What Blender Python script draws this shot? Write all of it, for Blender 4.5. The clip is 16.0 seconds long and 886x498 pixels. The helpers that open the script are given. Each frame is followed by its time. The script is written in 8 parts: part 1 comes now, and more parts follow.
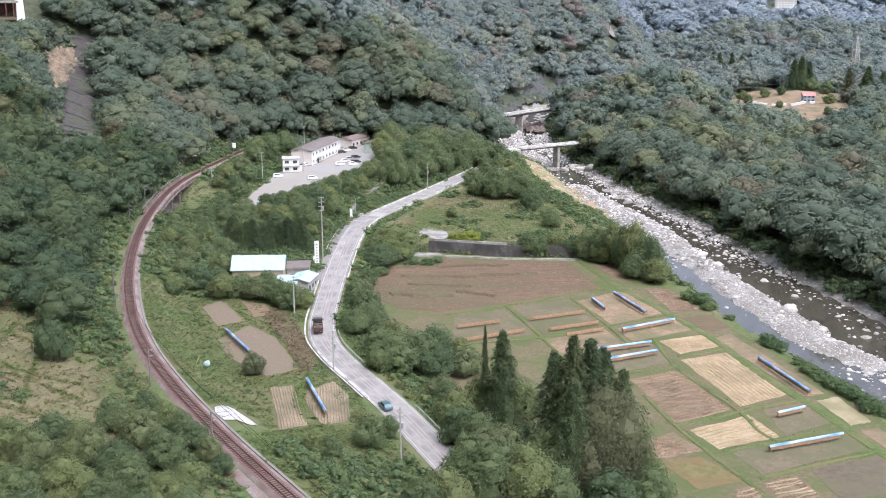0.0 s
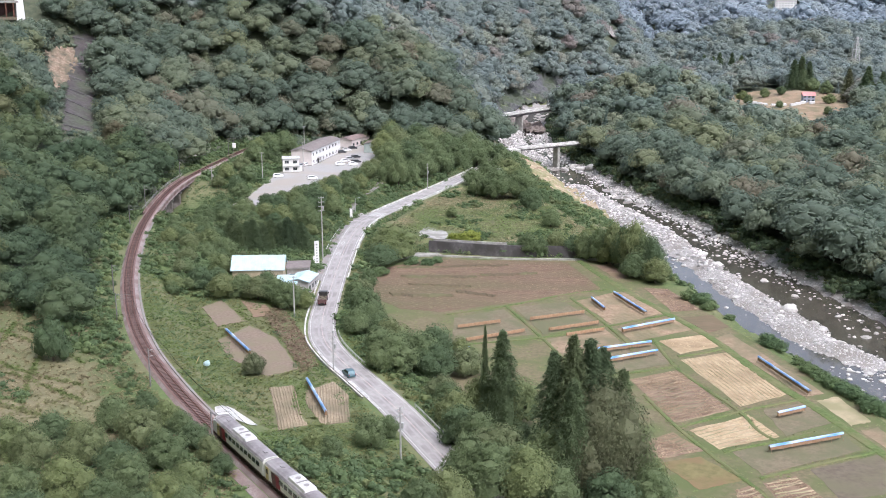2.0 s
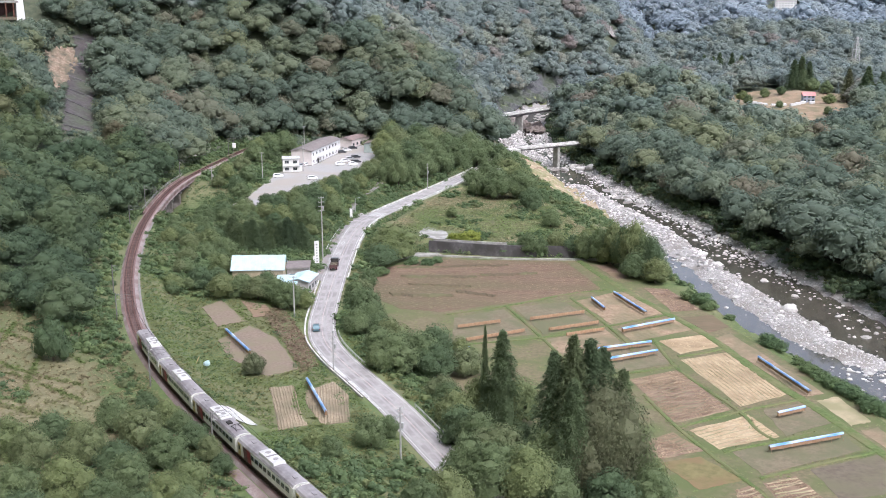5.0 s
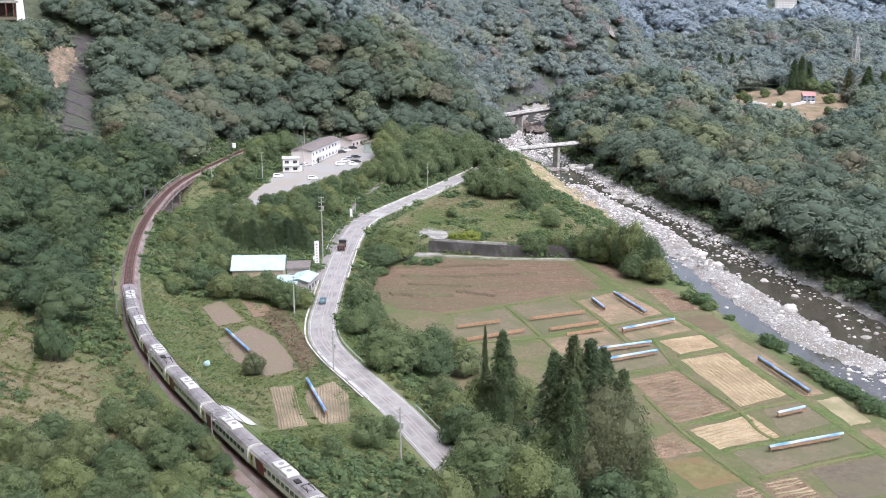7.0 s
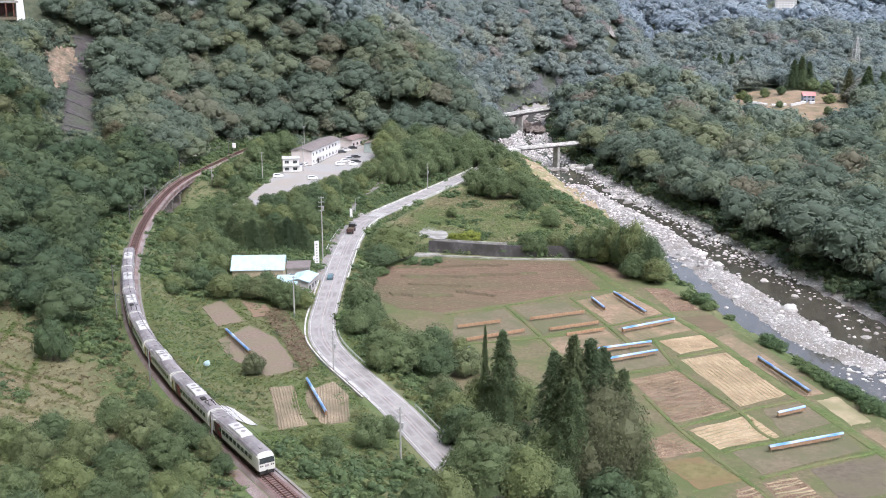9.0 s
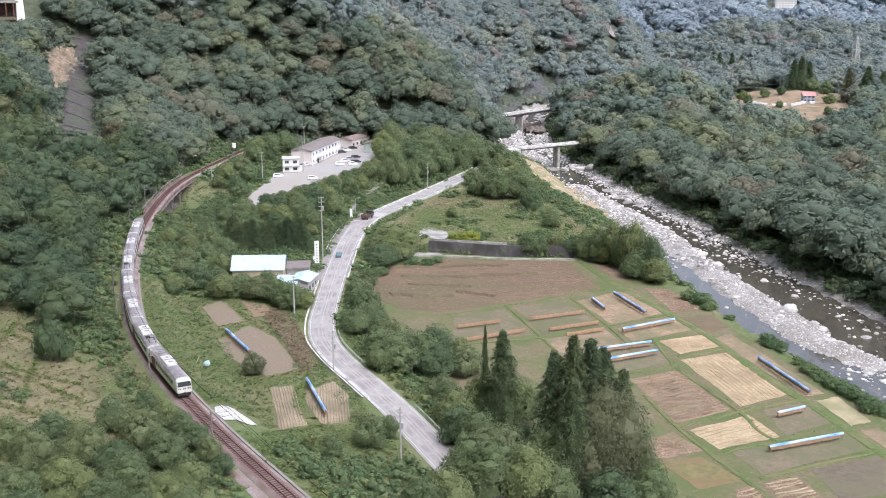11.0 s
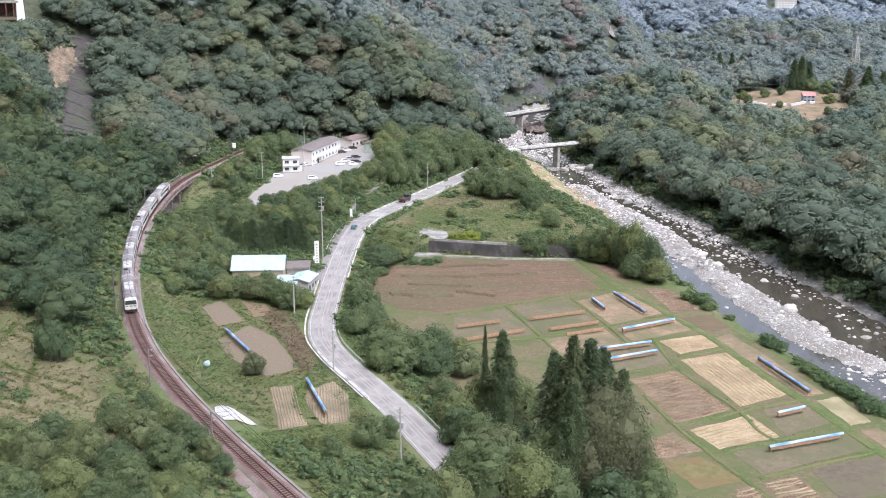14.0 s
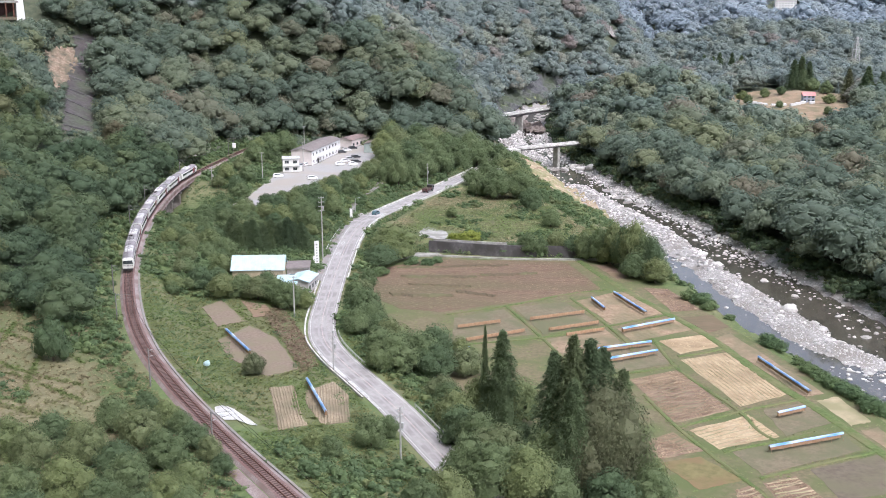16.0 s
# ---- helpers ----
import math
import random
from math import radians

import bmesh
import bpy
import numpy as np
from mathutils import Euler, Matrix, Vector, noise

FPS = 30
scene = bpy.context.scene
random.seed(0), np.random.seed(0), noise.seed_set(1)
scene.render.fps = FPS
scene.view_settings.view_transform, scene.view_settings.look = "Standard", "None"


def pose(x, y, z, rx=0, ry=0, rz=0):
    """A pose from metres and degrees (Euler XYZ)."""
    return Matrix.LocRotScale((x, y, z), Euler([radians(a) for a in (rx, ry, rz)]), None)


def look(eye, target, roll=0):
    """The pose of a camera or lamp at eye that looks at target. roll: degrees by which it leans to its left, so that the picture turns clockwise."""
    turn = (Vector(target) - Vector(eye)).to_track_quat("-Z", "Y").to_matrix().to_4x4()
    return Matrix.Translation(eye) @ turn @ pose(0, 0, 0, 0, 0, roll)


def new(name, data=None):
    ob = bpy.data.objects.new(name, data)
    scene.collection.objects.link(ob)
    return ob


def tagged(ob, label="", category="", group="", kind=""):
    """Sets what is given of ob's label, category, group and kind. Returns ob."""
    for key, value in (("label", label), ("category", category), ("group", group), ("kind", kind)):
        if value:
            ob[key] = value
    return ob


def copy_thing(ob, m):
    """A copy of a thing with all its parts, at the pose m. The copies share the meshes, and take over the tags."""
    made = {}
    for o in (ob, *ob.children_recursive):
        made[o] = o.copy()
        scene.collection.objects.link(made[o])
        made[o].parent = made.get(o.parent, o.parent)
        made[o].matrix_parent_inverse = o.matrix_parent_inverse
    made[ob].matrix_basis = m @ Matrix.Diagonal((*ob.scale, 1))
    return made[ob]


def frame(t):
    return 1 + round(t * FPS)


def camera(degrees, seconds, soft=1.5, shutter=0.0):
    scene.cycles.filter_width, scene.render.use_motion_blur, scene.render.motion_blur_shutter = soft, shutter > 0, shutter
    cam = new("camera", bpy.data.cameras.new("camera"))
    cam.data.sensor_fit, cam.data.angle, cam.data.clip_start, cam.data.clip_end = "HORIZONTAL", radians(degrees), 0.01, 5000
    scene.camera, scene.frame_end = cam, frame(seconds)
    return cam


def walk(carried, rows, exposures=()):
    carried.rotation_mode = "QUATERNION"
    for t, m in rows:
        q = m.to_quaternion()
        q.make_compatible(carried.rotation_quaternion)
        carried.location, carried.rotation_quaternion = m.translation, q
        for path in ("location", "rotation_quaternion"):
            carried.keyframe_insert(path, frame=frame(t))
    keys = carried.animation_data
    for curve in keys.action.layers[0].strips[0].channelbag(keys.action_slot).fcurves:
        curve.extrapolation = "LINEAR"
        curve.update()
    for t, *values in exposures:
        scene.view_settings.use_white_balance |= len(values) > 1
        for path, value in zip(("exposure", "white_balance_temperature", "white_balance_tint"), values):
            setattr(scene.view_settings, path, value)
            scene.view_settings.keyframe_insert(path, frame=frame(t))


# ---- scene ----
cam = camera(45.0, 16.0, soft=1.0)
EYE = (0.0, 0.0, 71.0)
walk(cam, [(0.0, pose(*EYE, 76.0, 0, 0)), (16.0, pose(*EYE, 76.0, 0, 0))])

# ---- sky, sun and exposure: a hazy overcast day ----
world = bpy.data.worlds.new("overcast_sky")
scene.world = world
world.use_nodes = True
wn, wl = world.node_tree.nodes, world.node_tree.links
sky = wn.new("ShaderNodeTexSky")
sky.sky_type, sky.sun_disc = "NISHITA", False
sky.sun_elevation, sky.sun_rotation = radians(57), radians(149)
sky.air_density, sky.dust_density, sky.ozone_density = 1.0, 6.0, 1.0
cloud = wn.new("ShaderNodeHueSaturation")
cloud.inputs["Saturation"].default_value = 0.6
wl.new(sky.outputs[0], cloud.inputs["Color"])
wl.new(cloud.outputs[0], wn["Background"].inputs[0])
wn["Background"].inputs[1].default_value = 0.15
sun = new("sun", bpy.data.lights.new("sun", "SUN"))
sun.data.energy, sun.data.angle, sun.data.color = 0.62, radians(28), (1.0, 0.98, 0.95)
sun.matrix_world = look((90, -150, 270), (0, 0, 0))
scene.view_settings.exposure = 1.09
scene.view_settings.use_white_balance = True
scene.view_settings.white_balance_temperature, scene.view_settings.white_balance_tint = 5870, 14.5

rng = np.random.default_rng(7)


# ---- materials ----
def mat(name, a, b, scale=2.0, rough=0.85, metal=0.0, bump=0.3, c=None, coarse=0.15, rand=0.0, spec=0.3, stretch=(1, 1, 1), island=False, dist=0.05):
    """Two colours mixed by a fine noise, a third one by a broad noise, with relief and a spread of brightness."""
    m = bpy.data.materials.new(name)
    m.use_nodes = True
    n, l = m.node_tree.nodes, m.node_tree.links
    p = n["Principled BSDF"]
    co = n.new("ShaderNodeTexCoord")
    mp = n.new("ShaderNodeMapping")
    mp.inputs["Scale"].default_value = stretch
    l.new(co.outputs["Object"], mp.inputs[0])
    f = n.new("ShaderNodeTexNoise")
    f.inputs["Scale"].default_value, f.inputs["Detail"].default_value = scale, 6
    f.inputs["Roughness"].default_value = 0.65
    l.new(mp.outputs[0], f.inputs["Vector"])
    r = n.new("ShaderNodeValToRGB")
    r.color_ramp.elements[0].position, r.color_ramp.elements[1].position = 0.34, 0.66
    r.color_ramp.elements[0].color, r.color_ramp.elements[1].color = (*a, 1), (*b, 1)
    l.new(f.outputs[0], r.inputs[0])
    out = r.outputs[0]
    if c:
        g = n.new("ShaderNodeTexNoise")
        g.inputs["Scale"].default_value, g.inputs["Detail"].default_value = coarse, 4
        l.new(mp.outputs[0], g.inputs["Vector"])
        s = n.new("ShaderNodeValToRGB")
        s.color_ramp.elements[0].position, s.color_ramp.elements[1].position = 0.42, 0.62
        l.new(g.outputs[0], s.inputs[0])
        x = n.new("ShaderNodeMix")
        x.data_type = "RGBA"
        l.new(s.outputs[0], x.inputs["Factor"])
        l.new(out, x.inputs["A"])
        x.inputs["B"].default_value = (*c, 1)
        out = x.outputs["Result"]
    if rand:
        h = n.new("ShaderNodeHueSaturation")
        if island:
            src = n.new("ShaderNodeNewGeometry").outputs["Random Per Island"]
        else:
            src = n.new("ShaderNodeObjectInfo").outputs["Random"]
        k = n.new("ShaderNodeMapRange")
        k.inputs["To Min"].default_value, k.inputs["To Max"].default_value = 1 - rand, 1 + rand
        l.new(src, k.inputs["Value"])
        l.new(k.outputs[0], h.inputs["Value"])
        l.new(out, h.inputs["Color"])
        out = h.outputs[0]
    l.new(out, p.inputs["Base Color"])
    p.inputs["Roughness"].default_value, p.inputs["Metallic"].default_value = rough, metal
    p.inputs["Specular IOR Level"].default_value = spec
    if bump:
        q = n.new("ShaderNodeBump")
        q.inputs["Strength"].default_value, q.inputs["Distance"].default_value = bump, dist
        l.new(f.outputs[0], q.inputs["Height"])
        l.new(q.outputs[0], p.inputs["Normal"])
    return m


def leafy(name, a, b, c, broad=0.11, rand=0.2):
    """Leaves: leaf-to-leaf spread, and a broad noise that changes the hue from crown to crown."""
    m = mat(name, a, b, 0.55, 0.8, 0, 0, c, broad, rand, 0.12, island=True)
    n, l = m.node_tree.nodes, m.node_tree.links
    p = n["Principled BSDF"]
    col = p.inputs["Base Color"].links[0].from_socket
    t = n.new("ShaderNodeBsdfTranslucent")
    x = n.new("ShaderNodeMixShader")
    x.inputs[0].default_value = 0.5
    l.new(col, t.inputs[0])
    l.new(p.outputs[0], x.inputs[1])
    l.new(t.outputs[0], x.inputs[2])
    l.new(x.outputs[0], n["Material Output"].inputs[0])
    return m


def canopy(name, tones, rand=0.14, single=False):
    """Leaves of a wood: each tree has a tone of its own, with a spread from leaf to leaf."""
    m = bpy.data.materials.new(name)
    m.use_nodes = True
    n, l = m.node_tree.nodes, m.node_tree.links
    p = n["Principled BSDF"]
    if single:
        src = n.new("ShaderNodeObjectInfo").outputs["Random"]
    else:
        at = n.new("ShaderNodeAttribute")
        at.attribute_name = "tree_tone"
        src = at.outputs["Fac"]
    r = n.new("ShaderNodeValToRGB")
    e = r.color_ramp.elements
    for k, (pos, col) in enumerate(tones):
        q = e[k] if k < 2 else e.new(pos)
        q.position, q.color = pos, (*col, 1)
    l.new(src, r.inputs[0])
    co = n.new("ShaderNodeTexCoord")
    f = n.new("ShaderNodeTexNoise")
    f.inputs["Scale"].default_value, f.inputs["Detail"].default_value = 0.5, 5
    l.new(co.outputs["Object"], f.inputs["Vector"])
    geo = n.new("ShaderNodeNewGeometry")
    a = n.new("ShaderNodeMath")
    a.operation = "ADD"
    l.new(geo.outputs["Random Per Island"], a.inputs[0])
    l.new(f.outputs[0], a.inputs[1])
    k = n.new("ShaderNodeMapRange")
    k.inputs["From Min"].default_value, k.inputs["From Max"].default_value = 0.3, 1.7
    k.inputs["To Min"].default_value, k.inputs["To Max"].default_value = 1 - rand, 1 + rand
    l.new(a.outputs[0], k.inputs["Value"])
    h = n.new("ShaderNodeHueSaturation")
    l.new(k.outputs[0], h.inputs["Value"])
    l.new(r.outputs[0], h.inputs["Color"])
    l.new(h.outputs[0], p.inputs["Base Color"])
    p.inputs["Roughness"].default_value = 0.75
    p.inputs["Specular IOR Level"].default_value = 0.15
    t = n.new("ShaderNodeBsdfTranslucent")
    l.new(h.outputs[0], t.inputs[0])
    x = n.new("ShaderNodeMixShader")
    x.inputs[0].default_value = 0.4
    l.new(p.outputs[0], x.inputs[1])
    l.new(t.outputs[0], x.inputs[2])
    l.new(x.outputs[0], n["Material Output"].inputs[0])
    return m


M = {
    "ground": mat("meadow_grass", (0.085, 0.122, 0.047), (0.14, 0.18, 0.07), 0.7, 0.95, 0, 0.6, (0.165, 0.165, 0.085), 0.045),
    "grass": mat("levee_grass", (0.075, 0.112, 0.035), (0.13, 0.165, 0.058), 1.6, 0.95, 0, 0.8, (0.15, 0.15, 0.07), 0.15),
    "asphalt": mat("worn_asphalt", (0.31, 0.288, 0.28), (0.4, 0.375, 0.365), 1.5, 0.9, 0, 0.15, (0.25, 0.232, 0.226), 0.25),
    "paint": mat("white_road_paint", (0.36, 0.35, 0.34), (0.62, 0.61, 0.6), 1.3, 0.7, 0, 0.05),
    "concrete": mat("weathered_concrete", (0.3, 0.29, 0.27), (0.45, 0.44, 0.41), 1.0, 0.9, 0, 0.2, (0.24, 0.23, 0.21), 0.3),
    "darkconc": mat("stained_concrete", (0.085, 0.08, 0.084), (0.15, 0.142, 0.145), 0.8, 0.9, 0, 0.2, (0.065, 0.06, 0.06), 0.25),
    "gravel": mat("pale_gravel", (0.2, 0.19, 0.182), (0.42, 0.402, 0.385), 1.3, 0.95, 0, 0.7, (0.22, 0.2, 0.18), 0.14),
    "ballast": mat("rail_ballast", (0.2, 0.16, 0.152), (0.36, 0.305, 0.29), 5.0, 0.95, 0, 0.7, (0.2, 0.145, 0.132), 0.2),
    "rust": mat("rusty_steel", (0.12, 0.055, 0.04), (0.2, 0.1, 0.075), 4.0, 0.7, 0.5, 0.1),
    "sleeper": mat("rail_sleeper", (0.085, 0.055, 0.05), (0.15, 0.105, 0.095), 4.0, 0.9, 0, 0.3, rand=0.25),
    "water": mat("river_water", (0.055, 0.05, 0.038), (0.11, 0.1, 0.08), 0.3, 0.05, 0, 0.1, rand=0, spec=0.8, stretch=(1, 0.5, 1), dist=0.1),
    "stone": mat("river_stone", (0.26, 0.248, 0.24), (0.64, 0.62, 0.6), 1.2, 0.9, 0, 0.4, rand=0.45, island=True),
    "boulder": mat("pale_boulder", (0.4, 0.39, 0.37), (0.62, 0.6, 0.57), 1.0, 0.9, 0, 0.5, (0.32, 0.31, 0.29), 0.6, rand=0.2),
    "wood": mat("weathered_wood", (0.2, 0.14, 0.09), (0.36, 0.27, 0.18), 3.0, 0.85, 0, 0.2),
    "bark": mat("tree_bark", (0.07, 0.055, 0.045), (0.15, 0.12, 0.1), 3.0, 0.9, 0, 0.5),
    # Pale streaks along the sheet: white highlights put into the colour.
    "blue": mat("blue_tarpaulin", (0.07, 0.22, 0.56), (0.13, 0.32, 0.66), 1.2, 0.5, 0, 0.3, (0.5, 0.62, 0.8), 0.9, stretch=(0.25, 1.5, 1.5)),
    "straw": mat("hanging_rice_straw", (0.24, 0.145, 0.085), (0.36, 0.235, 0.145), 3.0, 0.95, 0, 0.6, stretch=(1, 1, 0.3)),
    "soil": mat("bare_paddy_soil", (0.225, 0.163, 0.108), (0.325, 0.243, 0.165), 0.9, 0.95, 0, 0.5, (0.17, 0.148, 0.088), 0.12),
    "greensoil": mat("weedy_paddy_soil", (0.142, 0.118, 0.076), (0.205, 0.172, 0.116), 1.2, 0.95, 0, 0.5, (0.13, 0.13, 0.072), 0.12),
    "brownsoil": mat("dry_brown_stubble", (0.165, 0.11, 0.078), (0.29, 0.208, 0.15), 0.8, 0.95, 0, 0.6, (0.22, 0.16, 0.1), 0.1, stretch=(0.4, 1.3, 1)),
    "fallow": mat("fallow_weedy_soil", (0.125, 0.082, 0.057), (0.225, 0.155, 0.108), 0.8, 0.95, 0, 0.8, (0.135, 0.112, 0.066), 0.06, stretch=(0.25, 1.3, 1)),
    "plotsoil": mat("dry_pinkish_soil", (0.17, 0.13, 0.1), (0.25, 0.195, 0.15), 1.6, 0.95, 0, 0.5, (0.2, 0.17, 0.115), 0.2),
    "stubble": mat("short_pale_stubble", (0.24, 0.19, 0.13), (0.34, 0.275, 0.19), 1.6, 0.95, 0, 0.5, (0.2, 0.165, 0.11), 0.15),
    "tanmeadow": mat("dry_terraced_meadow", (0.16, 0.142, 0.08), (0.235, 0.205, 0.12), 0.8, 0.95, 0, 0.6, (0.135, 0.15, 0.068), 0.06),
    "balk": mat("dry_grassy_balks", (0.125, 0.112, 0.062), (0.195, 0.162, 0.098), 1.1, 0.95, 0, 0.7, (0.105, 0.128, 0.05), 0.1),
    "gold": mat("golden_cut_straw", (0.36, 0.27, 0.165), (0.5, 0.395, 0.26), 1.2, 0.95, 0, 0.5, (0.3, 0.225, 0.14), 0.12),
    "palestraw": mat("pale_straw_litter", (0.3, 0.25, 0.16), (0.42, 0.35, 0.23), 1.2, 0.95, 0, 0.5, (0.25, 0.23, 0.13), 0.15),
    "weedy": mat("yellowed_weeds", (0.14, 0.125, 0.055), (0.205, 0.175, 0.08), 0.8, 0.95, 0, 0.6, (0.19, 0.135, 0.07), 0.2),
    "darksoil": mat("dark_wet_soil", (0.112, 0.092, 0.068), (0.165, 0.137, 0.1), 0.8, 0.95, 0, 0.4, (0.14, 0.128, 0.08), 0.1),
    "leaf": canopy("broad_leaves", ((0.0, (0.109, 0.155, 0.084)), (0.3, (0.136, 0.178, 0.088)), (0.6, (0.164, 0.209, 0.104)), (0.85, (0.202, 0.236, 0.104)), (1.0, (0.17, 0.2, 0.105))), 0.2, True),
    # The next four leaf colours have haze put in: paler and bluer with distance.
    "wood_leaf": canopy("mountain_leaves", ((0.0, (0.126, 0.167, 0.128)), (0.35, (0.152, 0.192, 0.145)), (0.65, (0.177, 0.214, 0.15)), (0.84, (0.217, 0.243, 0.143)), (0.93, (0.183, 0.21, 0.148)), (1.0, (0.209, 0.189, 0.137)))),
    "mid_haze_leaf": canopy("haze_tinted_wood_leaves", ((0.0, (0.195, 0.241, 0.234)), (0.4, (0.218, 0.263, 0.249)), (0.75, (0.242, 0.28, 0.246)), (0.92, (0.267, 0.291, 0.234)), (1.0, (0.267, 0.233, 0.223))), 0.11),
    "far_haze_leaf": canopy("haze_tinted_hill_leaves", ((0.0, (0.282, 0.34, 0.384)), (0.5, (0.314, 0.368, 0.409)), (1.0, (0.322, 0.368, 0.384))), 0.07),
    "knoll_haze_leaf": canopy("haze_tinted_knoll_leaves", ((0.0, (0.15, 0.198, 0.167)), (0.4, (0.175, 0.221, 0.177)), (0.75, (0.203, 0.243, 0.18)), (0.92, (0.235, 0.258, 0.173)), (1.0, (0.224, 0.203, 0.167))), 0.12),
    "brown_leaf": canopy("brownish_leaves", ((0.0, (0.126, 0.15, 0.083)), (0.5, (0.147, 0.158, 0.09)), (1.0, (0.161, 0.158, 0.098))), 0.22, True),
    "bush": canopy("bush_leaves", ((0.0, (0.1, 0.155, 0.077)), (0.5, (0.133, 0.19, 0.088)), (1.0, (0.166, 0.215, 0.099))), 0.2, True),
    "lime_leaf": canopy("yellow_green_leaves", ((0.0, (0.24, 0.28, 0.06)), (1.0, (0.29, 0.33, 0.08))), 0.2, True),
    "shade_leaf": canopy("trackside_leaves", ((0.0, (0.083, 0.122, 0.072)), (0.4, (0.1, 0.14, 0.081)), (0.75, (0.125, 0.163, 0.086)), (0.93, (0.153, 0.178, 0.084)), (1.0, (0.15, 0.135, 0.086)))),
    "needle": canopy("dark_needles", ((0.0, (0.084, 0.121, 0.066)), (0.5, (0.112, 0.153, 0.08)), (0.8, (0.134, 0.171, 0.084)), (1.0, (0.146, 0.14, 0.082))), 0.22, True),
    "shrub": canopy("vine_leaves", ((0.0, (0.111, 0.161, 0.08)), (0.4, (0.133, 0.187, 0.092)), (0.75, (0.162, 0.221, 0.1)), (0.93, (0.192, 0.227, 0.1)), (1.0, (0.17, 0.195, 0.1))), 0.2),
    "brownweed": leafy("brown_weeds", (0.23, 0.17, 0.125), (0.33, 0.25, 0.185), (0.24, 0.2, 0.125), 0.06, 0.2),
    "white": mat("white_wall_panel", (0.7, 0.69, 0.68), (0.82, 0.81, 0.8), 0.6, 0.6, 0, 0.05),
    "pinkwall": mat("pale_pinkish_siding", (0.6, 0.54, 0.52), (0.7, 0.64, 0.62), 0.5, 0.7, 0, 0.05),
    "roofgrey": mat("grey_brown_roof", (0.17, 0.145, 0.135), (0.24, 0.21, 0.2), 0.8, 0.7, 0, 0.1),
    "bluewhite": mat("pale_blue_metal_roof", (0.38, 0.52, 0.55), (0.49, 0.62, 0.65), 0.6, 0.6, 0, 0.05),
    "beige": mat("beige_wall", (0.5, 0.41, 0.29), (0.6, 0.5, 0.36), 0.7, 0.8, 0, 0.1),
    "glass": mat("dark_window_glass", (0.03, 0.035, 0.04), (0.06, 0.07, 0.075), 1.0, 0.12, 0, 0, spec=0.6),
    "black": mat("black_rubber", (0.015, 0.015, 0.016), (0.03, 0.03, 0.03), 3.0, 0.8, 0, 0.1),
    "steel": mat("galvanised_steel", (0.4, 0.4, 0.4), (0.55, 0.55, 0.54), 2.0, 0.5, 0.6, 0.05),
    "polegrey": mat("grey_concrete_pole", (0.33, 0.32, 0.31), (0.45, 0.44, 0.42), 2.0, 0.85, 0, 0.1),
    "creamtrain": mat("cream_train_paint", (0.58, 0.57, 0.53), (0.68, 0.67, 0.63), 0.8, 0.45, 0, 0.03),
    "roofdark": mat("sooty_train_roof", (0.15, 0.136, 0.142), (0.25, 0.232, 0.238), 0.7, 0.8, 0, 0.1, (0.32, 0.3, 0.305), 0.25),
    "acwhite": mat("pale_cooler_housing", (0.44, 0.435, 0.425), (0.6, 0.595, 0.58), 1.5, 0.6, 0, 0.05),
    "red": mat("dark_red_paint", (0.17, 0.014, 0.024), (0.23, 0.024, 0.034), 1.0, 0.5, 0, 0.03),
    "maroon": mat("weathered_maroon_paint", (0.075, 0.04, 0.04), (0.13, 0.072, 0.068), 1.5, 0.6, 0, 0.05),
    "yellow": mat("yellow_door_paint", (0.4, 0.32, 0.14), (0.47, 0.38, 0.18), 1.0, 0.5, 0, 0),
    "underframe": mat("dark_underframe", (0.03, 0.028, 0.027), (0.06, 0.055, 0.05), 3.0, 0.8, 0.2, 0.1),
    "carwhite": mat("white_car_paint", (0.72, 0.72, 0.72), (0.8, 0.8, 0.8), 1.0, 0.3, 0, 0, spec=0.5),
    "cardark": mat("dark_car_paint", (0.03, 0.03, 0.035), (0.05, 0.05, 0.055), 1.0, 0.3, 0, 0, spec=0.5),
    "carsilver": mat("silver_car_paint", (0.4, 0.41, 0.42), (0.48, 0.49, 0.5), 1.0, 0.3, 0.4, 0, spec=0.5),
    "carteal": mat("teal_blue_car_paint", (0.07, 0.13, 0.155), (0.1, 0.17, 0.195), 1.0, 0.3, 0.2, 0, spec=0.5),
    "rock": mat("grey_cliff_rock", (0.05, 0.052, 0.055), (0.12, 0.12, 0.122), 0.35, 0.95, 0, 0.8, (0.07, 0.085, 0.055), 0.06, dist=0.4),
    "earth": mat("exposed_brown_earth", (0.15, 0.11, 0.08), (0.36, 0.275, 0.205), 0.8, 0.95, 0, 0.9, (0.13, 0.115, 0.08), 0.22, dist=0.4),
    "sheet": mat("white_ground_sheet", (0.72, 0.71, 0.69), (0.82, 0.81, 0.79), 1.0, 0.6, 0, 0.3),
    "redbrown": mat("red_brown_metal_roof", (0.19, 0.145, 0.135), (0.26, 0.2, 0.185), 0.8, 0.6, 0, 0.1),
    "tealwall": mat("grey_green_wall", (0.32, 0.38, 0.36), (0.4, 0.46, 0.44), 0.6, 0.8, 0, 0.1),
    "concretewall": mat("rendered_grey_wall", (0.36, 0.34, 0.32), (0.46, 0.44, 0.42), 0.8, 0.85, 0, 0.1),
    "bluegreywall": mat("blue_grey_wall", (0.25, 0.28, 0.36), (0.33, 0.36, 0.43), 0.8, 0.85, 0, 0.1),
    "rockpurple": mat("weathered_slope_concrete", (0.058, 0.05, 0.052), (0.095, 0.084, 0.083), 0.5, 0.9, 0, 0.4, (0.075, 0.085, 0.06), 0.1, dist=0.2),
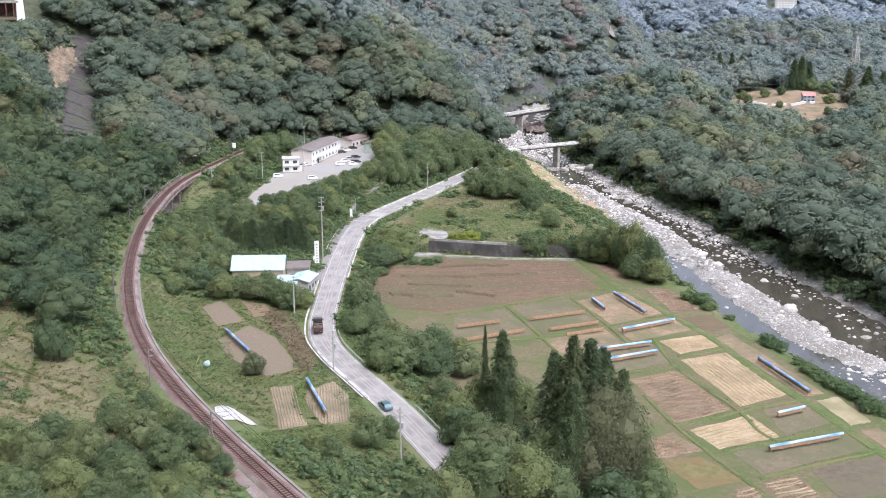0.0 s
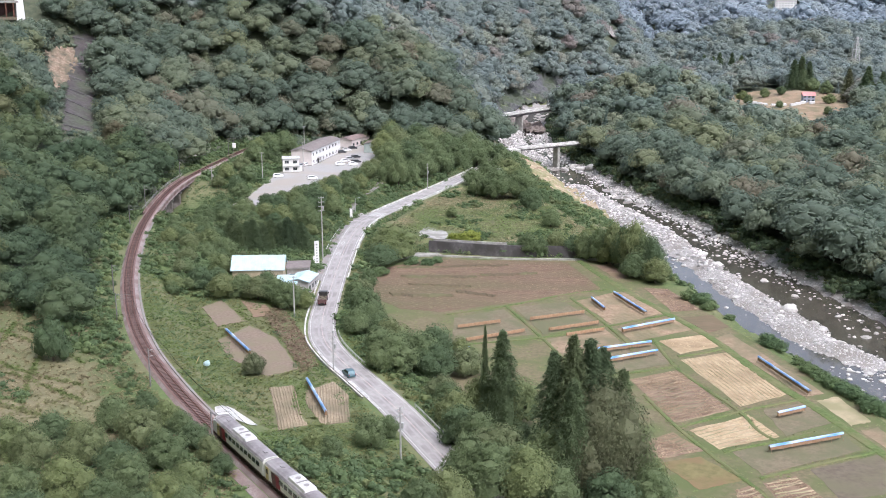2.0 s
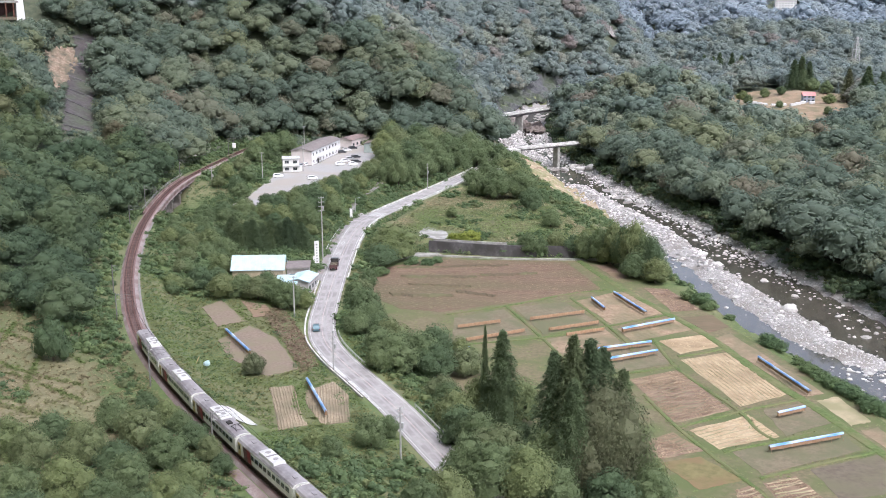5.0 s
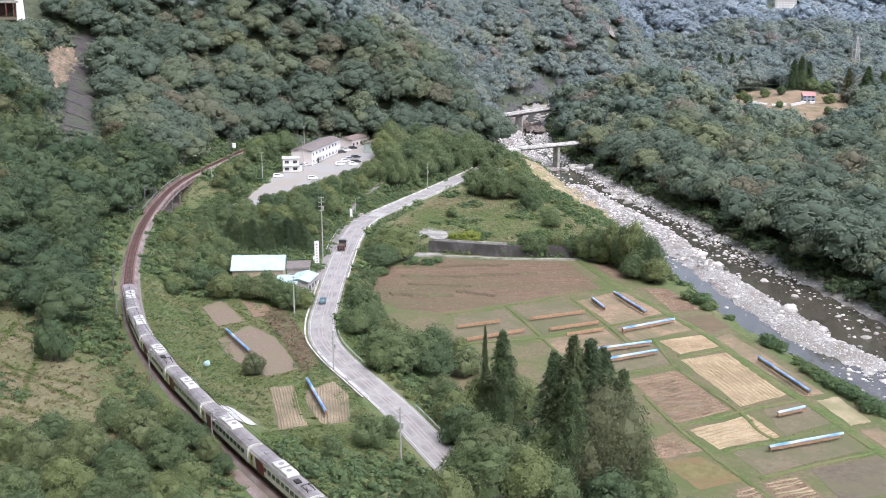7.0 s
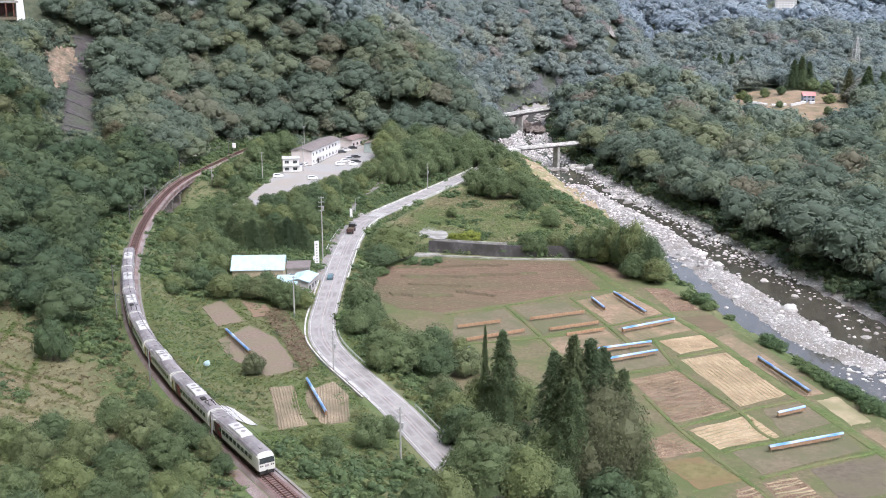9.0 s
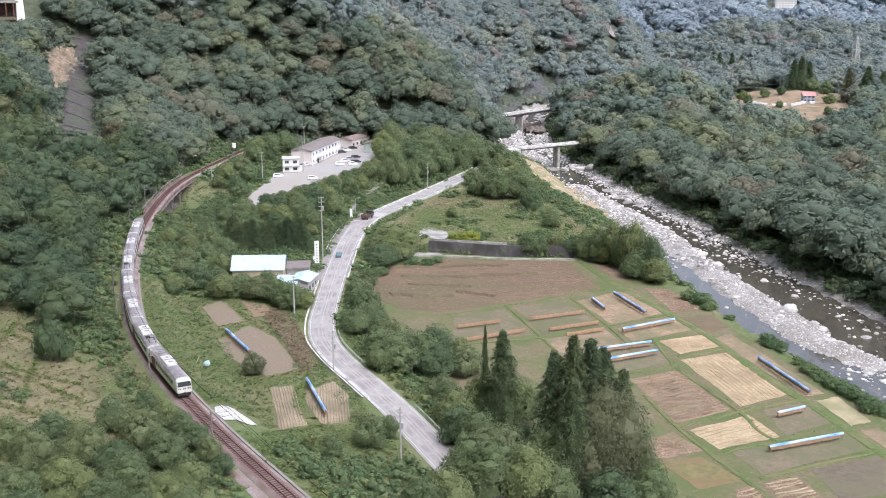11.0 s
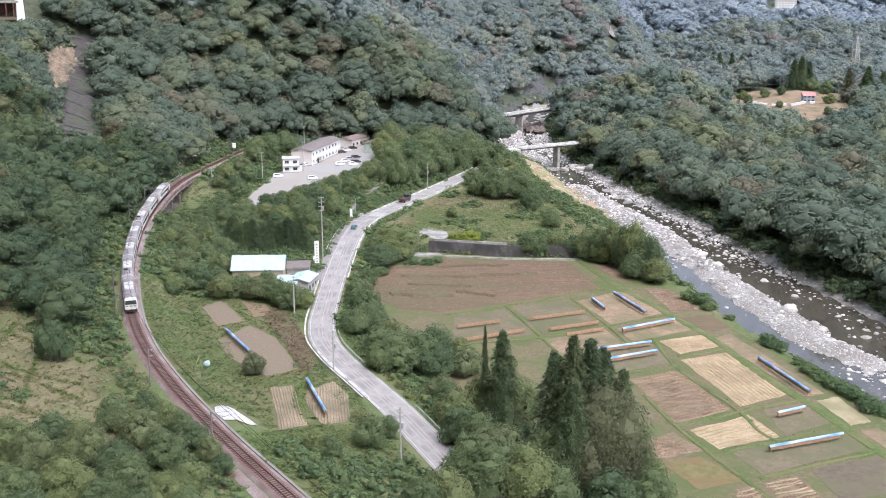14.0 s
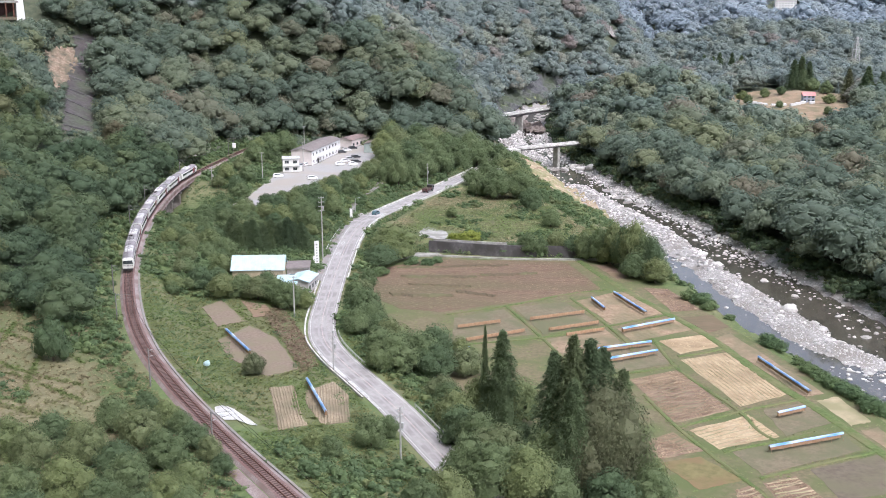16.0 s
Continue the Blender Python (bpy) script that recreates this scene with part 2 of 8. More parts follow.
    "yard": mat("trodden_yard_gravel", (0.27, 0.262, 0.255), (0.39, 0.38, 0.37), 2.5, 0.95, 0, 0.4, (0.33, 0.3, 0.265), 0.05),
    "redroof": mat("pinkish_red_roof", (0.5, 0.2, 0.2), (0.58, 0.27, 0.26), 1.0, 0.7, 0, 0.1),
}


# ---- mesh helpers ----
def shape(name, verts, faces, material, parent=None, label=""):
    me = bpy.data.meshes.new(name)
    me.from_pydata([tuple(map(float, v)) for v in verts], [], [tuple(map(int, f)) for f in faces])
    for m in (material if isinstance(material, (list, tuple)) else [material]):
        me.materials.append(m)
    ob = new(name, me)
    if parent:
        ob.parent = parent
    if label:
        ob["label"] = label
    return ob


def part(name, bm, material, parent, label=""):
    bmesh.ops.recalc_face_normals(bm, faces=bm.faces)
    me = bpy.data.meshes.new(name)
    bm.to_mesh(me)
    bm.free()
    me.materials.append(material)
    ob = new(name, me)
    if parent:
        ob.parent = parent
    if label:
        ob["label"] = label
    return ob


def box(bm, size, at=(0, 0, 0), turn=0.0, bevel=0.0, taper=1.0, tilt=(0, 0)):
    """A box with its base centre at at; taper narrows its top."""
    r = bmesh.ops.create_cube(bm, size=1.0)["verts"]
    m = pose(*at, tilt[0], tilt[1], turn)
    for v in r:
        k = taper if v.co.z > 0 else 1.0
        v.co = m @ Vector((v.co.x * size[0] * k, v.co.y * size[1] * k, (v.co.z + 0.5) * size[2]))
    if bevel:
        bmesh.ops.bevel(bm, geom=list({e for v in r for e in v.link_edges}), offset=bevel, segments=2, affect="EDGES", profile=0.5)
    return bm


def rod(bm, a, b, r0, r1=None, seg=8):
    a, b = Vector(a), Vector(b)
    d = b - a
    m = Matrix.Translation((a + b) / 2) @ d.to_track_quat("Z", "Y").to_matrix().to_4x4()
    bmesh.ops.create_cone(bm, cap_ends=True, segments=seg, radius1=r0, radius2=r0 if r1 is None else r1, depth=d.length, matrix=m)
    return bm


def loft(bm, rings):
    """Joins rings of equal length into a closed skin with capped ends."""
    vs = [[bm.verts.new(p) for p in r] for r in rings]
    n = len(rings[0])
    for a, b in zip(vs, vs[1:]):
        for i in range(n):
            bm.faces.new((a[i], a[(i + 1) % n], b[(i + 1) % n], b[i]))
    bm.faces.new(vs[0][::-1])
    bm.faces.new(vs[-1])
    return bm


def empty(name, m, label, category, group="", kind=""):
    ob = new(name)
    ob.empty_display_size = 0.5
    ob.matrix_world = m
    return tagged(ob, label, category, group, kind)


# ---- lines in plan ----
def spline(points, step=1.0):
    """A smooth line through the points, at even steps: array of x, y, s."""
    p = np.array(points, float)
    p = np.vstack([2 * p[0] - p[1], p, 2 * p[-1] - p[-2]])
    out = []
    for i in range(1, len(p) - 2):
        t = np.linspace(0, 1, 40, endpoint=False)[:, None]
        a, b, c, d = p[i - 1], p[i], p[i + 1], p[i + 2]
        out.append(0.5 * (2 * b + (c - a) * t + (2 * a - 5 * b + 4 * c - d) * t ** 2 + (3 * b - a - 3 * c + d) * t ** 3))
    q = np.vstack(out + [p[-2][None]])
    s = np.r_[0, np.cumsum(np.linalg.norm(np.diff(q, axis=0), axis=1))]
    n = np.arange(0, s[-1], step)
    return np.c_[np.interp(n, s, q[:, 0]), np.interp(n, s, q[:, 1]), n]


def on_line(line, s, side=0.0):
    """Place and heading (radians) at length s, side metres to the left."""
    x, y = np.interp(s, line[:, 2], line[:, 0]), np.interp(s, line[:, 2], line[:, 1])
    e = 1.0
    dx = np.interp(s + e, line[:, 2], line[:, 0]) - np.interp(s - e, line[:, 2], line[:, 0])
    dy = np.interp(s + e, line[:, 2], line[:, 1]) - np.interp(s - e, line[:, 2], line[:, 1])
    h = math.atan2(dy, dx)
    return x - math.sin(h) * side, y + math.cos(h) * side, h


def near_line(P, line):
    """Distance of points to a line, its signed side (left is plus) and the length along it."""
    L = line[::2] if len(line) > 60 else line
    D = np.full(len(P), 1e9)
    I = np.zeros(len(P), int)
    for k in range(0, len(P), 20000):
        d = (P[k:k + 20000, None, 0] - L[None, :, 0]) ** 2 + (P[k:k + 20000, None, 1] - L[None, :, 1]) ** 2
        I[k:k + 20000] = d.argmin(1)
        D[k:k + 20000] = np.sqrt(d.min(1))
    best, sgn = np.full(len(P), 1e9), np.ones(len(P))
    for j in (np.clip(I - 1, 0, len(L) - 2), np.clip(I, 0, len(L) - 2)):
        A, B = L[j, :2], L[j + 1, :2]
        AB, AP = B - A, P - A
        t = np.clip((AP * AB).sum(1) / (AB * AB).sum(1), 0, 1)
        d = np.linalg.norm(AP - t[:, None] * AB, axis=1)
        c = np.sign(AB[:, 0] * AP[:, 1] - AB[:, 1] * AP[:, 0])
        sgn = np.where(d < best, c, sgn)
        best = np.minimum(best, d)
    return best, best * sgn, L[I, 2]


def inside(P, poly):
    """Distance to a closed outline, minus inside."""
    q = np.array(poly, float)
    d = np.full(len(P), 1e9)
    ins = np.zeros(len(P), bool)
    for a, b in zip(q, np.roll(q, -1, 0)):
        ab, ap = b - a, P - a
        t = np.clip((ap @ ab) / (ab @ ab), 0, 1)
        d = np.minimum(d, np.linalg.norm(ap - t[:, None] * ab, axis=1))
        c = ((a[1] > P[:, 1]) != (b[1] > P[:, 1])) & (P[:, 0] < (b[0] - a[0]) * (P[:, 1] - a[1]) / (b[1] - a[1] + 1e-12) + a[0])
        ins ^= c
    return np.where(ins, -d, d)


def ease(x, a, b):
    t = np.clip((x - a) / (b - a), 0, 1)
    return t * t * (3 - 2 * t)


def wave(P, size, seed=0):
    """Smooth noise in plan, about -1 to 1."""
    out = np.zeros(len(P))
    g = np.random.default_rng(seed)
    for k in range(7):
        a, ph = g.uniform(0, 6.28, 2)
        w = 6.28 / (size * g.uniform(0.6, 1.6))
        out += np.sin((P[:, 0] * np.cos(a) + P[:, 1] * np.sin(a)) * w + ph)
    return out / 3.2


RAIL = spline([(83.0, -22.0), (57.0, 20.0), (18.6, 78.0), (-20.1, 136.8), (-36.2, 161.4), (-50.1, 184.8), (-61.5, 207.5), (-71.5, 234.0), (-81.6, 269.5),
               (-90.6, 314.0), (-95.9, 360.0), (-96.2, 395.0), (-91.5, 436.0), (-84.5, 478.0), (-70.0, 540.0)])
ROAD = spline([(40.0, 70.0), (18.0, 128.0), (-1.4, 174.8), (-9.2, 193.5), (-15.9, 207.5), (-22.5, 221.0), (-27.3, 234.0), (-29.3, 247.0), (-29.9, 262.0),
               (-30.3, 283.0), (-30.4, 308.0), (-29.9, 333.0), (-27.9, 355.0), (-22.6, 372.0), (-13.6, 393.6), (-0.9, 423.2), (11.2, 453.2), (24.0, 490.0), (30.0, 520.0)])
RIVER_L = spline([(104.0, 120.0), (94.5, 195.0), (89.5, 228.0), (85.0, 246.0), (80.6, 262.0), (77.5, 284.0), (73.5, 310.0), (71.0, 345.0), (66.0, 392.0), (60.0, 428.0), (55.0, 477.0), (48.0, 530.0), (34.0, 610.0), (33.0, 700.0), (60.0, 800.0), (120.0, 880.0), (205.0, 1010.0), (268.0, 1400.0), (275.0, 2400.0)], 3.0)
RIVER_R = spline([(126.0, 120.0), (124.0, 200.0), (121.0, 274.0), (115.0, 306.0), (106.5, 350.0), (98.0, 400.0), (85.0, 455.0), (74.0, 510.0), (64.0, 560.0), (62.0, 640.0), (66.0, 700.0), (86.0, 775.0), (150.0, 850.0), (235.0, 1000.0), (290.0, 1400.0), (300.0, 2400.0)], 3.0)
FOOT = spline([(-700.0, 330.0), (-330.0, 430.0), (-160.0, 480.0), (-60.0, 512.0), (5.0, 508.0), (30.0, 560.0), (24.0, 640.0), (20.0, 720.0), (70.0, 840.0), (150.0, 930.0), (200.0, 1030.0), (255.0, 1400.0), (260.0, 2400.0)], 6.0)
FIELDS = [(-23.0, 322.0), (-20.0, 280.0), (-14.0, 255.0), (0.0, 215.0), (18.0, 176.0), (28.0, 150.0), (95.0, 150.0), (87.0, 199.0), (79.0, 231.0), (68.5, 272.0), (60.8, 303.0), (50.0, 323.6), (20.0, 325.7), (6.0, 329.2), (-5.0, 332.2)]
TERRACE = [(-22.0, 345.0), (-4.0, 337.8), (20.0, 330.8), (48.0, 329.5), (50.0, 345.0), (41.0, 385.0), (31.0, 430.0), (18.0, 450.0), (-6.0, 398.0)]
LOT = [(-73.0, 352.0), (-69.0, 396.0), (-66.0, 440.0), (-52.0, 500.0), (-34.0, 505.0), (-27.0, 450.0), (-40.0, 410.0), (-47.0, 384.0), (-60.0, 368.0)]
PLOTS = [(-64.0, 258.0), (-50.0, 264.0), (-40.0, 243.0), (-29.0, 210.0), (-21.0, 203.0), (-15.0, 181.0), (-31.0, 178.0), (-38.0, 200.0), (-50.0, 226.0)]
FIELD_Z, ROAD_Z, LOT_Z, PLOT_Z, TERRACE_Z, WATER_Z = -13.0, -9.0, -4.0, -7.5, -9.5, -20.0


def land(P):
    """Height of the ground at points in plan."""
    x, y = P[:, 0], P[:, 1]
    dr, sr, ar = near_line(P, RAIL)
    dd, sd, ad = near_line(P, ROAD)
    dl, sl, al = near_line(P, RIVER_L)
    dR, sR, aR = near_line(P, RIVER_R)
    df, sf, af = near_line(P, FOOT)
    # valley side between rail, road and river, by distance to each
    pulls = [(dr, -0.8, 1.0), (dd, ROAD_Z, 1.0), (np.abs(inside(P, FIELDS)), FIELD_Z, 1.2), (dl, -14.5, 0.8),
             (np.abs(inside(P, LOT)), LOT_Z, 1.0), (np.abs(inside(P, PLOTS)), PLOT_Z, 1.0), (np.abs(inside(P, TERRACE)), TERRACE_Z, 1.0)]
    num, den = 0, 0
    for d, z, k in pulls:
        w = k / (d + 2.0) ** 2.6
        num, den = num + w * z, den + w
    z = num / den + 0.35 * wave(P, 14, 1)
    # west hillside beyond the rail
    west = np.clip(sr - 7, 0, None) * (sr > 0)
    rise = 0.30 * west + 0.0016 * west ** 2 + (2.6 * wave(P, 60, 2)) * ease(west, 8, 50)
    soft = 0.16 * west + 0.0022 * np.clip(west - 20, 0, None) ** 2
    k = ease(y, 205, 275)
    rise = soft * (1 - k) + rise * k
    gully = np.exp(-((y - (368 + 0.12 * (x + 95))) / 26) ** 2)
    rise = rise * (1 - 0.55 * gully * ease(200 - west, 0, 160)) - 9 * gully * np.exp(-(west / 45) ** 2)
    z = np.where(sr > 0, np.minimum(z, 0) * ease(30 - west, 0, 30) + rise, z - 8.5 * np.exp(-((y - 366) / 22) ** 2) * np.exp(-(dr / 20) ** 2))
    # mountain to the north
    m = np.clip(sf, 0, None)
    hill = 0.72 * m - 0.0007 * np.clip(m, 0, 400) ** 2 + 7 * wave(P, 95, 3) * ease(m, 10, 70) + 2.5 * wave(P, 38, 4) * ease(m, 8, 40)
    g2 = np.exp(-((x + 0.42 * (y - 640) - 15) / 22) ** 2) * ease(y, 540, 620)
    hill = hill * (1 - 0.55 * g2)
    z = np.where(sf > 0, np.maximum(z * ease(40 - m, 0, 40) + hill, z * 0 - 15), z)
    # east bank: wooded slope up to a plateau, then far hills
    e = np.clip(-sR, 0, None) * (sR < 0)
    east = -19.2 + np.minimum(0.5 * e, 2.5 + 0.025 * e) + 3.2 * wave(P, 60, 6) * ease(e, 15, 60)
    east = east + 7.5 * ease(y - 0.25 * (x - 200), 640, 705) * ease(e, 4, 30)
    knoll = 17 * np.exp(-(((x - 120) / 40) ** 2 + ((y - 640) / 70) ** 2))
    far = 0.15 * np.clip(y - 980 - 0.1 * (x - 200), 0, None) + 0.1 * np.clip(y - 1300, 0, None) + 12 * wave(P, 260, 8) * ease(y, 980, 1250)
    z = np.where(((sR < 0) | (y > 1000)) & (sf <= 0), east + knoll * ease(np.clip(-sR, 0, None), 0, 30) + far, z)
    # the hill under the viewpoint
    z = np.maximum(z, 69.3 - 1.05 * np.hypot(x, y + 2))
    # made ground
    for poly, h, k in ((FIELDS, FIELD_Z, 5.0), (TERRACE, TERRACE_Z, 2.0), (LOT, LOT_Z, 6.0), (PLOTS, PLOT_Z, 5.0)):
        t = ease(inside(P, poly), 0, k)
        z = z * t + h * (1 - t)
    # river bed between the banks
    bed = (sl < 0) & (sR > 0) & (y < 1000)
    u = np.clip(dl / (dl + dR + 1e-6), 0, 1)
    up = ease(y, 330, 430)
    ch = np.exp(-((u - 0.62 + 0.06 * np.sin(y / 23)) / 0.1) ** 2)
    pool = np.exp(-((y - 508) / 26) ** 4) * np.exp(-((u - 0.42) / 0.3) ** 4)
    bar = -1.75 * pool - 1.5 * up * ch + 1.3 * (1 - 0.75 * ease(252 - y, 0, 9)) * np.exp(-((u - (0.41 + 0.1 * ease(266 - y, 0, 16))) / (0.15 + 0.13 * up)) ** 4) + 0.45 * up * ease(u, 0, 0.2) + 0.22 * wave(P, 11, 9) + 0.16 * wave(P, 5, 19)
    z = np.where(bed, -20.5 + bar, z)
    t = ease(np.where(bed, 0, np.minimum(dl, dR)), 0, 6)
    z = np.where((~bed) & (y < 1000) & (np.minimum(dl, dR) < 6), z * t + (-19.6) * (1 - t), z)
    # road bed and rail bed
    t = ease(dd, 4.4, 9.0)
    z = z * t + (ROAD_Z - 0.12) * (1 - t)
    span = ease(np.abs(y - 366), 26, 33)
    t = 1 - (1 - ease(dr, 3.4, 9.5)) * span * (y < 530)
    z = z * t + (-0.75) * (1 - t)
    # a broad shoulder of the bank below the track
    k = np.exp(-((y - 174) / 10) ** 2) * (sr < 0) * ease(14 - dr, 0, 5)
    z = np.maximum(z, z * (1 - k) + (-0.95 - 0.22 * np.clip(dr - 4, 0, None)) * k)
    return z


xs = np.unique(np.r_[np.arange(-2600, -300, 70), np.arange(-300, -150, 8), np.arange(-150, 150, 2.5), np.arange(150, 420, 8), np.arange(420, 2900, 70)])
ys = np.unique(np.r_[np.arange(-900, -40, 40), np.arange(-40, 60, 4), np.arange(60, 130, 8), np.arange(130, 470, 2.5), np.arange(470, 760, 5), np.arange(760, 1400, 16), np.arange(1400, 4200, 90)])
GX, GY = np.meshgrid(xs, ys)
GP = np.c_[GX.ravel(), GY.ravel()]
GZ = land(GP)


def ground_z(x, y):
    """Height of the ground sheet itself."""
    x, y = np.atleast_1d(np.asarray(x, float)), np.atleast_1d(np.asarray(y, float))
    i = np.clip(np.searchsorted(xs, x) - 1, 0, len(xs) - 2)
    j = np.clip(np.searchsorted(ys, y) - 1, 0, len(ys) - 2)
    Z = GZ.reshape(len(ys), len(xs))
    u, v = (x - xs[i]) / (xs[i + 1] - xs[i]), (y - ys[j]) / (ys[j + 1] - ys[j])
    return Z[j, i] * (1 - u) * (1 - v) + Z[j, i + 1] * u * (1 - v) + Z[j + 1, i] * (1 - u) * v + Z[j + 1, i + 1] * u * v


def gz(x, y):
    return float(ground_z(x, y)[0])


def make_ground():
    nx, ny = len(xs), len(ys)
    i, j = np.meshgrid(np.arange(nx - 1), np.arange(ny - 1))
    a = (j * nx + i).ravel()
    F = np.c_[a, a + 1, a + nx + 1, a + nx]
    me = bpy.data.meshes.new("ground")
    me.from_pydata(np.c_[GP, GZ].tolist(), [], F.tolist())
    # bare kinds of ground: gravel in the river, rock on the cliffs, leaf litter under the woods
    c = np.c_[GP[F].mean(1)]
    sl, sR = near_line(c, RIVER_L)[1], near_line(c, RIVER_R)[1]
    bed = (sl < 1.5) & (sR > -4.5) & (c[:, 1] < 1000)
    sr, sf = near_line(c, RAIL)[1], near_line(c, FOOT)[1]
    wood = (sf > -3) | (sR <= -4.5) | (c[:, 1] > 1000) | ((sr > 9) & (c[:, 1] > 235))
    idx = np.where(bed, 1, np.where(wood, 2, 0))
    for m in (M["ground"], M["gravel"], M["litter"]):
        me.materials.append(m)
    me.polygons.foreach_set("material_index", idx.astype(np.int32))
    me.polygons.foreach_set("use_smooth", np.ones(len(F), bool))
    return tagged(new("ground", me), "grassy valley floor and wooded hillsides with a stony river bed", "ground", kind="structure")


M["litter"] = mat("forest_floor", (0.06, 0.072, 0.048), (0.1, 0.112, 0.072), 0.4, 0.95, 0, 0.5)
make_ground()


def ribbon(name, line, s0, s1, profile, material, z, parent=None, step=2.0, label=""):
    """A strip swept along a line: profile points are (side, height), left is plus."""
    S = np.arange(s0, s1 + 0.01, step)
    V, F, n = [], [], len(profile)
    for s in S:
        for o, h in profile:
            x, y, _ = on_line(line, s, o)
            V.append((x, y, z + h))
    for k in range(len(S) - 1):
        for i in range(n - 1):
            a = k * n + i
            F.append((a, a + n, a + n + 1, a + 1))
    return shape(name, V, F, material, parent, label)


# ---- river ----
def make_water():
    V, F, n = [], [], 9
    yy = np.linspace(110, 800, 160)
    for y in yy:
        i, j = np.abs(RIVER_L[:, 1] - y).argmin(), np.abs(RIVER_R[:, 1] - y).argmin()
        a, b = RIVER_L[i, 0] - 4, RIVER_R[j, 0] + 4
        for k in range(n):
            V.append((a + (b - a) * k / (n - 1), y, WATER_Z))
    for r in range(len(yy) - 1):
        for k in range(n - 1):
            q = r * n + k
            F.append((q, q + 1, q + n + 1, q + n))
    ob = shape("river_water", V, F, M["water"])
    tagged(ob, "shallow grey-green river running between stony bars", "river", kind="structure")


make_water()


# ---- road ----
def make_road():
    road = ribbon("road", ROAD, 40, 470, [(3.35, -0.5), (3.3, 0.0), (1.6, 0.05), (0, 0.08), (-1.6, 0.05), (-3.3, 0.0), (-3.35, -0.5)], M["asphalt"], ROAD_Z)
    tagged(road, "pale worn two-lane asphalt road with white edge lines", "road", kind="structure")
    for o, w, a, b in ((2.75, 0.16, 60, 296), (-2.75, 0.16, 60, 300), (2.75, 0.16, 322, 460), (-2.75, 0.16, 312, 460)):
        ribbon("edge_line", ROAD, a, b, [(o + w / 2, 0.045), (o - w / 2, 0.045)], M["paint"], ROAD_Z, road)
    ribbon("centre_line", ROAD, 60, 300, [(0.06, 0.088), (-0.06, 0.088)], M["linefaded"], ROAD_Z, road)
    for s in np.arange(304, 460, 8.0):
        ribbon("lane_dash", ROAD, s, s + 3.4, [(0.06, 0.088), (-0.06, 0.088)], M["paint"], ROAD_Z, road, 1.7)
    for o in (2.15, 0.75, -0.75, -2.15):
        h = 0.08 - abs(o) * 0.03 / 1.6 if abs(o) < 1.6 else 0.05 - (abs(o) - 1.6) * 0.05 / 1.7
        ribbon("tyre_track", ROAD, 50, 465, [(o + 0.28, h + 0.004), (o - 0.28, h + 0.004)], M["track"], ROAD_Z, road)
    # painted diamonds before the crossing
    for s, o in ((258, 1.4), (272, 1.45)):
        x, y, h = on_line(ROAD, s, o)
        c, d = math.cos(h), math.sin(h)
        P = [(2.2, 0), (0, 0.8), (-2.2, 0), (0, -0.8)]
        Q = [(1.5, 0), (0, 0.5), (-1.5, 0), (0, -0.5)]
        V = [(x + a * c - b * d, y + a * d + b * c, ROAD_Z + 0.075) for a, b in P + Q]
        shape("road_diamond", V, [(i, (i + 1) % 4, 4 + (i + 1) % 4, 4 + i) for i in range(4)], M["paint"], road)
    # zebra stripes at the junction
    for k in range(6):
        x, y, h = on_line(ROAD, 313 + k * 1.0, 0.3)
        c, d = math.cos(h), math.sin(h)
        V = [(x + a * c - b * d, y + a * d + b * c, ROAD_Z + 0.095) for a, b in ((-0.25, -2.4), (0.25, -2.4), (0.25, 2.4), (-0.25, 2.4))]
        shape("crossing_stripe", V, [(0, 1, 2, 3)], M["paint"], road)
    x, y, h = on_line(ROAD, 299, 1.6)
    c, d = math.cos(h), math.sin(h)
    V = [(x + a * c - b * d, y + a * d + b * c, ROAD_Z + 0.095) for a, b in ((-0.25, -1.4), (0.25, -1.4), (0.25, 1.4), (-0.25, 1.4))]
    shape("stop_line", V, [(0, 1, 2, 3)], M["paint"], road)
    # broad worn margin line on the outer side of the bend
    for a, b, w in ((134, 140, 0.3), (140.5, 152, 0.75), (152.6, 163, 0.8), (163.5, 168, 0.5), (168.4, 172, 0.3)):
        ribbon("margin_line", ROAD, a, b, [(3.2, 0.03), (3.2 - w, 0.034)], M["paint"], ROAD_Z, road)
    # paved footway on the house side
    f = ribbon("pavement", ROAD, 228, 298, [(5.3, -0.6), (5.25, 0.16), (3.5, 0.16), (3.45, -0.1)], M["pave"], ROAD_Z)
    tagged(f, "narrow grey concrete footway with a kerb beside the road", "pavement", kind="structure")
    k = ribbon("kerb", ROAD, 228, 298, [(3.52, -0.1), (3.52, 0.2), (3.36, 0.2), (3.34, -0.1)], M["concrete"], ROAD_Z, f)
    # side road climbing to the yard, and the yard itself
    side = spline([(-31.0, 362.0), (-33.5, 375.0), (-31.0, 392.0), (-26.0, 412.0), (-24.0, 430.0), (-28.0, 452.0)], 2.0)
    V, F = [], []
    for i, (x, y, s) in enumerate(side):
        _, _, h = on_line(side, s)
        z = ROAD_Z + 0.02 + 5.0 * min(1, s / 85.0)
        for o in (2.0, 0, -2.0):
            V.append((x - math.sin(h) * o, y + math.cos(h) * o, max(z, gz(x, y) + 0.06)))
        if i:
            F += [((i - 1) * 3 + k, i * 3 + k, i * 3 + k + 1, (i - 1) * 3 + k + 1) for k in range(2)]
    tagged(shape("side_road", V, F, M["pave"]), "narrow grey side road climbing between shrubs", "road", kind="structure")
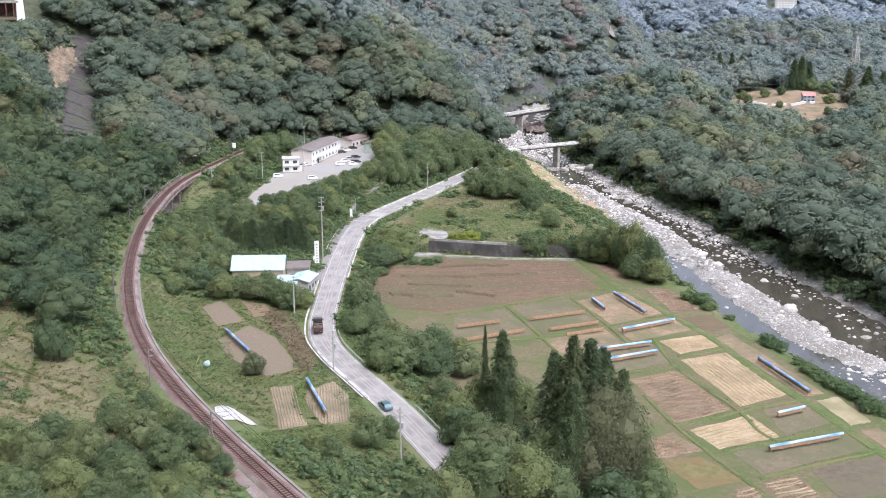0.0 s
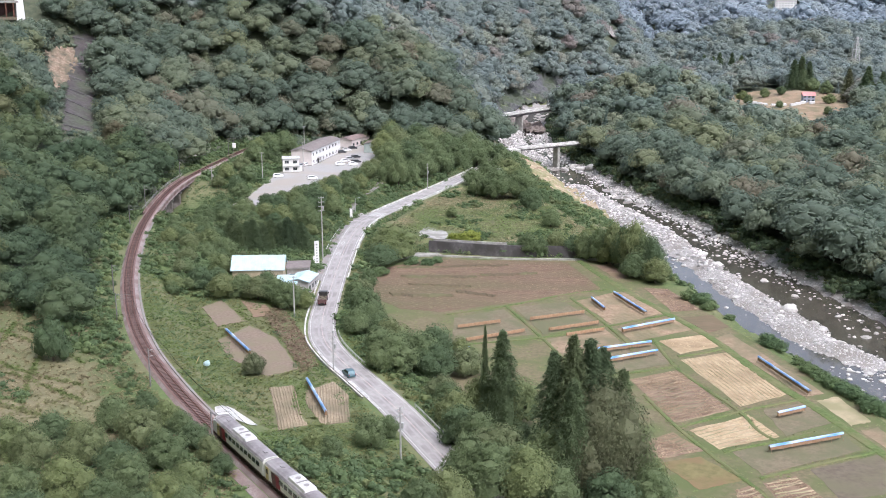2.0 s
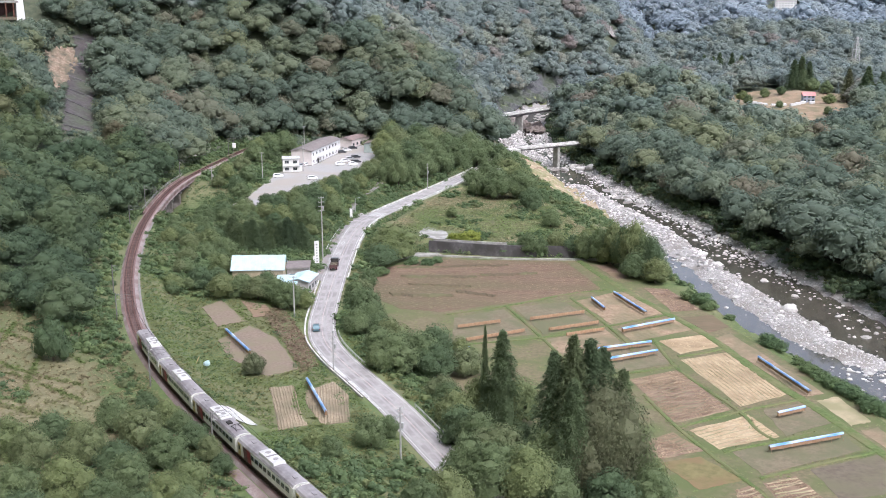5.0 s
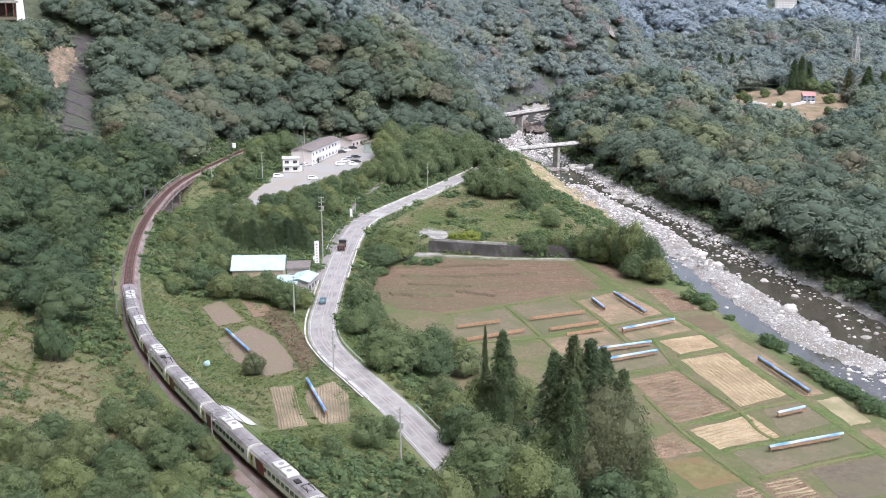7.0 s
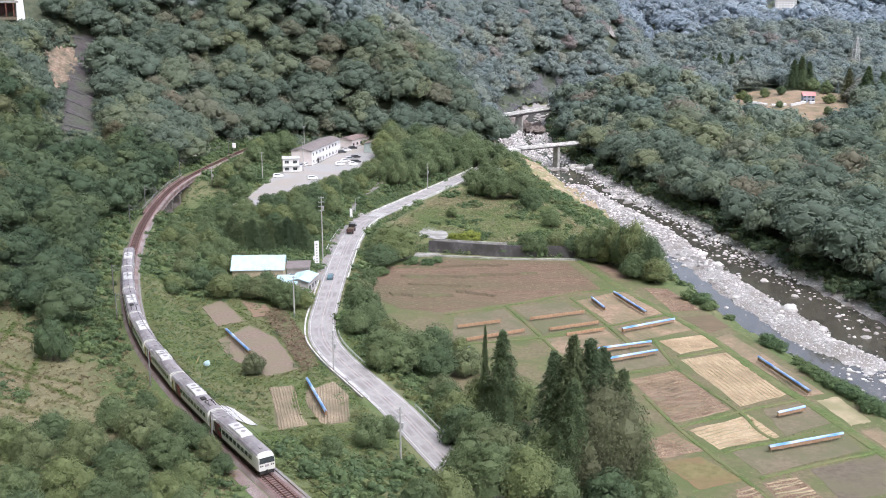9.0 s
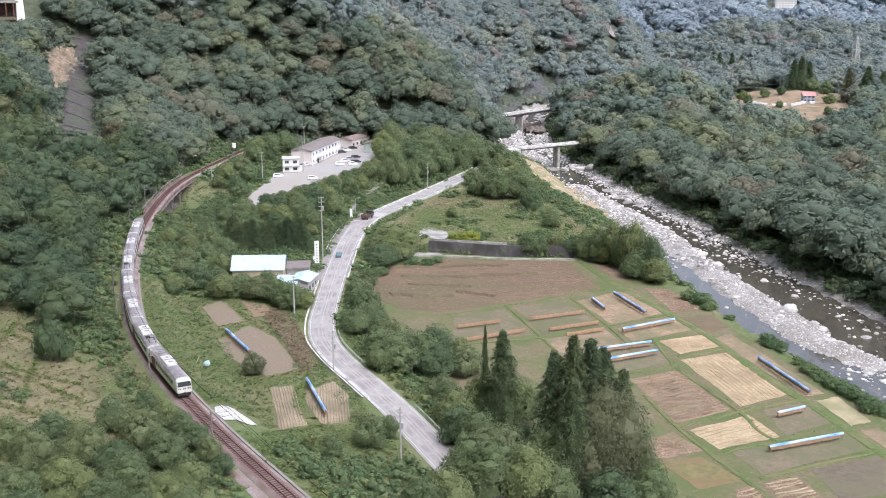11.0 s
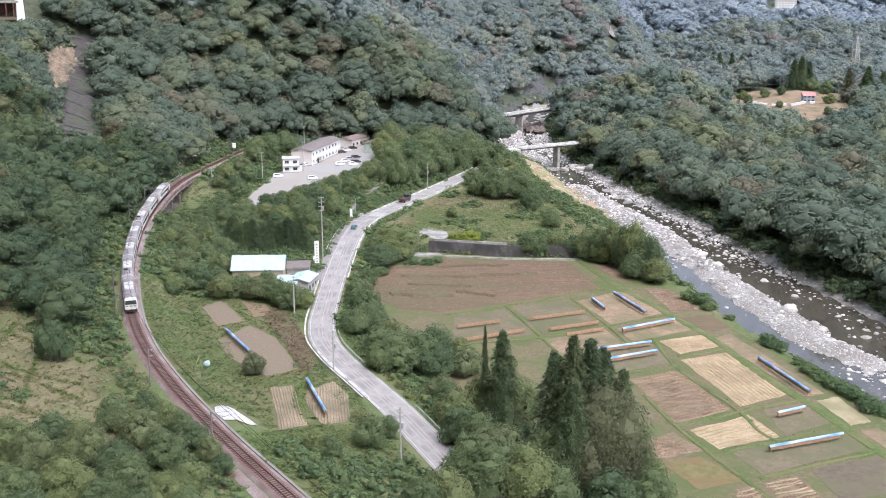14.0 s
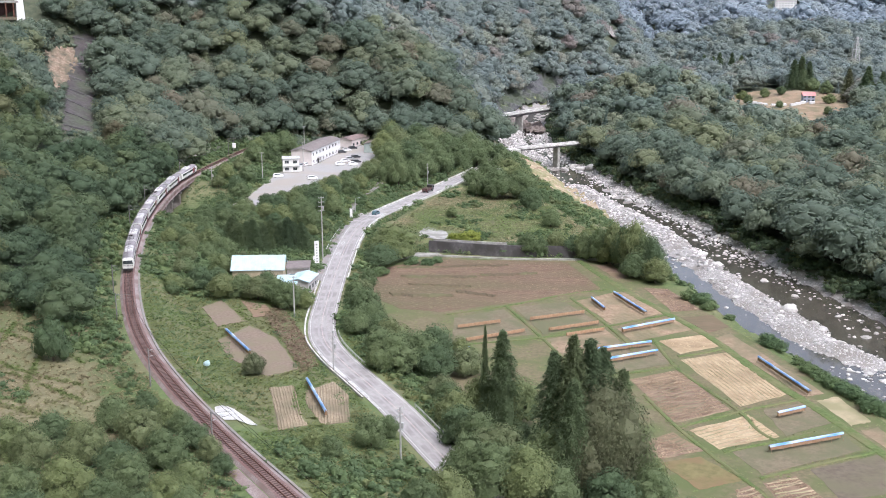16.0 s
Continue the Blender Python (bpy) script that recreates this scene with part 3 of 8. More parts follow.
    apron = shape("junction_apron", [(-34, 352, ROAD_Z + 0.02), (-26, 352, ROAD_Z + 0.02), (-20, 376, ROAD_Z + 0.02), (-30, 374, ROAD_Z + 0.02), (-37, 366, ROAD_Z + 0.02)], [(0, 1, 2, 3, 4)], M["asphalt"])
    tagged(apron, "pale asphalt apron where the side road joins", "road", kind="structure")


M["track"] = mat("worn_wheel_track", (0.29, 0.275, 0.265), (0.34, 0.325, 0.315), 1.1, 0.85, 0, 0.12, (0.345, 0.33, 0.32), 0.2)
M["linefaded"] = mat("faded_reddish_line", (0.42, 0.33, 0.3), (0.52, 0.45, 0.42), 2.0, 0.8, 0, 0.05)
M["pave"] = mat("grey_paving", (0.2, 0.19, 0.185), (0.3, 0.29, 0.28), 1.2, 0.9, 0, 0.2, (0.25, 0.22, 0.2), 0.3)
make_road()


def make_lot():
    V = [(x, y, LOT_Z + 0.06) for x, y in LOT]
    ob = shape("gravel_yard", V, [tuple(range(len(V)))], M["yard"])
    tagged(ob, "pale gravel parking yard beside the works building", "parking yard", kind="structure")


make_lot()


def make_yard_track():
    line = spline([(-74.9, 361.2), (-72.0, 372.4), (-69.0, 381.8), (-65.8, 390.0), (-61.1, 400.9)], 1.5)
    V, F = [], []
    for i, (x, y, s) in enumerate(line):
        _, _, h = on_line(line, s)
        for o in (1.7, 0.6, -0.6, -1.7):
            p, q = x - math.sin(h) * o, y + math.cos(h) * o
            V.append((p, q, gz(p, q) + 0.14))
        if i:
            F += [((i - 1) * 4 + k, i * 4 + k, i * 4 + k + 1, (i - 1) * 4 + k + 1) for k in range(3)]
    tagged(shape("yard_track", V, F, M["yard"]), "narrow pale gravel track leaving the yard", "track", kind="structure")


make_yard_track()


# ---- railway ----
def make_rail():
    bed = ribbon("track_bed", RAIL, 20, 540, [(2.5, -1.5), (2.0, -0.75), (1.45, -0.28), (0, -0.26), (-1.45, -0.28), (-2.2, -0.66), (-2.7, -1.5)], M["ballast"], 0.0)
    tagged(bed, "single railway track on brown and grey ballast", "railway track", kind="structure")
    ribbon("ballast_shoulder", RAIL, 150, 206, [(4.4, -1.4), (4.0, -0.72), (2.2, -0.66)], M["ballast"], 0.0, bed)
    strip = ribbon("cable_trough", RAIL, 160, 395, [(-2.3, -0.8), (-2.3, -0.55), (-2.75, -0.57), (-2.85, -1.1)], M["pave"], 0.0, bed)
    ribbon("rusty_ballast", RAIL, 20, 540, [(1.45, -0.272), (1.2, -0.255), (0.0, -0.245), (-1.2, -0.255), (-1.4, -0.27)], M["rustballast"], 0.0, bed)
    for o in (0.57, -0.57):
        ribbon("rail", RAIL, 20, 540, [(o + 0.07, -0.14), (o + 0.035, -0.1), (o + 0.035, 0.0), (o - 0.035, 0.0), (o - 0.035, -0.1), (o - 0.07, -0.14)], M["rust"], 0.0, bed)
    bm = bmesh.new()
    box(bm, (0.22, 2.0, 0.15), (0, 0, 0), bevel=0.015)
    me = bpy.data.meshes.new("sleeper")
    bm.to_mesh(me)
    bm.free()
    me.materials.append(M["sleeper"])
    n = 0
    far = bmesh.new()
    for s in np.arange(168, 560, 0.72):
        x, y, h = on_line(RAIL, s)
        if n < 290:
            ob = new("sleeper", me)
            ob.parent = bed
            ob.matrix_world = pose(x, y, -0.29, 0, 0, math.degrees(h))
            n += 1
        else:
            V = [(-0.11, -1), (0.11, -1), (0.11, 1), (-0.11, 1)]
            c, d = math.cos(h), math.sin(h)
            q = [far.verts.new((x + a * c - b * d, y + a * d + b * c, z)) for z in (-0.29, -0.14) for a, b in V]
            for f in ((4, 5, 6, 7), (0, 1, 5, 4), (1, 2, 6, 5), (2, 3, 7, 6), (3, 0, 4, 7)):
                far.faces.new([q[i] for i in f])
    ob = part("sleepers_beyond", far, M["sleeper"], bed)
    ob["kind"] = "stuff"


M["rustballast"] = mat("rust_stained_ballast", (0.13, 0.082, 0.075), (0.245, 0.17, 0.156), 5.0, 0.95, 0, 0.7, (0.165, 0.1, 0.09), 0.15)
make_rail()


# ---- paddies ----
M["palebrown"] = mat("pale_brown_litter", (0.2, 0.155, 0.115), (0.3, 0.235, 0.18), 0.9, 0.95, 0, 0.6, (0.17, 0.135, 0.1), 0.15)
PLOT_LIST, PLOT_KIND = [], []


def plot(corners, z, material, label, rows=None):
    """One plot: a shallow raised slab of soil with sloping grass levees round it, and rows of straw."""
    q = np.array(corners, float)
    c = q.mean(0)
    q = c + (q - c) * 0.985
    n = len(q)
    # subdivided uneven outline
    E = []
    for a, b in zip(q, np.roll(q, -1, 0)):
        for t in np.linspace(0, 1, 7, endpoint=False):
            E.append(a + (b - a) * t + rng.normal(0, 0.14, 2))
    E = np.array(E)
    k = len(E)
    V = [(x, y, z - 0.2) for x, y in E] + [(x, y, z + 0.07) for x, y in c + (E - c) * 0.985]
    F = [(i, (i + 1) % k, k + (i + 1) % k, k + i) for i in range(k)] + [tuple(range(k, 2 * k))]
    PLOT_LIST.append([tuple(map(float, v)) for v in q])
    PLOT_KIND.append(material.name)
    ob = shape("paddy_plot", V, F, material)
    tagged(ob, label, "field", "paddy plots")
    if rows:
        step, rowmat, width, jit = rows
        d = q[1] - q[0] if rows[0] > 0 else q[-1] - q[0]
        step = abs(step)
        d = d / np.linalg.norm(d)
        nrm = np.array((-d[1], d[0]))
        rel = q - c
        lo, hi = (rel @ nrm).min(), (rel @ nrm).max()
        VV, FF = [], []
        for o in np.arange(lo + step / 2, hi, step):
            o += rng.normal(0, step * 0.06)
            # clip the row line against the outline
            ts = []
            for a, b in zip(rel, np.roll(rel, -1, 0)):
                fa, fb = a @ nrm - o, b @ nrm - o
                if fa * fb < 0:
                    p = a + (b - a) * fa / (fa - fb)
                    ts.append(p @ d)
            if len(ts) < 2:
                continue
            t0, t1 = min(ts) + 0.4, max(ts) - 0.4
            m = max(2, int((t1 - t0) / 1.6))
            base = len(VV)
            for t in np.linspace(t0, t1, m):
                w = width * rng.uniform(0.6, 1.15)
                h = 0.1 * rng.uniform(0.4, 1.3)
                p = c + d * t + nrm * (o + rng.normal(0, jit))
                for s, zz in ((-w / 2, 0.0), (0, h), (w / 2, 0.0)):
                    g = p + nrm * s
                    VV.append((g[0], g[1], z + 0.072 + zz))
            for i in range(m - 1):
                a = base + 3 * i
                FF += [(a, a + 3, a + 4, a + 1), (a + 1, a + 4, a + 5, a + 2)]
        if VV:
            r = shape("stubble", VV, FF, rowmat, ob)
            r["kind"] = "stuff"
    return ob


GOLD = (1.0, M["gold"], 0.62, 0.03)
BROWN = (-1.15, M["brownsoil"], 0.55, 0.06)
PALE = (0.9, M["straw"], 0.3, 0.05)
plot([(-22.4, 309.6), (-4.2, 324.5), (39.2, 320.3), (45.8, 289.0), (17.7, 275.9), (-0.6, 267.8), (-11.8, 270.8), (-19.7, 281.2)], FIELD_Z, M["fallow"], "large fallow plot of dry brown weeds and stubble", (1.5, M["fallow"], 0.9, 0.15))
plot([(2.6, 263.9), (16.3, 271.3), (22.8, 249.7), (2.2, 245.0)], FIELD_Z, M["greensoil"], "weedy harvested paddy plot with drying racks")
plot([(18.5, 272.8), (33.1, 278.0), (40.1, 258.2), (24.7, 249.3)], FIELD_Z, M["greensoil"], "weedy harvested paddy plot between grass levees")
plot([(35.9, 278.5), (48.4, 287.8), (53.9, 285.6), (57.4, 266.8), (42.5, 257.3)], FIELD_Z, M["soil"], "bare tan harvested paddy plot", (0.9, M["soil"], 0.3, 0.05))
plot([(43.2, 254.6), (59.0, 263.9), (62.5, 253.7), (45.4, 244.2)], FIELD_Z, M["soil"], "bare tan paddy plot with a covered rack", (0.8, M["soil"], 0.3, 0.05))
plot([(24.3, 245.9), (40.7, 254.6), (43.2, 244.2), (34.5, 232.3), (25.9, 230.8)], FIELD_Z, M["soil"], "brownish harvested paddy plot by the conifers")
plot([(35.6, 230.8), (39.7, 240.5), (50.0, 244.2), (52.2, 229.6), (40.2, 223.5)], FIELD_Z, M["greensoil"], "grey-green paddy plot with two covered racks")
plot([(51.7, 245.0), (63.7, 249.7), (65.8, 240.9), (55.0, 235.7)], FIELD_Z, M["gold"], "golden freshly cut rice stubble plot", GOLD)
plot([(54.3, 231.9), (66.2, 237.3), (72.4, 210.1), (60.7, 203.4)], FIELD_Z, M["gold"], "large golden rice stubble plot with straight rows", (-1.0, M["palestraw"], 0.3, 0.03))
plot([(40.4, 219.3), (52.6, 225.6), (58.3, 201.9), (45.6, 195.0)], FIELD_Z, M["brownsoil"], "brown stubble plot with strips of pale straw", (1.3, M["soil"], 0.55, 0.14))
plot([(47.4, 192.0), (61.3, 199.8), (64.5, 188.9), (51.1, 183.3)], FIELD_Z, M["gold"], "golden straw plot with burnt grey patches", (1.3, M["palestraw"], 0.4, 0.12))
plot([(64.4, 202.2), (74.5, 206.1), (76.5, 195.6), (65.3, 188.9)], FIELD_Z, M["greensoil"], "grey-green paddy plot with a short covered rack")
plot([(52.9, 182.3), (76.8, 191.5), (77.9, 182.8), (55.7, 172.5)], FIELD_Z, M["greensoil"], "grey-green paddy plot with a long covered rack")
plot([(65.0, 174.8), (80.0, 181.3), (80.3, 166.5), (66.3, 163.2)], FIELD_Z, M["darksoil"], "dark bare soil plot by the levee")
plot([(65.4, 247.5), (70.8, 251.0), (80.5, 210.4), (75.5, 208.8)], FIELD_Z, M["soil"], "narrow tan strip plot along the river bank")
plot([(77.2, 207.0), (82.4, 209.6), (84.7, 196.1), (79.6, 193.8)], FIELD_Z, M["palestraw"], "pale straw plot on the river bank")
plot([(36.5, 186.0), (44.2, 191.2), (48.4, 182.6), (37.3, 178.2)], FIELD_Z, M["brownsoil"], "brown plot with strips of pale straw", (1.3, M["soil"], 0.55, 0.14))
plot([(55.4, 169.5), (62.0, 172.3), (64.2, 163.6), (56.1, 159.5)], FIELD_Z, M["brownsoil"], "brown plot littered with straw", (1.2, M["palestraw"], 0.5, 0.2))
plot([(49.7, 166.9), (53.7, 169.2), (55.3, 162.4), (48.7, 159.5)], FIELD_Z, M["brownsoil"], "small brown straw-littered plot", (1.2, M["palestraw"], 0.5, 0.2))
plot([(56.8, 291.5), (63.4, 290.4), (68.3, 270.0), (60.3, 268.0)], FIELD_Z, M["brownsoil"], "brown fallow plot near the river")
plot([(61.4, 263.6), (70.0, 266.0), (72.0, 256.0), (65.6, 250.8)], FIELD_Z, M["fallow"], "small dark fallow plot near the river")
plot([(46.3, 316.2), (51.5, 318.2), (54.4, 302.6), (50.6, 299.6)], FIELD_Z, M["brownsoil"], "small brown vegetable plot")
plot([(80.4, 191.6), (84.6, 193.4), (86.5, 184.0), (82.9, 181.1)], FIELD_Z, M["soil"], "narrow tan plot on the river bank")
plot([(39.0, 177.6), (46.8, 180.5), (52.6, 170.8), (43.6, 166.8)], FIELD_Z, M["weedy"], "yellowish weedy fallow plot")
plot([(-60.1, 254.5), (-56.4, 261.3), (-47.2, 243.5), (-52.8, 239.2)], PLOT_Z, M["plotsoil"], "small bare brown plot below the railway")
plot([(-51.1, 229.8), (-45.6, 240.5), (-38.1, 231.4), (-29.9, 210.8), (-36.1, 206.2), (-46.5, 217.8)], PLOT_Z, M["plotsoil"], "small bare plot with one covered rack")
plot([(-34.8, 200.6), (-30.0, 201.8), (-29.0, 190.6), (-24.3, 181.5), (-29.7, 179.0)], PLOT_Z, M["stubble"], "small pale stubble plot with curved rows", (-0.55, M["stubble"], 0.44, 0.04))
plot([(-27.3, 198.7), (-22.2, 204.0), (-18.4, 196.3), (-17.1, 183.0), (-21.9, 181.5), (-26.4, 191.7)], PLOT_Z, M["stubble"], "small pale stubble plot beside the road", (-0.55, M["stubble"], 0.44, 0.04))
plot([(-51.6, 260.8), (-44.5, 256.9), (-40.3, 247.5), (-45.6, 246.6)], PLOT_Z, M["brownsoil"], "small dry weedy plot near the shrubs")


tagged(shape("field_floor", [(36.0 + (x - 36.0) * 0.985, 240.0 + (y - 240.0) * 0.985, FIELD_Z + 0.035) for x, y in FIELDS], [tuple(range(len(FIELDS)))], M["balk"]), "dry grassy ground between the paddies", "field ground", kind="structure")


def field_bank(a, b, wide, seed):
    """A low uneven weedy step across the fallow plot."""
    g = np.random.default_rng(seed)
    n = 16
    V, F = [], []
    for k in range(n + 1):
        x, y = a[0] + (b[0] - a[0]) * k / n, a[1] + (b[1] - a[1]) * k / n + g.normal(0, 0.35)
        w = wide * g.uniform(0.7, 1.2) * (0.35 if k in (0, n) else 1)
        for o, z in ((-1.1, 0.01), (-0.3, 0.42), (0.3, 0.4), (1.1, 0.01)):
            V.append((x, y + o * w, FIELD_Z + 0.07 + z * g.uniform(0.75, 1.2)))
        if k:
            F += [((k - 1) * 4 + j, k * 4 + j, k * 4 + j + 1, (k - 1) * 4 + j + 1) for j in range(3)]
    tagged(shape("field_bank", V, F, M["weedbank"]), "low weedy step across the fallow plot", "bank", "fallow plot banks")


M["weedbank"] = mat("olive_brown_weeds", (0.07, 0.056, 0.034), (0.135, 0.108, 0.068), 1.4, 0.95, 0, 0.7, (0.12, 0.118, 0.06), 0.1)
field_bank((-12.5, 303.5), (10.0, 303.0), 1.5, 1)
field_bank((11.0, 304.5), (28.0, 306.5), 1.3, 2)
field_bank((-15.0, 285.0), (3.0, 283.2), 1.6, 3)
field_bank((3.5, 287.5), (14.5, 283.0), 1.3, 4)
field_bank((-14.0, 313.2), (20.0, 316.0), 0.9, 5)
field_bank((-10.0, 294.5), (8.0, 292.5), 0.7, 6)


def rack(x0, y0, x1, y1, z, cover=True):
    """A drying rack: tripods of poles, a ridge pole, sheaves hanging from it, and a blue sheet on top."""
    L = math.hypot(x1 - x0, y1 - y0)
    a = math.degrees(math.atan2(y1 - y0, x1 - x0))
    m = pose((x0 + x1) / 2, (y0 + y1) / 2, z + 0.06, 0, 0, a)
    ob = empty("drying_rack", m, "wooden rice drying rack with brown sheaves" + (" under blue sheet" if cover else ", uncovered"), "drying rack", "rice drying racks")
    n = max(2, int(L / 2.6) + 1)
    for x in np.linspace(-L / 2 + 0.15, L / 2 - 0.15, n):
        bm = bmesh.new()
        rod(bm, (x, -0.55, 0), (x + 0.05, 0.06, 1.62), 0.04, 0.035, 6)
        rod(bm, (x, 0.55, 0), (x + 0.05, -0.06, 1.62), 0.04, 0.035, 6)
        part("trestle", bm, M["wood"], ob)
    part("ridge_pole", rod(bmesh.new(), (-L / 2 - 0.2, 0, 1.5), (L / 2 + 0.2, 0, 1.5), 0.045, seg=6), M["wood"], ob)
    g = np.random.default_rng(int(abs(x0 * 31 + y0 * 7)))
    for x in np.arange(-L / 2 + 0.3, L / 2 - 0.2, 0.62):
        bm = bmesh.new()
        w = 0.3 + g.uniform(-0.02, 0.05)
        d = 0.55 + g.uniform(-0.08, 0.1)
        rings = []
        for zz, wy in ((1.5, 0.07), (1.3, 0.16), (0.95, 0.21), (d, 0.24)):
            rings.append([(x - w, -wy, zz), (x + w, -wy, zz), (x + w, wy, zz), (x - w, wy, zz)])
        loft(bm, rings)
        part("sheaf", bm, M["straw"], ob)
    if cover:
        bm = bmesh.new()
        k = int(L / 0.8) + 2
        V = []
        for x in np.linspace(-L / 2 - 0.1, L / 2 + 0.1, k):
            s = g.uniform(-0.05, 0.05)
            V.append([bm.verts.new((x, y, zz + (s if abs(y) > 0.3 else s * 0.3))) for y, zz in ((-0.3, 1.24), (-0.19, 1.5), (0, 1.6), (0.19, 1.5), (0.3, 1.24), (0.27, 1.21), (0, 1.55), (-0.27, 1.21))])
        for p, q in zip(V, V[1:]):
            for i in range(8):
                bm.faces.new((p[i], q[i], q[(i + 1) % 8], p[(i + 1) % 8]))
        part("sheet", bm, M["blue"], ob, "blue plastic sheet")
    if not cover:
        ob.scale = (1, 0.9, 0.78)
    return ob


for r in ((40.3, 277.4, 42.3, 268.1), (47.1, 282.9, 52.5, 264.6), (44.2, 250.6, 58.5, 258.4), (36.0, 235.9, 49.3, 240.8), (37.9, 229.3, 49.6, 234.7), (66.4, 197.7, 72.6, 200.7), (60.0, 181.7, 75.5, 187.6), (71.8, 230.1, 76.5, 209.2), (2.3, 231.6, 6.1, 237.1)):
    rack(*r, FIELD_Z)
for r in ((3.7, 253.9, 14.5, 258.5), (5.6, 243.9, 20.3, 251.2), (22.2, 260.4, 36.9, 266.3), (26.2, 251.7, 39.4, 257.6), (30.1, 247.7, 40.0, 252.1)):
    rack(*r, FIELD_Z, False)
for r in ((-49.7, 233.4, -41.7, 218.6), (-27.3, 202.0, -21.7, 185.0)):
    rack(*r, PLOT_Z)


# ---- plants ----
def ico():
    bm = bmesh.new()
    bmesh.ops.create_icosphere(bm, subdivisions=1, radius=1.0)
    V = np.array([v.co[:] for v in bm.verts])
    F = np.array([[v.index for v in f.verts] for f in bm.faces])
    bm.free()
    return V, F


IV, IF = ico()


def leaves(g, at, nrm, size, droop=0.35):
    """Small tilted leaf clumps, each a tilted triangle, at points at, facing about along nrm."""
    n = len(at)
    d = nrm + g.normal(0, 0.34, (n, 3))
    d[:, 2] += droop
    d /= np.linalg.norm(d, axis=1)[:, None]
    r = g.normal(0, 1, (n, 3))
    u = np.cross(d, r)
    u /= np.linalg.norm(u, axis=1)[:, None]
    v = np.cross(d, u)
    a = size * g.uniform(0.6, 1.35, n)[:, None]
    b = a * g.uniform(0.5, 0.9, n)[:, None]
    V = np.stack([at - u * a, at + u * a * 0.7 - v * b, at + u * a * 0.5 + v * b + d * a * 0.2], 1).reshape(-1, 3)
    F = np.arange(n)[:, None] * 3 + np.array((0, 1, 2))
    return V, F


def sprays(g, at, along, size):
    """Needle sprays: slender triangles that hang outwards along their bough."""
    n = len(at)
    u = along + g.normal(0, 0.42, (n, 3))
    u /= np.linalg.norm(u, axis=1)[:, None]
    v = np.cross(u, (0, 0, 1)) + g.normal(0, 0.45, (n, 3))
    v /= np.linalg.norm(v, axis=1)[:, None]
    a = size * g.uniform(0.6, 1.4, n)[:, None]
    b = a * g.uniform(0.28, 0.42, n)[:, None]
    V = np.stack([at + u * a * 1.2, at - u * a * 0.8 - v * b, at - u * a * 0.8 + v * b], 1).reshape(-1, 3)
    return V, np.arange(n)[:, None] * 3 + np.array((0, 1, 2))


def crown(seed, n_lobes, n_leaf, leaf, flat=0.85, core=True, spread=0.62):
    """A broad crown of unit radius, base at z=0: billowing boughs that run into one another, set with leaf clumps."""
    g = np.random.default_rng(seed)
    C, R = [], []
    for i in range(n_lobes):
        a = i * 2.4 + g.uniform(-0.5, 0.5)
        h = (i + 0.5) / n_lobes
        r = spread * math.sqrt(max(0.03, 1 - (1.75 * h - 0.62) ** 2)) * g.uniform(0.72, 1.12)
        C.append((r * math.cos(a), r * math.sin(a), 0.22 + 1.2 * h * flat + g.uniform(-0.07, 0.07)))
        R.append(g.uniform(0.3, 0.5) * (1.12 if h < 0.6 else 0.9))
    C, R = np.array(C), np.array(R)
    VV, FF, o = [], [], 0
    if core:
        for c, r in zip(C, R):
            k = IV * r * 0.8 * (1 + g.normal(0, 0.12, (len(IV), 1))) * (1, 1, 0.85) + c - (0, 0, 0.04)
            VV.append(k), FF.append(IF + o)
            o += len(k)
    w = R ** 2 / (R ** 2).sum()
    i = g.choice(n_lobes, n_leaf * 2, p=w)
    d = g.normal(0, 1, (len(i), 3))
    d[:, 2] = np.abs(d[:, 2]) - 0.42
    d /= np.linalg.norm(d, axis=1)[:, None]
    p = C[i] + d * R[i][:, None] * g.uniform(0.8, 1.16, (len(i), 1)) * (1.08, 1.08, 0.88)
    deep = np.zeros(len(i), bool)
    for k in range(n_lobes):
        q = (p - C[k]) / (1.0, 1.0, 0.85)
        deep |= (np.linalg.norm(q, axis=1) < 0.8 * R[k]) & (i != k)
    p, d = p[~deep][:n_leaf], d[~deep][:n_leaf]
    mid = p - (0, 0, 0.45)
    mid /= np.linalg.norm(mid, axis=1)[:, None]
    V, F = leaves(g, p, 0.75 * d + 0.35 * mid, leaf)
    VV.append(V), FF.append(F + o)
    return np.vstack(VV), np.vstack(FF)


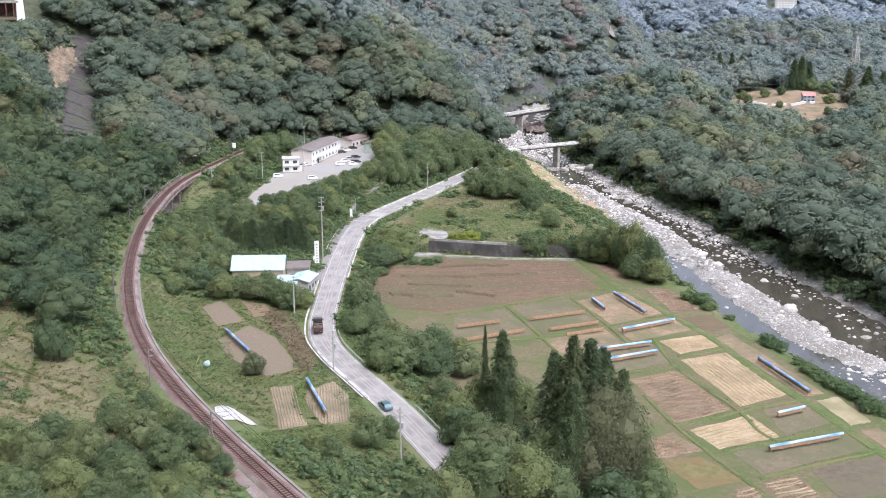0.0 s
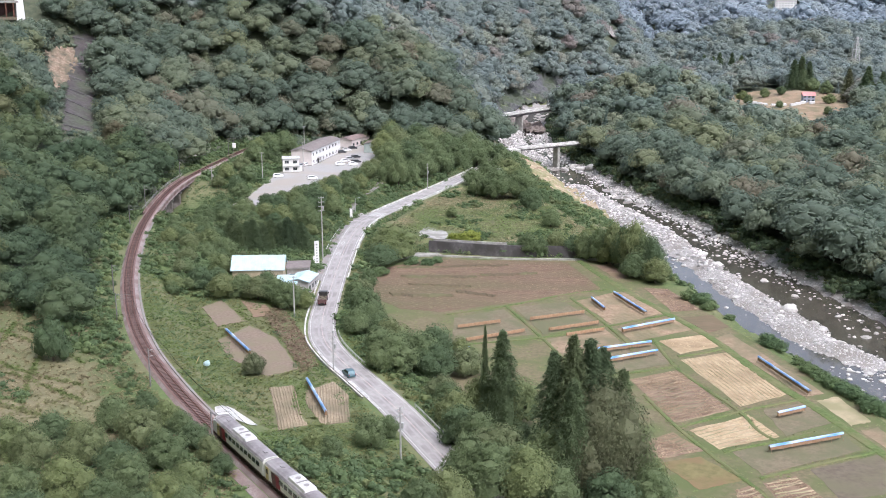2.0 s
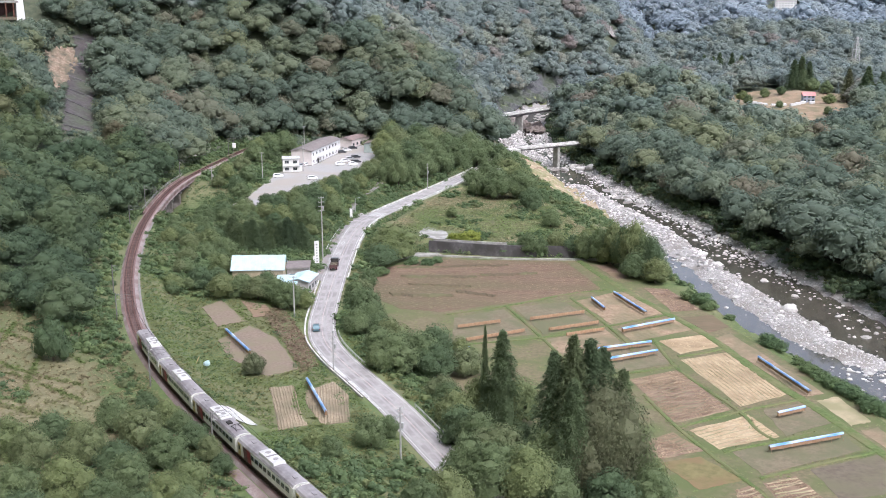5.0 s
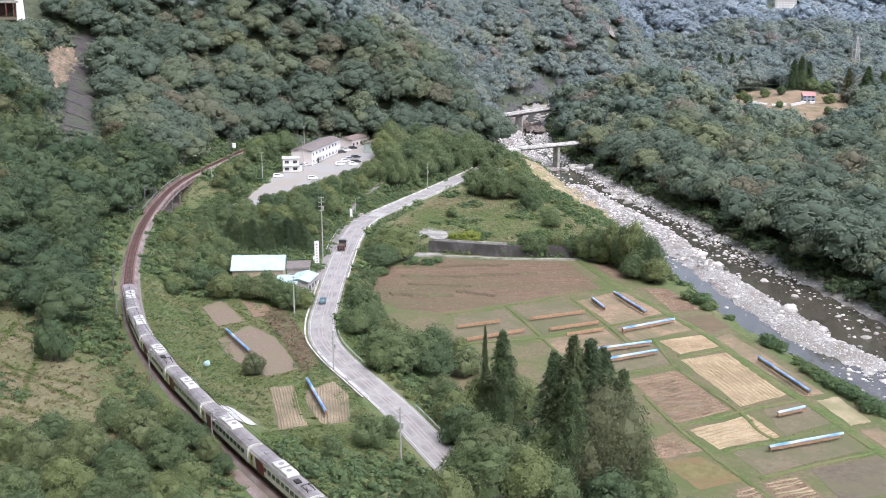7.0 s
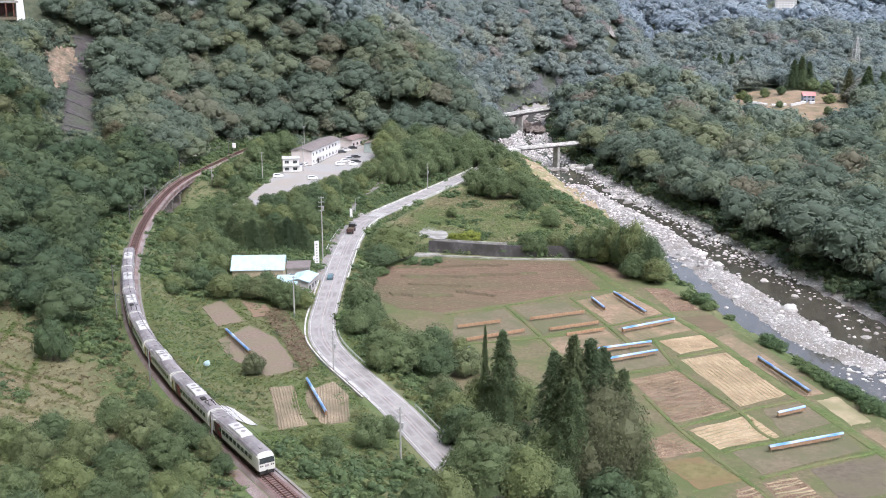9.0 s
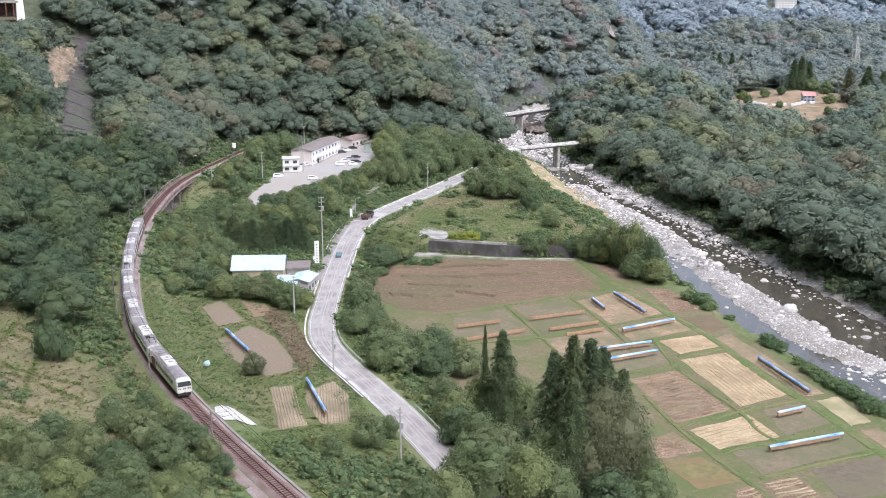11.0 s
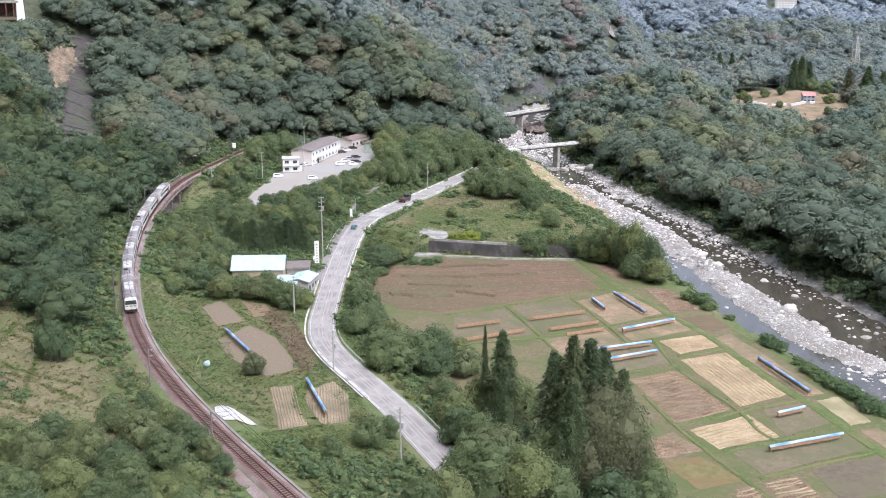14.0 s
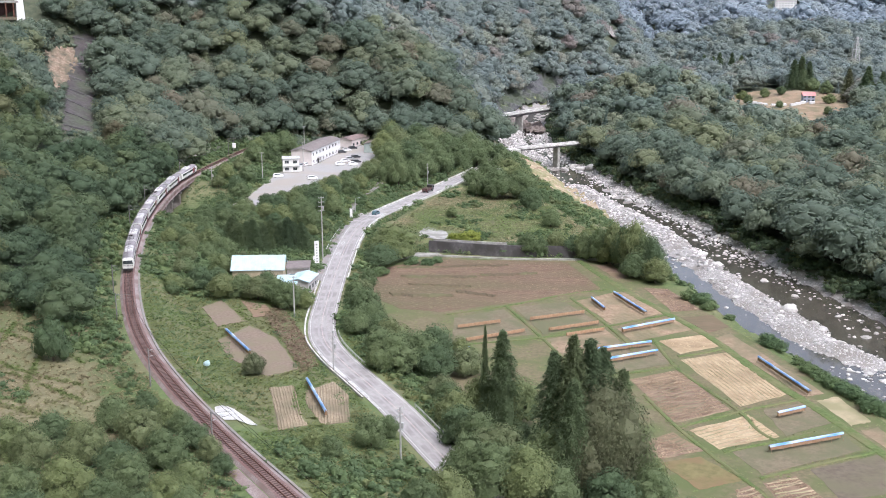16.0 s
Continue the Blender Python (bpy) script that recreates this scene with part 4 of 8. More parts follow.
def spire(seed, n_leaf, leaf, tiers=11, wide=0.3):
    """A conifer crown of unit height: drooping tiers of boughs that narrow to a pointed top."""
    g = np.random.default_rng(seed)
    VV, FF, o = [], [], 0
    ring = 8
    C = []
    for k in range(6):
        h = k / 5
        r = wide * 0.55 * (1 - h ** 1.35) + 0.005
        C.append(np.c_[r * np.cos(np.arange(ring) / ring * 6.283) * g.uniform(0.8, 1.2, ring), r * np.sin(np.arange(ring) / ring * 6.283) * g.uniform(0.8, 1.2, ring), np.full(ring, 0.08 + 0.9 * h)])
    F = [(k * ring + i, k * ring + (i + 1) % ring, (k + 1) * ring + (i + 1) % ring) for k in range(5) for i in range(ring)]
    F += [(k * ring + i, (k + 1) * ring + (i + 1) % ring, (k + 1) * ring + i) for k in range(5) for i in range(ring)]
    VV.append(np.vstack(C)), FF.append(np.array(F))
    o = 6 * ring
    boughs = 9
    per = max(3, n_leaf // (tiers * boughs))
    for t in range(tiers):
        h = 0.05 + 0.93 * (t + g.uniform(-0.25, 0.25)) / tiers
        R = wide * (1 - h ** 1.35) ** 0.95 * g.uniform(0.88, 1.1) + 0.012
        for b in range(boughs):
            a = b * 6.283 / boughs + t * 0.7 + g.uniform(-0.35, 0.35)
            L = R * g.uniform(0.55, 1.3)
            q = g.uniform(0.15, 1, per) ** 0.6
            fan = g.normal(0, 0.16, per) * q
            z = h + 0.05 * g.uniform(0.4, 1.2) + 0.04 * q * (1 - q) - 0.1 * q * q * L / wide
            p = np.c_[L * q * np.cos(a + fan), L * q * np.sin(a + fan), z] + g.normal(0, 0.009, (per, 3))
            d = np.c_[np.cos(a + fan) * 0.9, np.sin(a + fan) * 0.9, 0.3 - 0.6 * q]
            V, F = sprays(g, p, d, leaf)
            VV.append(V), FF.append(F + o)
            o += len(V)
    return np.vstack(VV), np.vstack(FF)


def joined(name, items, material, label, category):
    """Many plants as one object: items are (verts, faces, x, y, z, width, height, turn)."""
    VV, FF, TT, o = [], [], [], 0
    tone = np.random.default_rng(len(items)).random(len(items))
    for k, (V, F, x, y, z, w, h, a) in enumerate(items):
        c, s = math.cos(a), math.sin(a)
        P = np.c_[(V[:, 0] * c - V[:, 1] * s) * w + x, (V[:, 0] * s + V[:, 1] * c) * w + y, V[:, 2] * h + z]
        VV.append(P), FF.append(F + o), TT.append(np.full(len(V), tone[k]))
        o += len(V)
    V, F = np.vstack(VV).astype(np.float32), np.vstack(FF).astype(np.int32)
    me = bpy.data.meshes.new(name)
    me.vertices.add(len(V))
    me.vertices.foreach_set("co", V.ravel())
    me.loops.add(F.size)
    me.loops.foreach_set("vertex_index", F.ravel())
    me.polygons.add(len(F))
    me.polygons.foreach_set("loop_start", np.arange(0, F.size, 3, dtype=np.int32))
    me.polygons.foreach_set("loop_total", np.full(len(F), 3, np.int32))
    me.update(calc_edges=True)
    me.attributes.new("tree_tone", "FLOAT", "POINT").data.foreach_set("value", np.concatenate(TT).astype(np.float32))
    me.materials.append(material)
    return tagged(new(name, me), label, category, kind="stuff")


def scatter(x0, x1, y0, y1, step, keep, seed):
    """Jittered points in a rectangle for which keep(points) holds."""
    g = np.random.default_rng(seed)
    X, Y = np.meshgrid(np.arange(x0, x1, step), np.arange(y0, y1, step))
    P = np.c_[X.ravel(), Y.ravel()] + g.uniform(-0.45, 0.45, (X.size, 2)) * step
    return P[keep(P)]


def sector(P, pad=14.0):
    return np.abs(P[:, 0]) < 0.432 * P[:, 1] + pad


WOOD = [crown(100 + i, 13, 900, 0.066) for i in range(7)]
FINE = [crown(180 + i, 15, 1500, 0.056) for i in range(5)]
LIGHT = [crown(120 + i, 10, 430, 0.094) for i in range(6)]
WOODSPIRE = [spire(140 + i, 700, 0.05, 11, 0.24) for i in range(3)]
FAR = [crown(160 + i, 8, 200, 0.13) for i in range(5)]


def woods():
    def keep_hill(P):
        sf, sr = near_line(P, FOOT)[1], near_line(P, RAIL)[1]
        dr = near_line(P, RAIL)[0]
        west = (sr > np.where(P[:, 1] < 315, 11.0, 10.0)) & (P[:, 1] > 216 - 0.1 * (P[:, 0] + 85)) & (sf < 0)
        return ((sf > -2) | west) & sector(P) & (P[:, 1] < 1100) & (sf < np.where(P[:, 1] > 800, 220, 125)) & ((dr > 8) | (P[:, 1] > 492)) & (inside(P, SCAR) > 0) & (inside(P, LOT) > 2) & (inside(P, GALLERY) > 0) & (inside(P, SLIDE) > 0) & ((inside(P, CLIFF) > 0) | (wave(P, 24, 71) > -0.45))

    def keep_east(P):
        sR, sf = near_line(P, RIVER_R)[1], near_line(P, FOOT)[1]
        return (sR < -6.5) & (sf < -1) & sector(P) & (P[:, 1] < 1000) & (inside(P, CLEARING) > 0)

    def keep_far(P):
        sR = near_line(P, RIVER_R)[1]
        sf = near_line(P, FOOT)[1]
        return ((sf < 0) | ((P[:, 1] > 1090) & (sf < 160))) & sector(P, 40) & (inside(P, HOTEL) > 0)

    g = np.random.default_rng(11)

    def items(P, kinds, lo, hi, spires=(), share=0.0):
        Z = ground_z(P[:, 0], P[:, 1])
        low = Z < 74 - 0.012 * P[:, 1]
        out = []
        for (x, y), z in zip(P[low], Z[low]):
            if spires and g.random() < share:
                V, F = spires[g.integers(len(spires))]
                h = g.uniform(10, 17)
                out.append((V, F, x, y, z - 0.5, h * 0.85, h, g.uniform(0, 6.28)))
            else:
                V, F = kinds[g.integers(len(kinds))]
                w = g.uniform(lo, hi) * (1.3 if g.random() < 0.12 else (0.82 if g.random() < 0.2 else 1))
                out.append((V, F, x, y, z + w * g.uniform(0.3, 0.6), w, w * g.uniform(0.75, 1.0), g.uniform(0, 6.28)))
        return out

    P = np.vstack([scatter(-330, 60, 205, 450, 7.6, keep_hill, 1), scatter(-330, 60, 450, 580, 7.8, keep_hill, 6)])
    near = P[:, 1] < 315
    joined("trackside_wood", items(P[near], FINE, 4.2, 6.8), M["shade_leaf"], "dense broadleaf wood above the railway", "forest")
    P = P[~near]
    mid = (P[:, 1] < 415) & (P[:, 0] < -88)
    joined("spur_wood", items(P[mid], WOOD, 5.0, 8.0, WOODSPIRE, 0.05), M["shade_leaf"], "dark green broadleaf wood on the spur above the viaduct", "forest")
    P = P[~mid]
    joined("hillside_wood", items(P, WOOD, 5.6, 9.0, WOODSPIRE, 0.05), M["wood_leaf"], "dense mixed broadleaf wood on the steep hillside", "forest")
    # From here on the woods' leaf colours carry the haze of distance, riverside included.
    Q = scatter(-300, 260, 580, 1100, 9.9, keep_hill, 2)
    joined("mountain_wood", items(Q, LIGHT, 7.2, 11.0), M["mid_haze_leaf"], "dense broadleaf wood on the mountain spurs", "forest")
    R = scatter(40, 320, 225, 560, 8.8, keep_east, 3)
    joined("riverside_wood", items(R, WOOD, 5.8, 9.4, WOODSPIRE, 0.03), M["wood_leaf"], "dense broadleaf wood on the river's far bank", "forest")
    S = scatter(60, 460, 560, 1000, 12.0, keep_east, 4)
    close = S[:, 1] < 700
    joined("knoll_wood", items(S[close], LIGHT, 6.8, 9.6, WOODSPIRE, 0.1), M["knoll_haze_leaf"], "dense mixed wood on the knoll above the gorge", "forest")
    joined("plateau_wood", items(S[~close], LIGHT, 6.8, 9.6, WOODSPIRE, 0.25), M["mid_haze_leaf"], "mixed wood on the plateau beyond the river", "forest")
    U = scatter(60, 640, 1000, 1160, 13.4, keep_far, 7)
    joined("middle_hill_wood", items(U, LIGHT, 7.5, 11.5, WOODSPIRE, 0.12), M["mid_haze_leaf"], "mixed woods on the rise below the distant hills", "forest")
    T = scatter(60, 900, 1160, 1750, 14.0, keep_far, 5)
    joined("far_hill_wood", items(T, FAR, 9.5, 15.0), M["far_haze_leaf"], "haze-tinted blue-green woods on the distant hills", "forest")


BARE_BANK = [(36.0, 505.0), (52.0, 508.0), (60.0, 470.0), (64.5, 432.0), (66.0, 414.0), (57.0, 410.0), (46.0, 425.0), (41.0, 460.0)]
SLIDE = [(138.0, 945.0), (156.0, 945.0), (168.0, 1035.0), (150.0, 1030.0)]
CLIFF = [(24.0, 735.0), (30.0, 700.0), (60.0, 800.0), (110.0, 870.0), (96.0, 890.0), (50.0, 840.0)]
SCAR = [(-192.0, 540.0), (-171.0, 545.0), (-138.0, 440.0), (-126.0, 392.0), (-146.0, 388.0), (-168.0, 446.0), (-196.0, 518.0)]
HOTEL = [(360.0, 1205.0), (412.0, 1205.0), (426.0, 1325.0), (378.0, 1325.0)]
GALLERY = [(-240.0, 508.0), (-203.0, 508.0), (-196.0, 556.0), (-240.0, 556.0)]
CLEARING = [(176.0, 612.0), (240.0, 606.0), (285.0, 770.0), (200.0, 770.0)]
woods()


# single trees: trunk with limbs, and a crown of leaf clumps
def trunk_mesh(name, height, r, seed, limbs=5):
    g = random.Random(seed)
    bm = bmesh.new()
    rod(bm, (0, 0, -0.4), (0.1, 0.05, height * 0.55), r, r * 0.7, 8)
    rod(bm, (0.1, 0.05, height * 0.53), (0, 0.1, height), r * 0.7, r * 0.25, 6)
    for i in range(limbs):
        a, z = i * 2.3 + g.uniform(-0.4, 0.4), height * g.uniform(0.4, 0.75)
        l = height * g.uniform(0.25, 0.4)
        rod(bm, (0.05, 0.05, z), (l * math.cos(a), l * math.sin(a), z + l * 0.7), r * 0.35, r * 0.12, 5)
    me = bpy.data.meshes.new(name)
    bm.to_mesh(me)
    bm.free()
    me.materials.append(M["bark"])
    return me


def mesh_of(name, VF, material, w=1.0, h=1.0, dz=0.0):
    V, F = VF
    me = bpy.data.meshes.new(name)
    me.from_pydata((V * (w, w, h) + (0, 0, dz)).tolist(), [], F.tolist())
    me.materials.append(material)
    return me


TREES = []
for i in range(5):
    TREES.append(("broadleaf_tree", trunk_mesh("trunk", 3.6, 0.2, i), mesh_of("crown", crown(300 + i, 19, 3300, 0.044), M["leaf"], 3.2, 3.5, 0.6)))
for i in range(3):
    TREES.append(("conifer_tree", trunk_mesh("trunk", 9.0, 0.22, 20 + i, 0), mesh_of("crown", spire(330 + i, 15000, 0.0145, 34, 0.28), M["needle"], 12.0, 12.0, 0.5)))
for i in range(4):
    TREES.append(("shrub", None, mesh_of("crown", crown(350 + i, 8, 800, 0.1, 0.7, True, 0.7), M["bush"], 1.5, 1.2, -0.1)))


for i in range(2):
    TREES.append(("broadleaf_tree", trunk_mesh("trunk", 3.6, 0.2, 40 + i), mesh_of("crown", crown(310 + i, 26, 7000, 0.03), M["brown_leaf"], 3.2, 3.5, 0.5)))


TREES.append(("shrub", None, mesh_of("crown", crown(360, 8, 800, 0.1, 0.7, True, 0.7), M["lime_leaf"], 1.5, 1.2, -0.1)))


def tree(kind, x, y, scale, label, z=None, wide=1.0):
    name, tm, cm = TREES[kind]
    g = random.Random(int(x * 91 + y * 37))
    m = pose(x, y, gz(x, y) - 0.05 if z is None else z, 0, 0, g.uniform(0, 360)) @ Matrix.Diagonal((scale * wide, scale * wide, scale, 1))
    category = "shrub" if name == "shrub" else "tree"
    ob = new(name)
    ob.matrix_world = m
    tagged(ob, label, category, name.replace("_tree", "") + " plants")
    if tm:
        new("trunk", tm).parent = ob
    new("crown", cm).parent = ob
    return ob


# ---- train ----
def body_ring(x, half=1.44, z0=0.95, drop=0.0, inset=0.0):
    w = half - inset
    top = 3.62 - drop
    return [(x, -w + 0.06, z0), (x, -w, z0 + 0.25), (x, -w, 2.2), (x, -w + 0.07, top - 0.55), (x, -w + 0.3, top - 0.22), (x, -w * 0.5, top - 0.05), (x, 0, top),
            (x, w * 0.5, top - 0.05), (x, w - 0.3, top - 0.22), (x, w - 0.07, top - 0.55), (x, w, 2.2), (x, w, z0 + 0.25), (x, w - 0.06, z0)]


def railcar(cab=0, pantograph=False):
    """One coach, 20 m over its couplers; cab=1 has a driving end ahead, -1 behind."""
    ob = empty("railcar", Matrix(), "cream electric railcar with dark grey roof and red stripes", "train car", "train of seven railcars")
    xs_ = [-9.75, -9.6, 9.6, 9.75]
    rings = [body_ring(x, inset=0.05 if abs(x) > 9.7 else 0) for x in xs_]
    if cab:
        rings = [body_ring(-9.75, inset=0.05), body_ring(-9.6), body_ring(9.0), body_ring(9.6, drop=0.1, inset=0.06), body_ring(9.95, drop=0.45, inset=0.16)]
        if cab < 0:
            rings = [[(-x, y, z) for x, y, z in r] for r in rings]
    part("body", loft(bmesh.new(), rings), M["creamtrain"], ob)
    # roof skin, a little proud of the body
    bm = bmesh.new()
    R = []
    a, b = (-9.6, 9.6) if not cab else ((-9.6, 9.2) if cab > 0 else (-9.2, 9.6))
    for x in np.linspace(a, b, 5):
        R.append([bm.verts.new((x, y, z)) for y, z in ((-1.34, 3.12), (-1.15, 3.43), (-0.72, 3.6), (0, 3.65), (0.72, 3.6), (1.15, 3.43), (1.34, 3.12))])
    for p, q in zip(R, R[1:]):
        for i in range(6):
            bm.faces.new((p[i], q[i], q[i + 1], p[i + 1]))
    part("roof", bm, M["roofdark"], ob, "sooty grey roof")
    # cooler housing with its fan openings
    bm = bmesh.new()
    ax = 0.0
    loft(bm, [[(ax + x, -w, 3.5), (ax + x, -w * 0.92, h), (ax + x, -w * 0.5, h + 0.08), (ax + x, w * 0.5, h + 0.08), (ax + x, w * 0.92, h), (ax + x, w, 3.5)] for x, w, h in ((-2.7, 0.9, 3.6), (-2.45, 1.02, 3.92), (2.45, 1.02, 3.92), (2.7, 0.9, 3.6))])
    ac = part("cooler", bm, M["acwhite"], ob, "pale roof cooler housing")
    for x in (-1.3, 1.3):
        part("fan", rod(bmesh.new(), (ax + x, 0, 3.96), (ax + x, 0, 4.03), 0.4, seg=16), M["roofdark"], ac)
    part("seam", box(bmesh.new(), (0.3, 1.7, 0.05), (0, 0, 3.985)), M["roofdark"], ac)
    for x in (-7.6, 6.4):
        part("roof_vent", box(bmesh.new(), (0.9, 0.5, 0.16), (x, 0, 3.6), bevel=0.03), M["roofdark"], ob)
    # side: windows, doors, stripes
    for side in (-1, 1):
        y = side * 1.445
        for k in range(9):
            x = -8.0 + k * 1.5 + (0.9 if cab < 0 else 0)
            part("window", box(bmesh.new(), (1.15, 0.05, 0.72), (x, y, 1.98), bevel=0.02), M["glass"], ob)
        for x in ((8.7,) if cab <= 0 else (7.3,)):
            d = part("door", box(bmesh.new(), (0.95, 0.05, 1.95), (x, y, 1.12), bevel=0.02), M["yellow"] if side > 0 else M["creamtrain"], ob)
            part("door_pane", box(bmesh.new(), (0.55, 0.03, 0.7), (x, y + side * 0.03, 2.05)), M["glass"], d)
        # slanting block stripes near one end
        for x, m in ((4.75, "red"), (5.45, "red"), (6.15, "maroon"), (6.85, "maroon")):
            bm = bmesh.new()
            w = 0.68
            q = [bm.verts.new((x + dx, y + side * dy, z)) for dy in (0.002, 0.008) for dx, z in ((-w / 2 - 0.25, 1.1), (w / 2 - 0.25, 1.1), (w / 2 + 0.25, 3.0), (-w / 2 + 0.25, 3.0))]
            for f in ((0, 1, 2, 3), (4, 5, 6, 7), (0, 1, 5, 4), (1, 2, 6, 5), (2, 3, 7, 6), (3, 0, 4, 7)):
                bm.faces.new([q[j] for j in f])
            part("stripe", bm, M[m], ob)
        part("sill_stripe", box(bmesh.new(), (18.6, 0.012, 0.14), (0, y, 1.05)), M["maroon"], ob)
        part("cantrail", box(bmesh.new(), (18.8, 0.05, 0.07), (0, side * 1.36, 3.08)), M["roofdark"], ob)
    # underframe and bogies
    part("underframe", box(bmesh.new(), (15.5, 2.4, 0.5), (0, 0, 0.48), bevel=0.05), M["underframe"], ob)
    for bx in (-6.9, 6.9):
        bg = part("bogie", box(bmesh.new(), (2.9, 2.1, 0.35), (bx, 0, 0.42), bevel=0.05), M["underframe"], ob)
        for dx in (-1.05, 1.05):
            for dy in (-0.56, 0.56):
                part("wheel", rod(bmesh.new(), (bx + dx, dy - 0.06, 0.43), (bx + dx, dy + 0.06, 0.43), 0.43, seg=16), M["rust"], bg)
    for x in (-9.85, 9.85):
        if not cab or x * cab < 0:
            part("gangway", box(bmesh.new(), (0.32, 1.1, 2.2), (x, 0, 1.15), bevel=0.04), M["underframe"], ob)
    if cab:
        c = cab
        bm = bmesh.new()
        q = [bm.verts.new(v) for v in ((c * 9.3, -1.4, 2.12), (c * 9.3, 1.4, 2.12), (c * 10.02, 1.22, 2.12), (c * 10.02, -1.22, 2.12), (c * 9.3, -1.3, 3.02), (c * 9.3, 1.3, 3.02), (c * 9.96, 1.08, 3.0), (c * 9.96, -1.08, 3.0))]
        for f in ((0, 1, 2, 3), (4, 5, 6, 7), (0, 1, 5, 4), (1, 2, 6, 5), (2, 3, 7, 6), (3, 0, 4, 7)):
            bm.faces.new([q[j] for j in f])
        part("windscreen", bm, M["glass"], ob, "dark wraparound windscreen")
        part("nose_panel", box(bmesh.new(), (0.1, 0.6, 0.34), (c * 9.97, 0, 1.55), bevel=0.02), M["roofdark"], ob)
        for y in (-0.85, 0.85):
            part("headlight", rod(bmesh.new(), (c * 9.9, y, 1.72), (c * 10.03, y, 1.72), 0.09, seg=12), M["acwhite"], ob)
        for y in (-1.0, 1.0):
            part("lamp_cluster", box(bmesh.new(), (0.1, 0.5, 0.2), (c * 9.95, y * 0.85, 1.62), bevel=0.02), M["underframe"], ob)
        part("skirt", box(bmesh.new(), (0.6, 2.3, 0.55), (c * 9.6, 0, 0.35), bevel=0.06), M["underframe"], ob)
        part("coupler", box(bmesh.new(), (0.6, 0.3, 0.3), (c * 10.05, 0, 0.75), bevel=0.03), M["underframe"], ob)
    if pantograph:
        bm = bmesh.new()
        for y in (-0.55, 0.55):
            rod(bm, (-8.3, y, 3.8), (-6.1, y, 3.8), 0.05, seg=6)
            rod(bm, (-8.0, y, 3.82), (-7.2, y * 0.6, 4.35), 0.03, seg=6)
            rod(bm, (-6.4, y, 3.82), (-7.2, y * 0.6, 4.35), 0.03, seg=6)
            for x in (-8.2, -6.2):
                rod(bm, (x, y, 3.5), (x, y, 3.8), 0.07, seg=6)
        rod(bm, (-7.2, -0.85, 4.36), (-7.2, 0.85, 4.36), 0.05, seg=6)
        part("pantograph", bm, M["underframe"], ob, "folded dark pantograph")
        part("roof_box", box(bmesh.new(), (1.2, 0.8, 0.3), (-4.6, 0.3, 3.55), bevel=0.04), M["underframe"], ob)
    return ob


CARS = [railcar(-1), railcar(0, True), railcar(0)]
CARS.append(copy_thing(CARS[2], Matrix()))
CARS.append(copy_thing(CARS[1], Matrix()))
CARS.append(copy_thing(CARS[2], Matrix()))
CARS.append(railcar(1))
TAIL = [(0.0, 43.0), (1.0, 61.2), (2.0, 78.4), (3.5, 101.6), (7.0, 163.6), (9.0, 200.0), (12.5, 263.7), (16.0, 327.4)]


def move_train():
    T = np.arange(0, 16.01, 0.5)
    k = np.array(TAIL)
    S = np.interp(T, k[:, 0], k[:, 1])
    S = np.r_[S[0], 0.25 * S[:-2] + 0.5 * S[1:-1] + 0.25 * S[2:], S[-1]]
    for i, ob in enumerate(CARS):
        rows = []
        for t, s in zip(T, S):
            c = s + 10 + 20 * i
            c += 0.06 * max(0.0, c - 360)
            x0, y0, _ = on_line(RAIL, c - 6.9)
            x1, y1, _ = on_line(RAIL, c + 6.9)
            rows.append((float(t), pose((x0 + x1) / 2, (y0 + y1) / 2, 0.0, 0, 0, math.degrees(math.atan2(y1 - y0, x1 - x0)))))
        walk(ob, rows)


# ---- road vehicles ----
def wheels(ob, places, r=0.3, w=0.2):
    for x, y in places:
        wh = part("wheel", rod(bmesh.new(), (x, y - w / 2, r), (x, y + w / 2, r), r, seg=16), M["black"], ob)
        part("rim", rod(bmesh.new(), (x, y - w / 2 - 0.01, r), (x, y + w / 2 + 0.01, r), r * 0.6, seg=10), M["steel"], wh)


